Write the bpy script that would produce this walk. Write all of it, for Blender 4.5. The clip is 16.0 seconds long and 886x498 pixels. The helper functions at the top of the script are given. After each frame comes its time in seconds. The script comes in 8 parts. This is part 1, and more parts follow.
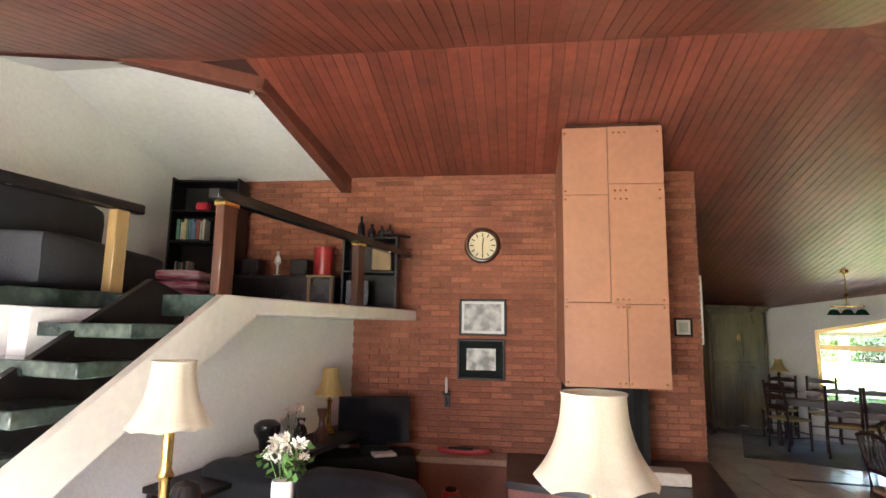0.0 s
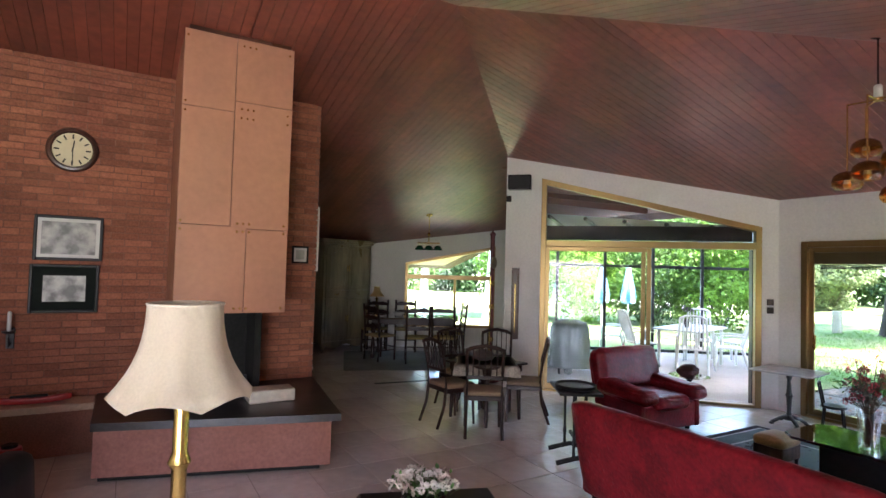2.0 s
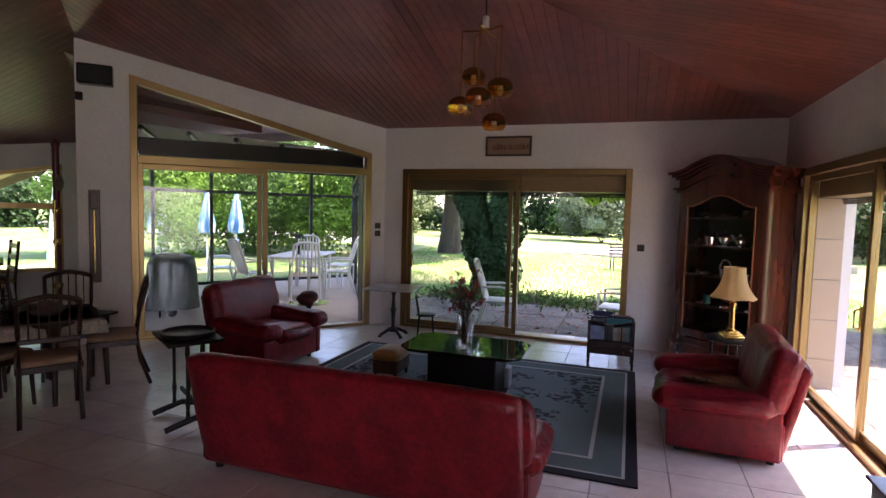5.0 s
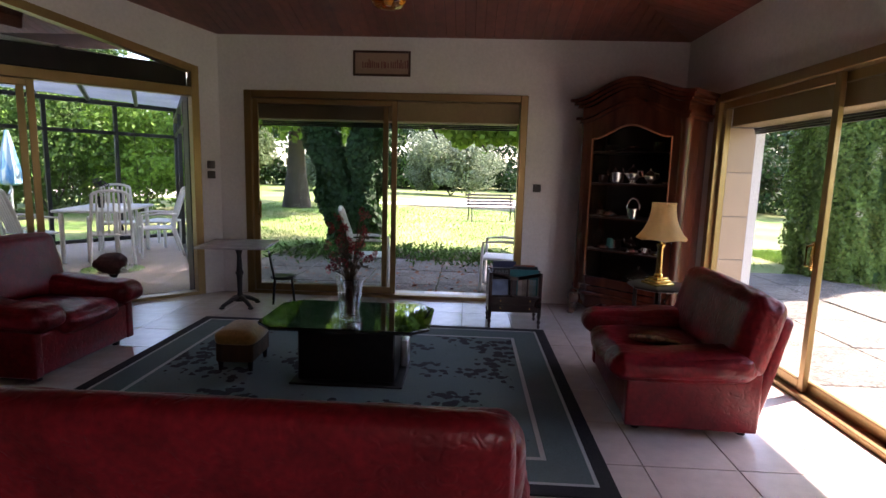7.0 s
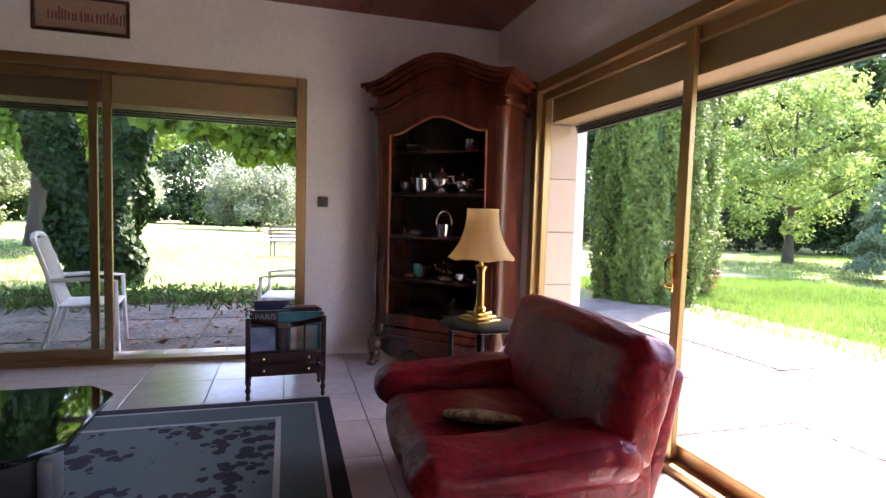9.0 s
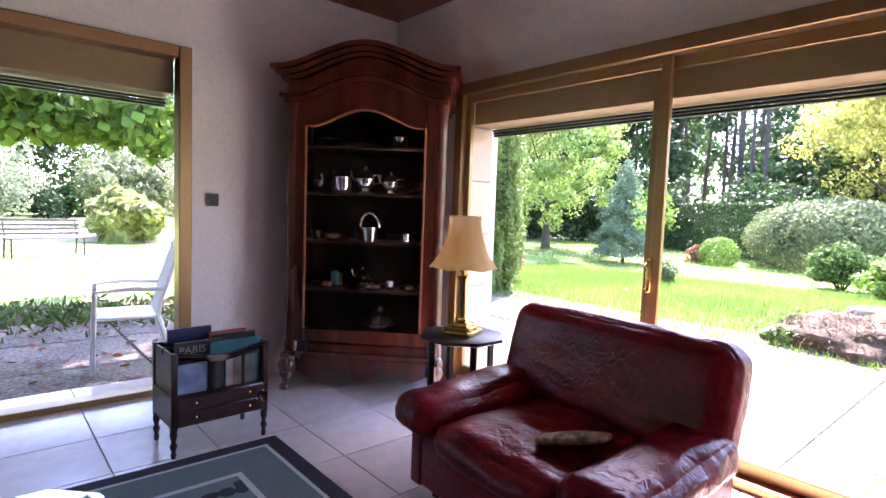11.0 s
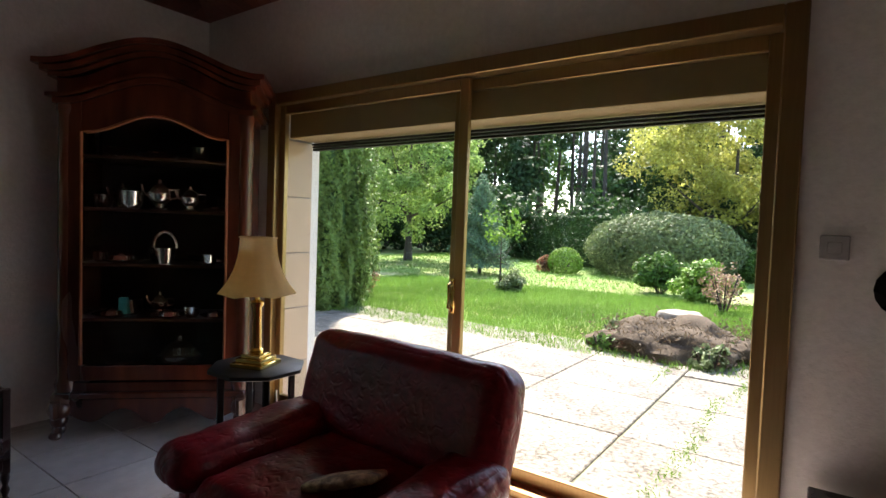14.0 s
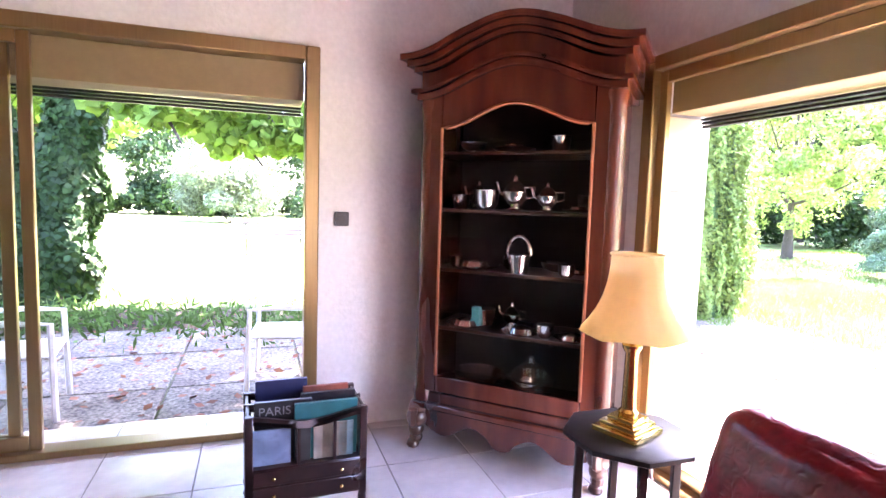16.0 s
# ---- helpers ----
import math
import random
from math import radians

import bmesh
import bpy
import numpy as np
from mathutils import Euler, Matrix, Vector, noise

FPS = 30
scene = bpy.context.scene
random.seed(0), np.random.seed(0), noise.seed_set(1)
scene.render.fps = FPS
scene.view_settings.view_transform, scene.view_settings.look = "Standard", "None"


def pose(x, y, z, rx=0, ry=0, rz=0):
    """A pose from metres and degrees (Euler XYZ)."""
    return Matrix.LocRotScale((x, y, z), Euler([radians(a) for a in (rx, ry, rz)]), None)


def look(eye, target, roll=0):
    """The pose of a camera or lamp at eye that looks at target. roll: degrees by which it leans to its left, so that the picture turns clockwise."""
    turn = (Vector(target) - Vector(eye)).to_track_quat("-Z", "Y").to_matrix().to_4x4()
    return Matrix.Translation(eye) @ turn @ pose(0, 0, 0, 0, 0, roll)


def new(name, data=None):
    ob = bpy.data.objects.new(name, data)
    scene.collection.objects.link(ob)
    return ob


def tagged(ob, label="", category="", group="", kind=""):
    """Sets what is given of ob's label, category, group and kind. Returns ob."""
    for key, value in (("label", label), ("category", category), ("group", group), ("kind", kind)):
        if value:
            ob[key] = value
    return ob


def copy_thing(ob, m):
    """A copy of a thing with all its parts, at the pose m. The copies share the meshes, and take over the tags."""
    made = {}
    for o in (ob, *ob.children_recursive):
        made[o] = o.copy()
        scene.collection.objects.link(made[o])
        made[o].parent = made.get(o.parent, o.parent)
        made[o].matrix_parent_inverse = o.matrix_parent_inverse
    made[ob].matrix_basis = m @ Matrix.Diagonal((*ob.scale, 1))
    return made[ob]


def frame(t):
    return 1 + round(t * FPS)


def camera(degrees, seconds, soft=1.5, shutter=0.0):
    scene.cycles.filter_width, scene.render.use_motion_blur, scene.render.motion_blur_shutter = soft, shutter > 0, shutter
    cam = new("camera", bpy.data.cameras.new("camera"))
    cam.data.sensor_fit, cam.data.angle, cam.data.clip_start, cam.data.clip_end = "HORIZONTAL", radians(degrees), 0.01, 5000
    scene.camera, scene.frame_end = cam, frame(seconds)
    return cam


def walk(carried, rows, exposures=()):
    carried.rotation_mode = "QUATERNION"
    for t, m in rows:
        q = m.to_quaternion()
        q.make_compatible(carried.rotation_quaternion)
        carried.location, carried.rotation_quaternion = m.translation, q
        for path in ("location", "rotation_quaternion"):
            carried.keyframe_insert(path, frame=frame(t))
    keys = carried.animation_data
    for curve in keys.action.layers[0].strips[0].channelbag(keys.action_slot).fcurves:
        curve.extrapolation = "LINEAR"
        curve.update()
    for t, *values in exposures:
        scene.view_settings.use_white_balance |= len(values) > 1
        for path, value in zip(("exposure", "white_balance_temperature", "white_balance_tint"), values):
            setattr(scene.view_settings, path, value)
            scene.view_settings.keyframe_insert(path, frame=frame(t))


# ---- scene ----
cam = camera(78.8, 16.0)
PATH = [
    (0, (0.494, 0.134, 1.773), (0.224, 2.096, 2.053), 1.0),
    (0.5, (0.513, 0.168, 1.74), (0.605, 2.149, 2.002), 1.2),
    (1, (0.536, 0.206, 1.712), (0.978, 2.146, 1.919), 1.4),
    (1.5, (0.562, 0.23, 1.69), (1.311, 2.079, 1.827), 1.5),
    (2, (0.587, 0.216, 1.684), (1.595, 1.942, 1.758), 1.6),
    (2.5, (0.596, 0.269, 1.665), (1.821, 1.849, 1.704), 1.6),
    (3, (0.603, 0.277, 1.663), (1.998, 1.709, 1.667), 1.6),
    (3.5, (0.645, 0.282, 1.666), (2.176, 1.568, 1.623), 1.5),
    (4, (0.705, 0.42, 1.678), (2.372, 1.521, 1.583), 1.5),
    (4.5, (0.826, 0.632, 1.657), (2.617, 1.515, 1.535), 1.5),
    (5, (1.067, 0.824, 1.601), (2.952, 1.477, 1.459), 1.5),
    (5.2, (1.164, 0.885, 1.604), (3.079, 1.439, 1.441), 1.5),
    (7.5, (2.54, 1.52, 1.238), (4.526, 1.505, 1.0), 1.6),
    (8, (2.901, 1.577, 1.14), (4.889, 1.417, 0.986), 1.5),
    (9.1, (3.62, 0.96, 1.15), (5.52, 0.36, 1.02), 1.7),
    (9.8, (4.24, 1.25, 1.17), (6.03, 0.36, 1.04), 1.9),
    (10.5, (4.179, 1.9, 1.197), (5.798, 0.734, 1.06), 2.2),
    (11, (4.228, 1.871, 1.205), (5.731, 0.559, 1.063), 2.1),
    (11.5, (4.239, 1.856, 1.207), (5.625, 0.422, 1.066), 2.0),
    (12, (4.234, 1.838, 1.213), (5.516, 0.309, 1.078), 1.8),
    (12.5, (4.22, 1.82, 1.224), (5.416, 0.223, 1.094), 1.9),
    (13, (4.214, 1.794, 1.217), (5.354, 0.154, 1.106), 2.0),
    (13.5, (4.16, 1.716, 1.241), (5.281, 0.062, 1.136), 2.0),
    (14, (4.064, 1.534, 1.265), (5.22, -0.096, 1.18), 2.1),
    (14.5, (4.097, 1.4, 1.233), (5.417, -0.101, 1.155), 2.2),
    (15, (4.269, 1.238, 1.261), (5.802, -0.043, 1.168), 2.1),
    (15.5, (4.521, 1.161, 1.275), (6.244, 0.152, 1.163), 2.3),
    (16, (4.776, 1.161, 1.333), (6.657, 0.505, 1.16), 1.8),
]
EXPOSURES = [
    (0.0, 5.35, 6500, 22), (1.0, 5.00, 6300, 20), (1.5, 4.85, 6200, 23), (2.0, 4.60, 6200, 26), (2.5, 4.25, 6200, 30), (3.0, 3.75, 6300, 36), (3.5, 3.55, 6400, 40), (4.0, 3.48, 6500, 42), (5.0, 3.18, 6700, 38),
    (7.5, 2.88, 6900, 33), (8.2, 2.98, 7000, 35), (10.3, 5.05, 6100, 46), (10.5, 4.90, 6100, 46), (11.0, 4.15, 6200, 42), (11.5, 3.45, 6400, 34), (12.0, 3.10, 6600, 27), (12.5, 2.85, 6700, 22), (13.5, 2.70, 6800, 18), (14.5, 2.65, 6800, 17),
    (15.0, 2.67, 6800, 20), (15.5, 3.65, 6500, 30), (16.0, 5.60, 6300, 45),
]
walk(cam, [(t, look(eye, target, roll)) for t, eye, target, roll in PATH], EXPOSURES)

# ---- daylight ----
SUN_EL, SUN_AZ = 50.0, 152.0  # compass degrees, north is +y
world = bpy.data.worlds.new("daylight")
scene.world = world
world.use_nodes = True
sky = world.node_tree.nodes.new("ShaderNodeTexSky")
sky.sky_type = "NISHITA"
sky.sun_disc = False
sky.sun_elevation = radians(SUN_EL)
sky.sun_rotation = radians(SUN_AZ)
backg = world.node_tree.nodes["Background"]
backg.inputs[1].default_value = 0.15
world.node_tree.links.new(sky.outputs[0], backg.inputs[0])
sun_data = bpy.data.lights.new("sun", "SUN")
sun_data.energy, sun_data.angle, sun_data.color = 3.6, radians(0.6), (1.0, 0.94, 0.84)
sun = new("sun", sun_data)
toward = Vector((math.sin(radians(SUN_AZ)) * math.cos(radians(SUN_EL)), math.cos(radians(SUN_AZ)) * math.cos(radians(SUN_EL)), math.sin(radians(SUN_EL))))
sun.matrix_world = look(toward * 40, (0, 0, 0))
# added area lamp: skylight for an assumed, unseen opening in the south wall
sky_lamp = bpy.data.lights.new("south_fill_light", "AREA")
sky_lamp.shape, sky_lamp.size, sky_lamp.size_y, sky_lamp.energy, sky_lamp.color = "RECTANGLE", 2.8, 1.9, 6.5, (0.95, 0.97, 1.0)
fill_light = new("south_fill_light", sky_lamp)
fill_light.matrix_world = look((-1.15, -0.95, 1.08), (-1.15, 4.0, -0.2))


# ---- materials ----
def mat(name, colour, rough=0.5, metal=0.0, vary=0.12, scale=6.0, bump=0.1, bump_scale=None, stretch=(1, 1, 1), island=0.0, obj=0.0,
        colour2=None, mix_scale=2.0, mix_at=(0.42, 0.62), coat=0.0, spec=0.5, sheen=0.0, trans=0.0, rough_vary=0.1, detail=6.0, ridged=False):
    """A painted, woody, woven or mineral surface: a base colour that varies at two scales, a second colour in patches, roughness that varies, fine relief."""
    m = bpy.data.materials.new(name)
    m.use_nodes = True
    nt = m.node_tree
    n, l = nt.nodes, nt.links
    b = n["Principled BSDF"]
    tc = n.new("ShaderNodeTexCoord")
    mp = n.new("ShaderNodeMapping")
    mp.inputs["Scale"].default_value = stretch
    l.new(tc.outputs["Object"], mp.inputs[0])
    fine = n.new("ShaderNodeTexNoise")
    fine.inputs["Scale"].default_value, fine.inputs["Detail"].default_value = scale * 4, detail
    l.new(mp.outputs[0], fine.inputs["Vector"])
    broad = n.new("ShaderNodeTexNoise")
    broad.inputs["Scale"].default_value, broad.inputs["Detail"].default_value = mix_scale, 3
    l.new(mp.outputs[0], broad.inputs["Vector"])
    ramp = n.new("ShaderNodeMapRange")
    ramp.inputs[1].default_value, ramp.inputs[2].default_value = mix_at
    l.new(broad.outputs[0], ramp.inputs[0])
    mix = n.new("ShaderNodeMix")
    mix.data_type = "RGBA"
    mix.inputs["A"].default_value = (*colour, 1)
    second = colour2 or tuple(min(1, c * (1 - vary)) for c in colour)
    mix.inputs["B"].default_value = (*second, 1)
    l.new(ramp.outputs[0], mix.inputs["Factor"])
    hsv = n.new("ShaderNodeHueSaturation")
    l.new(mix.outputs["Result"], hsv.inputs["Color"])
    value = n.new("ShaderNodeMapRange")
    value.inputs[1].default_value, value.inputs[2].default_value = 0.3, 0.7
    value.inputs[3].default_value, value.inputs[4].default_value = 1 - vary, 1 + vary
    l.new(fine.outputs[0], value.inputs[0])
    last = value.outputs[0]
    for amount, node, out in ((island, "ShaderNodeNewGeometry", "Random Per Island"), (obj, "ShaderNodeObjectInfo", "Random")):
        if amount:
            src = n.new(node)
            rng = n.new("ShaderNodeMapRange")
            rng.inputs[3].default_value, rng.inputs[4].default_value = 1 - amount, 1 + amount
            l.new(src.outputs[out], rng.inputs[0])
            mul = n.new("ShaderNodeMath")
            mul.operation = "MULTIPLY"
            l.new(last, mul.inputs[0])
            l.new(rng.outputs[0], mul.inputs[1])
            last = mul.outputs[0]
    l.new(last, hsv.inputs["Value"])
    l.new(hsv.outputs[0], b.inputs["Base Color"])
    rr = n.new("ShaderNodeMapRange")
    rr.inputs[3].default_value, rr.inputs[4].default_value = max(0.02, rough - rough_vary), min(1, rough + rough_vary)
    l.new(broad.outputs[0], rr.inputs[0])
    l.new(rr.outputs[0], b.inputs["Roughness"])
    b.inputs["Metallic"].default_value = metal
    b.inputs["Specular IOR Level"].default_value = spec
    b.inputs["Coat Weight"].default_value = coat
    b.inputs["Sheen Weight"].default_value = sheen
    if trans:
        b.inputs["Subsurface Weight"].default_value = 0.0
        tr = n.new("ShaderNodeBsdfTranslucent")
        l.new(hsv.outputs[0], tr.inputs[0])
        ms = n.new("ShaderNodeMixShader")
        ms.inputs[0].default_value = trans
        l.new(b.outputs[0], ms.inputs[1])
        l.new(tr.outputs[0], ms.inputs[2])
        l.new(ms.outputs[0], n["Material Output"].inputs[0])
    if bump:
        bp = n.new("ShaderNodeBump")
        bp.inputs["Strength"].default_value = bump
        bp.inputs["Distance"].default_value = 0.01
        if bump_scale:
            relief = n.new("ShaderNodeTexNoise")
            if ridged:
                relief.noise_type = "RIDGED_MULTIFRACTAL"
                relief.inputs["Distortion"].default_value = 0.8
                bp.invert = True
            relief.inputs["Scale"].default_value, relief.inputs["Detail"].default_value = bump_scale, 4
            l.new(mp.outputs[0], relief.inputs["Vector"])
            l.new(relief.outputs[0], bp.inputs["Height"])
        else:
            l.new(fine.outputs[0], bp.inputs["Height"])
        l.new(bp.outputs[0], b.inputs["Normal"])
    return m


def glass_mat(name, tint=(0.96, 0.98, 0.97), gloss=1.0, base=0.035):
    """A thin clear pane: what is behind shows straight through, with a gloss that grows towards grazing angles."""
    m = bpy.data.materials.new(name)
    m.use_nodes = True
    n, l = m.node_tree.nodes, m.node_tree.links
    n.remove(n["Principled BSDF"])
    clear, shine, face, mix = n.new("ShaderNodeBsdfTransparent"), n.new("ShaderNodeBsdfGlossy"), n.new("ShaderNodeLayerWeight"), n.new("ShaderNodeMixShader")
    clear.inputs[0].default_value = (*tint, 1)
    shine.inputs["Roughness"].default_value = 0.01
    shine.inputs[0].default_value = (gloss, gloss, gloss, 1)
    face.inputs[0].default_value = 0.5
    power, scale = n.new("ShaderNodeMath"), n.new("ShaderNodeMath")
    power.operation, scale.operation = "POWER", "MULTIPLY_ADD"
    power.inputs[1].default_value = 5.0
    scale.inputs[1].default_value, scale.inputs[2].default_value = 0.6, base
    l.new(face.outputs["Facing"], power.inputs[0])
    l.new(power.outputs[0], scale.inputs[0])
    l.new(scale.outputs[0], mix.inputs[0])
    l.new(clear.outputs[0], mix.inputs[1])
    l.new(shine.outputs[0], mix.inputs[2])
    l.new(mix.outputs[0], n["Material Output"].inputs[0])
    return m


WHITE_WALL = mat("white_wall", (0.78, 0.76, 0.74), 0.85, vary=0.05, scale=9, bump=0.25, bump_scale=60)
PLASTER_CEIL = mat("white_ceiling", (0.74, 0.74, 0.72), 0.9, vary=0.05, scale=5, bump=0.1)
PANELLING = mat("mahogany_panelling", (0.23, 0.058, 0.034), 0.42, vary=0.22, scale=3, stretch=(1, 1, 1), island=0.2, bump=0.12, spec=0.8, coat=0.3, rough_vary=0.08, colour2=(0.165, 0.043, 0.026), mix_scale=1.3)
PANELLING.node_tree.nodes["Principled BSDF"].inputs["Coat Roughness"].default_value = 0.36
GAP = mat("dark_groove", (0.05, 0.017, 0.011), 0.8, bump=0)
BEAM_RED = mat("red_brown_beam", (0.16, 0.05, 0.03), 0.4, vary=0.2, scale=4)
BRICK = mat("red_brick", (0.33, 0.115, 0.062), 0.85, vary=0.22, scale=14, obj=0.28, island=0.28, bump=0.5, colour2=(0.25, 0.085, 0.05), mix_scale=1.5)
MORTAR = mat("brown_mortar", (0.27, 0.115, 0.075), 0.95, vary=0.2, scale=20, bump=0.5)
TILE = mat("cream_floor_tile", (0.62, 0.56, 0.51), 0.2, spec=0.8, vary=0.07, scale=3, obj=0.06, island=0.06, bump=0.03, rough_vary=0.07, colour2=(0.55, 0.49, 0.45), mix_scale=2.2)
GROUT = mat("grey_grout", (0.25, 0.22, 0.2), 0.9, bump=0.2)
GOLD_ALU = mat("bronze_anodised_aluminium", (0.33, 0.22, 0.095), 0.34, metal=0.75, vary=0.06, scale=30, stretch=(1, 1, 0.05), bump=0.02)
SHUTTER_BOX = mat("tan_shutter_box", (0.30, 0.21, 0.10), 0.5, metal=0.2, vary=0.06, scale=5)
BLACK_STEEL = mat("black_painted_steel", (0.02, 0.02, 0.022), 0.4, vary=0.2, bump=0.05)
GLASS = glass_mat("window_glass", base=0.01)
DARK_WOOD = mat("dark_polished_wood", (0.075, 0.028, 0.016), 0.3, vary=0.3, scale=5, stretch=(1, 1, 0.15), coat=0.2)
BLACK_WOOD = mat("black_wood", (0.010, 0.008, 0.0075), 0.45, vary=0.3, scale=5, spec=0.3)
MAHOGANY = mat("flame_mahogany", (0.095, 0.023, 0.012), 0.24, vary=0.35, scale=2.5, stretch=(1, 1, 0.2), coat=0.3, colour2=(0.045, 0.012, 0.007), mix_scale=4)
LEATHER = mat("red_leather", (0.20, 0.012, 0.017), 0.33, vary=0.25, scale=9, bump=0.35, bump_scale=30, ridged=True, colour2=(0.135, 0.009, 0.012), mix_scale=5, rough_vary=0.08, spec=0.3)
COPPER = mat("copper_board", (0.48, 0.225, 0.13), 0.5, vary=0.06, scale=4, bump=0.05, colour2=(0.42, 0.195, 0.115), mix_scale=1.2)
HEARTH_BRICK = mat("rust_hearth_face", (0.27, 0.11, 0.08), 0.8, vary=0.15, scale=9, bump=0.3)
SLATE = mat("dark_slate_slab", (0.035, 0.027, 0.026), 0.35, vary=0.3, scale=8, bump=0.15)
CREAM_SHADE = mat("cream_fabric_shade", (0.80, 0.74, 0.62), 0.8, vary=0.05, scale=30, bump=0.1, trans=0.35)
YELLOW_SHADE = mat("yellow_parchment_shade", (0.78, 0.60, 0.30), 0.75, vary=0.03, scale=8, bump=0.03, trans=0.45)
BRASS = mat("polished_brass", (0.72, 0.50, 0.16), 0.22, metal=1.0, vary=0.1, scale=12, bump=0.03)


# ---- mesh helpers ----
def thing(name, x, y, z=0.0, rz=0.0, label="", category="", group="", kind=""):
    """A top-level Empty at the base of a thing."""
    ob = new(name)
    ob.matrix_basis = pose(x, y, z, 0, 0, rz)
    return tagged(ob, label, category, group, kind)


def mesh_of(bm, name, material, smooth=0.0):
    me = bpy.data.meshes.new(name)
    bmesh.ops.recalc_face_normals(bm, faces=bm.faces)
    if smooth:
        for f in bm.faces:
            f.smooth = True
        for e in bm.edges:
            e.smooth = not (len(e.link_faces) == 2 and e.calc_face_angle(0) > radians(smooth))
    bm.to_mesh(me)
    bm.free()
    me.materials.append(material)
    return me


def part(name, bm, material, parent, label="", smooth=40.0):
    ob = new(name, mesh_of(bm, name, material, smooth))
    ob.parent = parent
    if label:
        ob["label"] = label
    return ob


def solid(name, bm, material, label, category, kind="", m=None, smooth=40.0, group=""):
    ob = new(name, mesh_of(bm, name, material, smooth))
    if m:
        ob.matrix_basis = m
    return tagged(ob, label, category, group, kind)


def box(bm, x0, y0, z0, x1, y1, z1, bevel=0.0, m=None, seg=1):
    r = bmesh.ops.create_cube(bm, size=1.0)
    vs = r["verts"]
    for v in vs:
        v.co = Vector((x0 + (v.co.x + 0.5) * (x1 - x0), y0 + (v.co.y + 0.5) * (y1 - y0), z0 + (v.co.z + 0.5) * (z1 - z0)))
    if bevel:
        es = list({e for v in vs for e in v.link_edges})
        out = bmesh.ops.bevel(bm, geom=es, offset=bevel, segments=seg, profile=0.6, affect="EDGES")
        vs = list({v for f in out["faces"] for v in f.verts} | {v for v in vs if v.is_valid})
    if m:
        bmesh.ops.transform(bm, matrix=m, verts=[v for v in vs if v.is_valid])
    return vs


def new_box(x0, y0, z0, x1, y1, z1, bevel=0.0, m=None, seg=1):
    bm = bmesh.new()
    box(bm, x0, y0, z0, x1, y1, z1, bevel, m, seg)
    return bm


def rod(bm, p, q, r0, r1=None, n=10):
    """A tapered round bar from p to q."""
    p, q = Vector(p), Vector(q)
    r1 = r0 if r1 is None else r1
    turn = (q - p).to_track_quat("Z", "Y").to_matrix().to_4x4()
    bmesh.ops.create_cone(bm, cap_ends=True, segments=n, radius1=r0, radius2=r1, depth=(q - p).length, matrix=Matrix.Translation((p + q) / 2) @ turn)
    return bm


def lathe(bm, profile, n=20, m=None, squash=None, caps=True):
    """A turned shape: (radius, height) pairs swept round z. squash(angle) scales the radius."""
    rings = []
    for r, z in profile:
        ring = []
        for i in range(n):
            a = 2 * math.pi * i / n
            k = squash(a) if squash else 1.0
            v = Vector((r * k * math.cos(a), r * k * math.sin(a), z))
            ring.append(bm.verts.new(m @ v if m else v))
        rings.append(ring)
    for a, b in zip(rings, rings[1:]):
        for i in range(n):
            bm.faces.new((a[i], a[(i + 1) % n], b[(i + 1) % n], b[i]))
    for ring in (rings[0], rings[-1]) if caps else ():
        if (ring[0].co - ring[n // 2].co).length > 1e-4:
            bm.faces.new(ring)
    return bm


def prism(bm, outline, depth, m=None):
    """A flat outline [(x, z)...] in the xz plane, given a depth along y."""
    a = [bm.verts.new((x, 0, z)) for x, z in outline]
    b = [bm.verts.new((x, depth, z)) for x, z in outline]
    bm.faces.new(a)
    bm.faces.new(b[::-1])
    k = len(a)
    for i in range(k):
        bm.faces.new((a[i], b[i], b[(i + 1) % k], a[(i + 1) % k]))
    if m:
        bmesh.ops.transform(bm, matrix=m, verts=a + b)
    return a + b


def sweep(bm, points, r, n=8, closed=False):
    """A round bar bent along points."""
    pts = [Vector(p) for p in points]
    rings = []
    for i, p in enumerate(pts):
        a = pts[i - 1] if i or closed else p
        b = pts[(i + 1) % len(pts)] if i < len(pts) - 1 or closed else p
        turn = (b - a).to_track_quat("Z", "Y").to_matrix()
        rr = r(i / max(1, len(pts) - 1)) if callable(r) else r
        rings.append([bm.verts.new(p + turn @ Vector((rr * math.cos(2 * math.pi * k / n), rr * math.sin(2 * math.pi * k / n), 0))) for k in range(n)])
    for i in range(len(rings) if closed else len(rings) - 1):
        a, b = rings[i], rings[(i + 1) % len(rings)]
        for k in range(n):
            bm.faces.new((a[k], a[(k + 1) % n], b[(k + 1) % n], b[k]))
    if not closed:
        bm.faces.new(rings[0][::-1])
        bm.faces.new(rings[-1])
    return bm


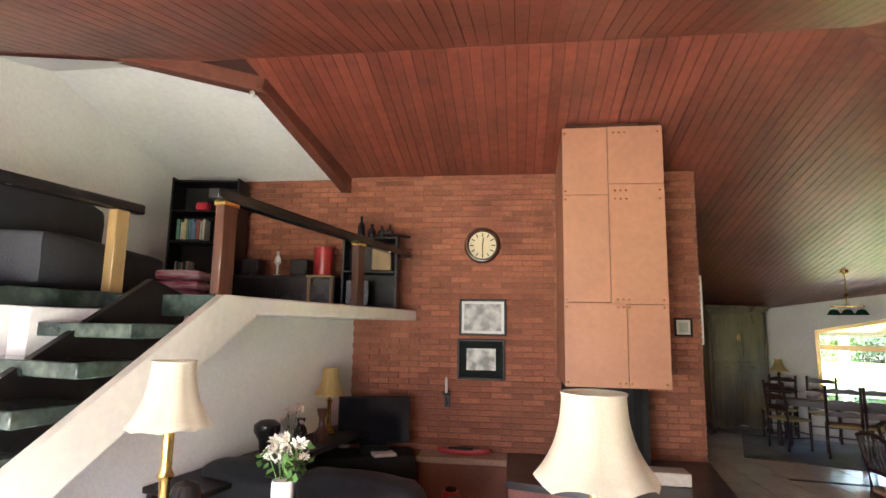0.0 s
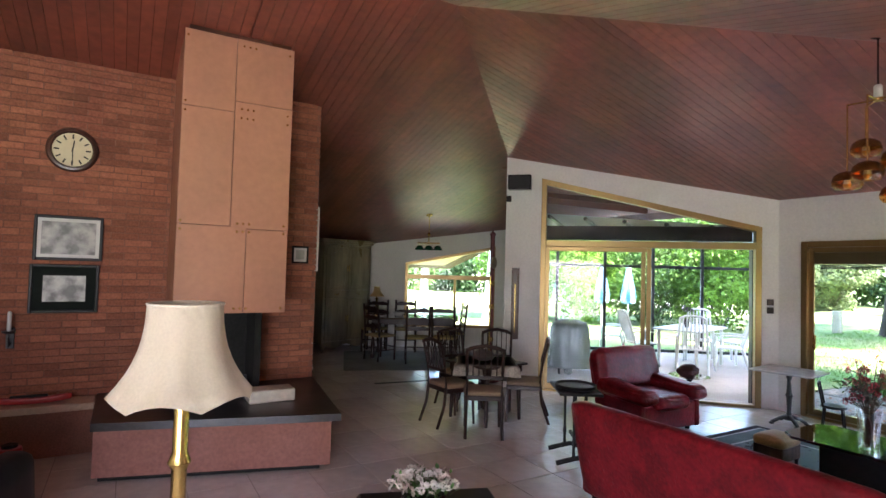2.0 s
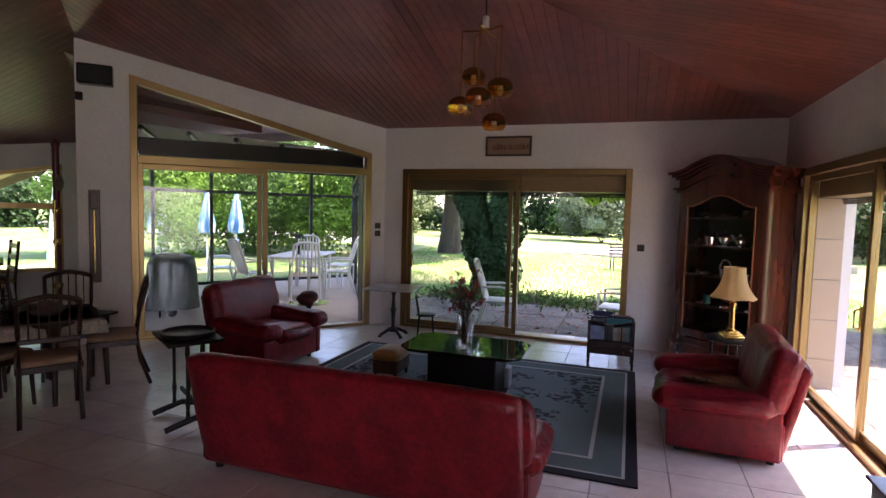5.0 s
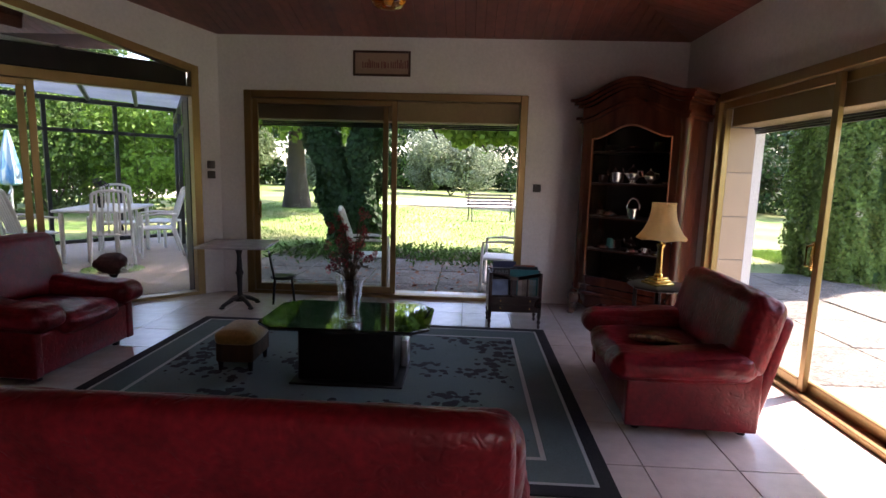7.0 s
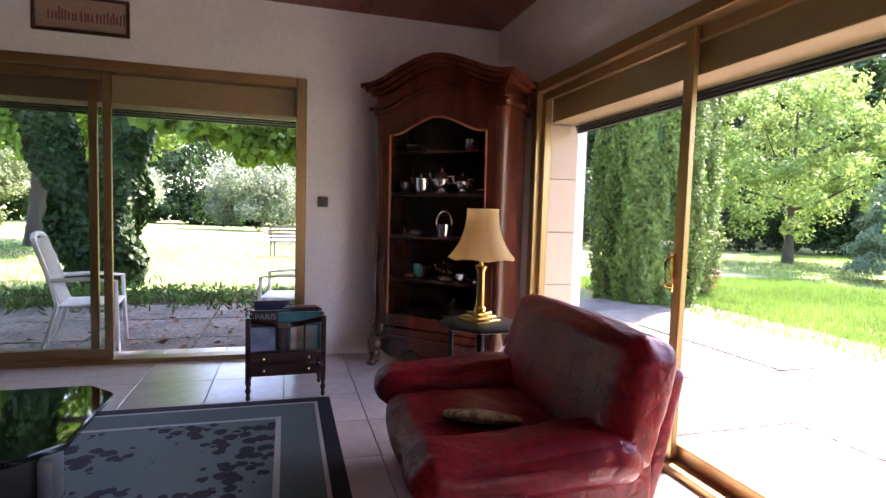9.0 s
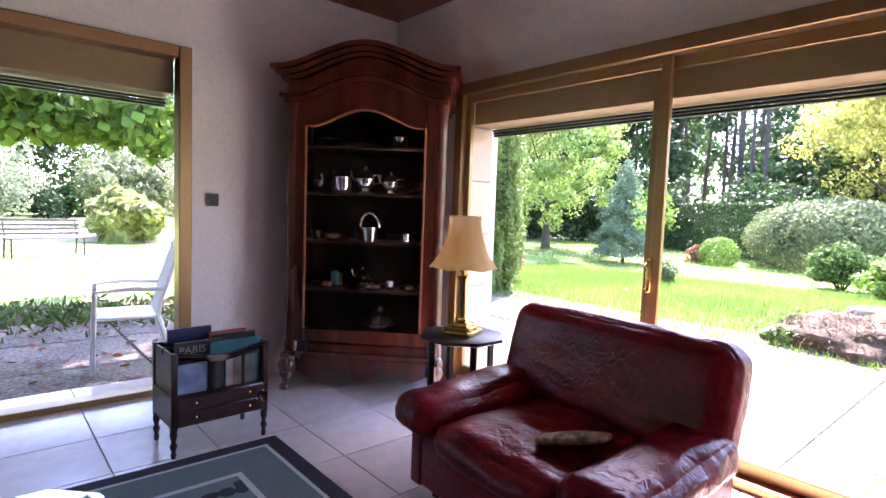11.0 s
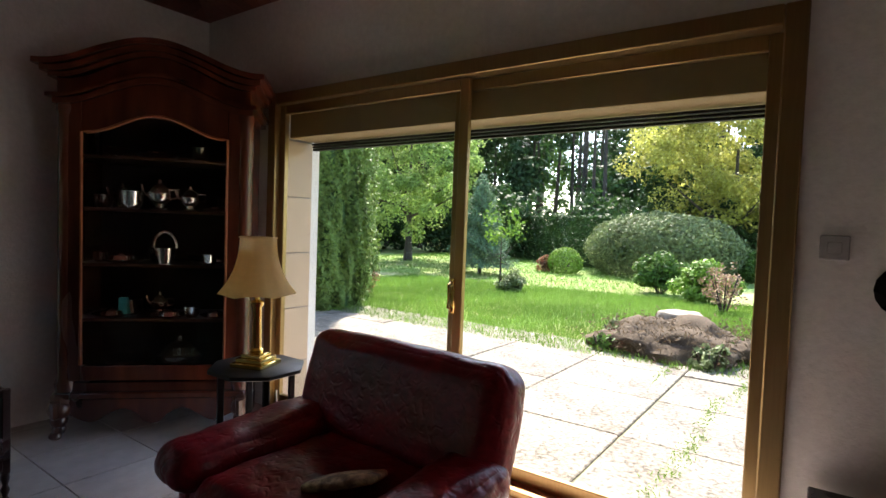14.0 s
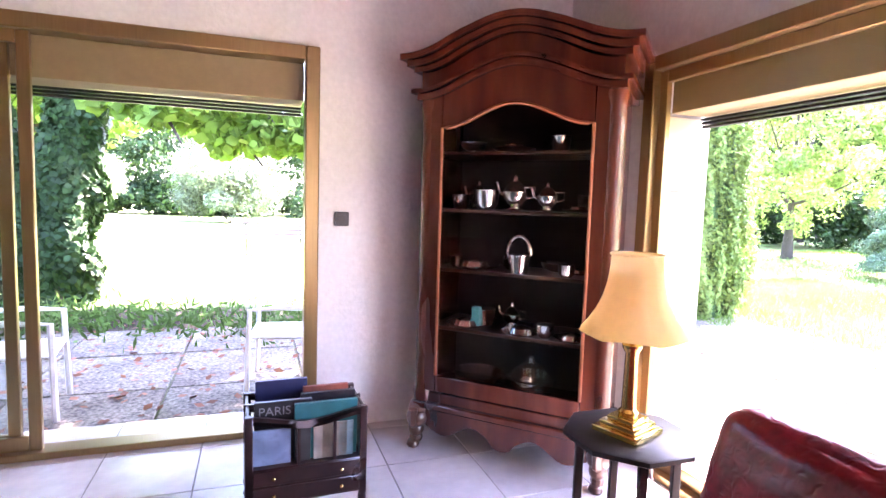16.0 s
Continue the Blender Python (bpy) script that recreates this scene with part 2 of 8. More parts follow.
def cushion(bm, x0, y0, z0, x1, y1, z1, puff=0.04, r=0.06, cuts=7, seed=1, wrinkle=0.006, m=None):
    """An upholstered block: rounded edges, bulging faces and soft creases."""
    c, h = Vector(((x0 + x1) / 2, (y0 + y1) / 2, (z0 + z1) / 2)), Vector(((x1 - x0) / 2, (y1 - y0) / 2, (z1 - z0) / 2))
    first = len(bm.verts)
    made = bmesh.ops.create_cube(bm, size=2.0)["verts"]
    es = list({e for v in made for e in v.link_edges})
    bmesh.ops.subdivide_edges(bm, edges=es, cuts=cuts, use_grid_fill=True)
    vs = list(bm.verts)[first:]
    for v in vs:
        u = v.co.copy()
        u = Vector([math.copysign(abs(a) ** 0.7, a) for a in u])
        p = Vector([u[i] * h[i] for i in range(3)])
        core = Vector([max(-h[i] + r, min(h[i] - r, p[i])) for i in range(3)])
        d = p - core
        if d.length > 1e-6:
            p = core + d.normalized() * r
        for i in range(3):
            if abs(u[i]) > 0.98:
                j, k = (i + 1) % 3, (i + 2) % 3
                p[i] += math.copysign(puff * (1 - u[j] ** 2) * (1 - u[k] ** 2), u[i])
        q = p + c + Vector((seed * 7.1, 0, 0))
        p += noise.noise_vector(q * 7) * wrinkle + noise.noise_vector(Vector((q.x * 9, q.y * 26, q.z * 20))) * wrinkle * 0.55
        if cuts >= 20:
            fold = noise.noise(Vector((q.x * 6 + 2 * noise.noise(q * 4), q.y * 15 + noise.noise(q * 9), q.z * 7)))
            p -= (u / max(abs(k) for k in u)).normalized() * wrinkle * 0.4 * math.exp(-(fold / 0.07) ** 2)
        v.co = p + c
    if m:
        bmesh.ops.transform(bm, matrix=m, verts=vs)
    return vs


# ---- the shell of the house ----
EX, SY, EAVE, SLOPE = 7.87, -0.74, 2.70, 0.26
RIDGE_Y, RIDGE_X, RIDGE_Z = 4.16, 2.97, 3.974
C1 = Vector((EX, 4.05, 0))
DIAG = Vector((-1, 1, 0)).normalized()
T, TS = 0.30, 0.42


def roof_z(x, y):
    return min(EAVE + SLOPE * (EX - x), EAVE + SLOPE * (y - SY), RIDGE_Z - SLOPE * (y - RIDGE_Y))


def wall_panel(bm, p, q, z0, z1p, z1q, thick, zq0=None):
    """An upright slab from plan point p to q, with its top sloping from z1p to z1q, thickness to the right of p>q."""
    p, q = Vector((p[0], p[1], 0)), Vector((q[0], q[1], 0))
    d = (q - p).normalized()
    o = Vector((d.y, -d.x, 0)) * thick
    zq0 = z0 if zq0 is None else zq0
    vs = []
    for base, lo, hi in ((p, z0, z1p), (q, zq0, z1q), (q + o, zq0, z1q), (p + o, z0, z1p)):
        vs.append((bm.verts.new((base.x, base.y, lo)), bm.verts.new((base.x, base.y, hi))))
    for i in range(4):
        a, b = vs[i], vs[(i + 1) % 4]
        bm.faces.new((a[0], b[0], b[1], a[1]))
    bm.faces.new([v[0] for v in vs][::-1])
    bm.faces.new([v[1] for v in vs])


def structure(name, bm, material, label, category="wall", smooth=0.0):
    return solid(name, bm, material, label, category, "structure", None, smooth)


# east wall with the garden door opening
W2 = (0.83, 3.775, 2.15)
bm = bmesh.new()
wall_panel(bm, (EX, C1.y), (EX, W2[1]), 0, 2.9, 2.9, -T)
wall_panel(bm, (EX, W2[1]), (EX, W2[0]), W2[2], 2.9, 2.9, -T)
wall_panel(bm, (EX, W2[0]), (EX, SY), 0, 2.9, 2.9, -T)
structure("wall_east", bm, WHITE_WALL, "white rough plastered wall with a wide garden door opening")
# south wall
W3 = (4.15, 7.11, 2.09)
bm = bmesh.new()
wall_panel(bm, (EX + T, SY), (W3[1], SY), 0, 2.9, 2.9, -TS)
wall_panel(bm, (W3[1], SY), (W3[0], SY), W3[2], 2.9, 2.9, -TS)
wall_panel(bm, (W3[0], SY), (0.3, SY), 0, 2.9, 2.9, -TS)
# head of an assumed opening, never in view, that admits the fill light
wall_panel(bm, (0.3, SY), (-2.6, SY), 2.09, 2.9, 2.9, -TS)
wall_panel(bm, (-2.6, SY), (-3.6, SY), 0, 2.9, 2.9, -TS)
structure("wall_south", bm, WHITE_WALL, "white plastered wall with a wide sliding garden window")


def diag(d, z=0.0):
    p = C1 + DIAG * d
    return Vector((p.x, p.y, z))


def diag_top(d):
    p = diag(d)
    return roof_z(p.x, p.y) + 0.05


W1 = (0.20, 3.05, 3.56)  # opening from, to, end of the pier
bm = bmesh.new()
wall_panel(bm, diag(0.0), diag(W1[0]), 0, diag_top(0), diag_top(W1[0]), T)
wall_panel(bm, diag(W1[0]), diag(W1[1]), 2.34, diag_top(W1[0]), diag_top(W1[1]), T, 3.03)
wall_panel(bm, diag(W1[1]), diag(3.37), 0, diag_top(W1[1]), diag_top(3.37), T)
wall_panel(bm, diag(3.37), diag(W1[2]), 0, diag_top(3.37), diag_top(W1[2]), T)
structure("wall_diagonal", bm, WHITE_WALL, "white plastered diagonal wall round the sunroom opening")

# brick chimney wall
BY, BX0, BX1 = 6.10, -3.6, 2.40
bm = bmesh.new()
wall_panel(bm, (BX0, BY + 0.012), (BX1 - 0.012, BY + 0.012), 0, 3.60, 3.60, -0.35)
wall_brick = structure("wall_brick", bm, MORTAR, "red brick chimney wall with thin brown courses")

# dining end: window wall, cupboard wall
DW0, DW1 = Vector((4.75, 11.25, 0)), Vector((7.95, 9.35, 0))
dwd = (DW1 - DW0).normalized()


def dining(d, z=0.0):
    p = DW0 + dwd * d
    return Vector((p.x, p.y, z))


DWL = (DW1 - DW0).length
bm = bmesh.new()
top = lambda d: roof_z(dining(d).x, dining(d).y) + 0.05
wall_panel(bm, dining(-1.0), dining(1.17), 0, top(-1.0), top(1.17), -T)
wall_panel(bm, dining(1.17), dining(3.1), 0, 0.44, 0.44, -T)
wall_panel(bm, dining(1.17), dining(3.1), 1.79, top(1.17), top(3.1), -T, 2.19)
wall_panel(bm, dining(3.1), dining(DWL + 0.1), 0, top(3.1), top(DWL + 0.1), -T)
structure("wall_dining", bm, WHITE_WALL, "white dining room wall round a slanting window")
bm = bmesh.new()
wall_panel(bm, (1.6, 8.1), (3.1, 11.2), 0, 3.2, 2.3, -T)
wall_panel(bm, (3.1, 11.2), dining(-0.98), 0, 2.3, 2.2, -T)
wall_panel(bm, (1.6, 6.3), (1.6, 8.1), 0, 3.6, 3.2, -T)
wall_panel(bm, diag(W1[2]) + Vector((0.28, 0.1, 0)), dining(3.62) + Vector((0.1, 0, 0)), 0, 3.2, 2.6, T)
structure("wall_dining_sides", bm, WHITE_WALL, "white plastered side walls of the dining end")
# west wall behind the walk
bm = bmesh.new()
wall_panel(bm, (-3.6, SY), (-3.6, 6.1), 0, 4.4, 4.4, -T)
structure("wall_west", bm, WHITE_WALL, "white plastered gable wall of the gallery")

# floor slab
bm = new_box(-3.9, -1.04, -0.2, EX + T, 12.5, -0.006)
structure("floor", bm, GROUT, "grey grout bed of the tiled living room floor", "floor")


# panelled ceiling: boards that run down each slope
def clip(poly, axis, lo, hi):
    for sign, lim in ((1, lo), (-1, -hi)):
        out = []
        for i, p in enumerate(poly):
            q = poly[(i + 1) % len(poly)]
            a, b = sign * p[axis] - lim, sign * q[axis] - lim
            if a >= 0:
                out.append(p)
            if (a >= 0) != (b >= 0):
                t = a / (a - b)
                out.append(tuple(p[k] + t * (q[k] - p[k]) for k in range(2)))
        poly = out
        if not poly:
            return []
    return poly


def boards(bm, poly, axis, height, width=0.095, gap=0.0045, thick=0.012):
    lo, hi = min(p[axis] for p in poly), max(p[axis] for p in poly)
    k = lo
    while k < hi:
        piece = clip(poly, axis, k + gap / 2, min(hi, k + width - gap / 2))
        if len(piece) > 2:
            a = [bm.verts.new((x, y, height(x, y))) for x, y in piece]
            b = [bm.verts.new((x, y, height(x, y) + thick)) for x, y in piece]
            bm.faces.new(a)
            for i in range(len(a)):
                bm.faces.new((a[i], a[(i + 1) % len(a)], b[(i + 1) % len(b)], b[i]))
        k += width


east_z = lambda x, y: EAVE + SLOPE * (EX - x)
south_z = lambda x, y: EAVE + SLOPE * (y - SY)
north_z = lambda x, y: RIDGE_Z - SLOPE * (y - RIDGE_Y)
MEZ = [(-1.40, 3.20), (-0.57, 6.10)]  # edge of the gallery in plan
bm = bmesh.new()
boards(bm, [(EX + 0.05, SY - 0.05), (EX + 0.05, RIDGE_Y + 4.95), (RIDGE_X, RIDGE_Y)], 1, east_z)
boards(bm, [(EX, SY), (RIDGE_X, RIDGE_Y), (-3.6, RIDGE_Y), (-3.6, SY)], 0, south_z)
boards(bm, [(EX, RIDGE_Y + 4.9), (RIDGE_X, RIDGE_Y), (-1.78, RIDGE_Y), (-1.40, 6.4), (1.5, 6.4), (1.3, 8.2), (2.6, 12.6), (EX, 12.6)], 0, north_z)
ceiling = structure("ceiling", bm, PANELLING, "mahogany tongue-and-groove boards on a hipped ceiling", "ceiling")
bm = bmesh.new()
OV = 1.25  # eaves out of view, widened to shade the garden doors
for pts, hz in (([(EX + OV, SY - OV), (EX + OV, RIDGE_Y - 0.2), (EX + 0.4, RIDGE_Y), (EX + 0.4, RIDGE_Y + 5.3), (RIDGE_X, RIDGE_Y)], east_z), ([(EX + OV, SY - OV), (RIDGE_X, RIDGE_Y), (-4, RIDGE_Y), (-4, SY - OV)], south_z), ([(EX + .4, RIDGE_Y + 5.3), (RIDGE_X, RIDGE_Y), (-4, RIDGE_Y), (-4, 13), (EX + .4, 13)], north_z)):
    bm.faces.new([bm.verts.new((x, y, hz(x, y) + 0.014)) for x, y in pts])
structure("roof_deck", bm, GAP, "dark underside of the roof above the boards", "roof")


# ---- windows and doors ----


def slide_door(name, origin, along, width, height, label, leaf, handle_at):
    ax = Vector(along)
    inn = Vector((-ax.y, ax.x, 0))
    ob = new(name)
    ob.matrix_basis = Matrix(((ax.x, inn.x, 0, origin[0]), (ax.y, inn.y, 0, origin[1]), (0, 0, 1, 0), (0, 0, 0, 1)))
    tagged(ob, label, "sliding door", kind="structure")
    f, depth, box_h = 0.075, 0.09, 0.26
    bm = bmesh.new()
    box(bm, 0, -depth, 0, f, 0.03, height, 0.006)
    box(bm, width - f, -depth, 0, width, 0.03, height, 0.006)
    box(bm, f, -depth, height - f, width - f, 0.03, height, 0.006)
    box(bm, f, -depth, -0.004, width - f, 0.03, 0.035, 0.004)
    part("window_frame", bm, GOLD_ALU, ob)
    part("shutter_box", new_box(f, -0.34, height - f - box_h + 0.06, width - f, -depth - 0.002, height - f + 0.02, 0.004), SHUTTER_BOX, ob, "tan roller shutter box")
    bm = bmesh.new()
    for k in range(3):
        box(bm, f, -0.32 + k * 0.006, height - f - box_h + 0.002 + k * 0.018, width - f, -0.29 + k * 0.006, height - f - box_h + 0.016 + k * 0.018, 0.003)
    part("shutter_slats", bm, BLACK_WOOD, ob, "dark edge of a rolled shutter")
    for a, b, y in leaf:
        s = 0.055
        bm = bmesh.new()
        for q in ((a, y, 0.03, a + s, y + 0.032, height - f), (b - s, y, 0.03, b, y + 0.032, height - f), (a + s, y, 0.03, b - s, y + 0.032, 0.105), (a + s, y, height - f - 0.06, b - s, y + 0.032, height - f)):
            box(bm, *q, 0.004)
        lf = part("leaf", bm, GOLD_ALU, ob)
        pane = part("pane", new_box(a + s - 0.01, y + 0.013, 0.095, b - s + 0.01, y + 0.019, height - f - 0.05), GLASS, lf)
        pane.visible_shadow = False
    for hx, y in handle_at:
        bm = bmesh.new()
        box(bm, hx - 0.014, y, 0.82, hx + 0.014, y + 0.012, 1.0, 0.004)
        sweep(bm, [(hx, y + 0.01, 0.84), (hx, y + 0.045, 0.85), (hx, y + 0.045, 0.97), (hx, y + 0.01, 0.98)], 0.007, 6)
        part("handle", bm, BRASS, ob, "brass pull handle")
    return ob


# east garden door: along runs north so that the room lies on its left (west)
slide_door("door_1", (EX, W2[0], 0), (0, 1, 0), W2[1] - W2[0], W2[2], "bronze sliding garden door, one leaf open", [(1.34, 2.87, -0.045), (1.44, 2.90, -0.085)], [(2.80, -0.01)])
# south garden door: along runs west, the room on its right, so go east to west with a flipped unit
slide_door("door_2", (W3[1], SY, 0), (-1, 0, 0), W3[1] - W3[0], W3[2], "wide bronze sliding garden window to the terrace", [(0.07, 1.55, -0.045), (1.44, 2.89, -0.085)], [(1.50, -0.01)])
bpy.data.objects["door_2"].matrix_basis = Matrix(((-1, 0, 0, W3[1]), (0, 1, 0, SY), (0, 0, 1, 0), (0, 0, 0, 1)))

# diagonal sunroom door under a slanting clerestory
ob = new("door_3")
inward = Vector((-1, -1, 0)).normalized()
o = diag(W1[0])
ob.matrix_basis = Matrix(((DIAG.x, inward.x, 0, o.x), (DIAG.y, inward.y, 0, o.y), (0, 0, 1, 0), (0, 0, 0, 1)))
tagged(ob, "bronze sliding door to the sunroom below a slanting clerestory", "sliding door", kind="structure")
w = W1[1] - W1[0]
f = 0.075
bm = bmesh.new()
box(bm, 0, -0.1, 0, f, 0.02, 2.34, 0.005)
box(bm, w - f, -0.1, 0, w, 0.02, 3.02, 0.005)
box(bm, f, -0.1, -0.004, w - f, 0.02, 0.035, 0.004)
box(bm, f, -0.1, 2.05, w - f, 0.025, 2.14, 0.005)
prism(bm, [(0, 2.27), (w, 2.95), (w, 3.03), (0, 2.345)], 0.12, Matrix.Translation((0, -0.1, 0)))
part("window_frame", bm, GOLD_ALU, ob)
part("beam", new_box(f, -0.28, 2.16, w - f, -0.12, 2.36, 0.008), BLACK_WOOD, ob, "dark stained timber beam")
for a, b, y in ((0.9 + 0.45, w - 0.07, -0.05), (1.42, w - 0.02, -0.085)):
    bm = bmesh.new()
    for q in ((a, y, 0.03, a + 0.055, y + 0.03, 2.05), (b - 0.055, y, 0.03, b, y + 0.03, 2.05), (a + 0.055, y, 0.03, b - 0.055, y + 0.03, 0.1), (a + 0.055, y, 1.99, b - 0.055, y + 0.03, 2.05)):
        box(bm, *q, 0.004)
    lf = part("leaf", bm, GOLD_ALU, ob)
    pn = part("pane", new_box(a + 0.045, y + 0.012, 0.09, b - 0.045, y + 0.018, 2.0), GLASS, lf)
    pn.visible_shadow = False
bm = bmesh.new()
prism(bm, [(f, 2.14), (w - f, 2.14), (w - f, 2.93), (f, 2.29)], 0.006, Matrix.Translation((0, -0.04, 0)))
pn = part("clerestory_pane", bm, GLASS, ob)
pn.visible_shadow = False
part("door_post", new_box(0.012, -0.26, 0, 0.08, -0.11, 2.1, 0.004), BLACK_STEEL, ob, "black steel post")

# dining window
ob = new("window_1")
inn = Vector((dwd.y, -dwd.x, 0))
o = dining(1.17)
ob.matrix_basis = Matrix(((dwd.x, inn.x, 0, o.x), (dwd.y, inn.y, 0, o.y), (0, 0, 1, 0), (0, 0, 0, 1)))
tagged(ob, "slanting bronze dining window with a horizontal bar", "window", kind="structure")
w = 3.1 - 1.17
bm = bmesh.new()
box(bm, 0, -0.1, 0.44, 0.06, 0.02, 1.80, 0.004)
box(bm, w - 0.06, -0.1, 0.44, w, 0.02, 2.18, 0.004)
box(bm, 0.06, -0.1, 0.44, w - 0.06, 0.03, 0.50, 0.004)
box(bm, 0.06, -0.1, 1.46, w - 0.06, 0.02, 1.55, 0.004)
box(bm, 1.05, -0.1, 0.50, 1.10, 0.0, 1.46, 0.004)
prism(bm, [(0, 1.74), (w, 2.13), (w, 2.195), (0, 1.80)], 0.12, Matrix.Translation((0, -0.1, 0)))
part("window_frame", bm, GOLD_ALU, ob)
bm = bmesh.new()
prism(bm, [(0.05, 0.49), (w - 0.05, 0.49), (w - 0.05, 2.13), (0.05, 1.75)], 0.006, Matrix.Translation((0, -0.05, 0)))
pn = part("pane", bm, GLASS, ob)
pn.visible_shadow = False

# tan tiled reveal outside the south door
REVEAL = mat("tan_facade_tile", (0.50, 0.37, 0.26), 0.5, vary=0.06, scale=4, obj=0.06)
ob = thing("door_reveal", W3[1], SY - 0.10, 0, 0, "tan tiled outer reveal beside the terrace door", "reveal", kind="structure")
part("reveal_bed", new_box(-0.028, -0.23, -0.12, 0.0, 0.0, 1.83), GROUT, ob)
for k in range(5):
    z = -0.11 + k * 0.385
    part("tile", new_box(-0.036, -0.225, z, -0.026, -0.002, min(1.83, z + 0.378), 0.002), REVEAL, ob)


# ---- chimney corner ----
FIRE_BLACK = mat("sooty_firebox", (0.012, 0.011, 0.010), 0.9, vary=0.4, scale=9, bump=0.3)
fire = thing("fireplace", 0, 0, 0, 0, "brick fireplace with a copper-clad hood and raised slate hearth", "fireplace")
bm = bmesh.new()
poly = [(0.42, 5.04), (2.10, 4.555), (2.385, 6.085), (0.42, 6.085)]


def slab(bm, pts, z0, z1):
    a = [bm.verts.new((x, y, z0)) for x, y in pts]
    b = [bm.verts.new((x, y, z1)) for x, y in pts]
    bm.faces.new(a[::-1])
    bm.faces.new(b)
    for i in range(len(a)):
        bm.faces.new((a[i], a[(i + 1) % len(a)], b[(i + 1) % len(a)], b[i]))


slab(bm, [(0.46, 5.10), (2.04, 4.64), (2.33, 6.08), (0.46, 6.08)], 0.0, 0.05)
part("plinth", bm, FIRE_BLACK, fire, "dark recessed plinth")
bm = bmesh.new()
slab(bm, poly, 0.05, 0.40)
part("hearth_base", bm, HEARTH_BRICK, fire, "rust red hearth front")
bm = bmesh.new()
slab(bm, [(0.40, 5.02), (2.175, 4.53), (2.40, 6.085), (0.40, 6.085)], 0.40, 0.46)
part("hearth_slab", bm, SLATE, fire, "dark slate hearth top")
bm = bmesh.new()
box(bm, 0.96, 5.21, 1.27, 1.815, 6.085, 3.95)
part("hood_core", bm, DARK_WOOD, fire)
for x0, x1, z0, z1 in ((0.925, 1.475, 1.25, 2.0), (1.48, 1.84, 1.25, 1.985), (0.925, 1.34, 2.005, 3.0), (1.345, 1.84, 1.99, 3.1), (0.925, 1.34, 3.005, 3.655), (1.345, 1.84, 3.105, 3.66)):
    part("copper_panel", new_box(x0, 5.185, z0, x1, 5.205, z1, 0.002), COPPER, fire)
for y0 in (5.21, 5.65):
    part("copper_panel", new_box(0.925, y0, 1.25, 0.945, y0 + 0.43, 3.6, 0.002), COPPER, fire)
    part("copper_panel", new_box(1.82, y0, 1.25, 1.84, y0 + 0.43, 3.6, 0.002), COPPER, fire)
for x in (0.95, 1.40, 1.45, 1.50, 1.80):
    for z in (1.29, 1.96, 2.03, 2.96, 3.04, 3.6):
        part("stud", rod(bmesh.new(), (x, 5.186, z), (x, 5.178, z), 0.010, 0.007, 8), BRASS, fire)
bm = bmesh.new()
box(bm, 0.96, 5.95, 0.46, 1.72, 6.08, 1.27)
box(bm, 0.96, 5.45, 0.46, 1.0, 5.95, 1.27)
box(bm, 1.66, 5.55, 0.46, 1.72, 5.95, 1.27)
part("firebox", bm, FIRE_BLACK, fire, "sooty black firebox")
bm = bmesh.new()
for k in range(3):
    rod(bm, (1.15 + 0.2 * k, 5.35, 0.50), (1.15 + 0.2 * k, 5.75, 0.52), 0.014)
    rod(bm, (1.15 + 0.2 * k, 5.35, 0.462), (1.15 + 0.2 * k, 5.35, 0.62 + 0.03 * k), 0.014)
rod(bm, (1.1, 5.5, 0.53), (1.62, 5.6, 0.55), 0.05, 0.04)
part("andirons", bm, BLACK_STEEL, fire, "black iron fire dogs with a log")
solid("log_box", new_box(1.55, 5.12, 0.461, 1.95, 5.34, 0.57, 0.01), mat("pale_carton", (0.55, 0.50, 0.42), 0.7), "pale brick-shaped block on the slate hearth", "block")
# brick ledge with a model boat
STONE = mat("tan_stone_ledge", (0.42, 0.28, 0.20), 0.7, scale=8)
led = thing("wall_ledge", 0, 0, 0, 0, "low tan stone ledge against the brick wall", "ledge")
part("ledge_top", new_box(-0.52, 5.78, 0.39, 0.395, 6.085, 0.45, 0.008), STONE, led)
part("ledge_base", new_box(-0.50, 5.86, 0.0, 0.39, 6.085, 0.39), MORTAR, led)
boat = thing("model_boat", -0.05, 5.92, 0.4505, 0, "small red and black model boat", "model boat")
bm = bmesh.new()
vs = cushion(bm, -0.27, -0.03, 0.0, 0.27, 0.03, 0.055, 0.0, 0.015, 5, 3, 0.0)
for v in bm.verts:
    v.co.y *= 1.0 - (abs(v.co.x) / 0.29) ** 3 * 0.85
    v.co.z += (abs(v.co.x) / 0.27) ** 2 * 0.02
part("hull", bm, mat("red_lacquer", (0.40, 0.03, 0.03), 0.3), boat)
part("deck", new_box(-0.16, -0.018, 0.05, 0.1, 0.018, 0.075, 0.004), BLACK_WOOD, boat)

# clock, pictures, candle, small frame
DIAL = mat("cream_clock_dial", (0.72, 0.62, 0.40), 0.5, vary=0.04)
clock = thing("wall_clock", 0.12, BY - 0.012, 2.66, 0, "round dark wooden wall clock with a cream dial", "clock")
bm = bmesh.new()
lathe(bm, [(0.155, 0.0), (0.195, 0.0), (0.20, 0.02), (0.185, 0.045), (0.165, 0.05), (0.152, 0.03)], 32, pose(0, 0, 0, 90, 0, 0), None, False)
part("case", bm, DARK_WOOD, clock)
bm = bmesh.new()
lathe(bm, [(0.155, 0.004), (0.155, 0.02)], 32, pose(0, 0, 0, 90, 0, 0))
part("dial", bm, DIAL, clock, "cream dial")
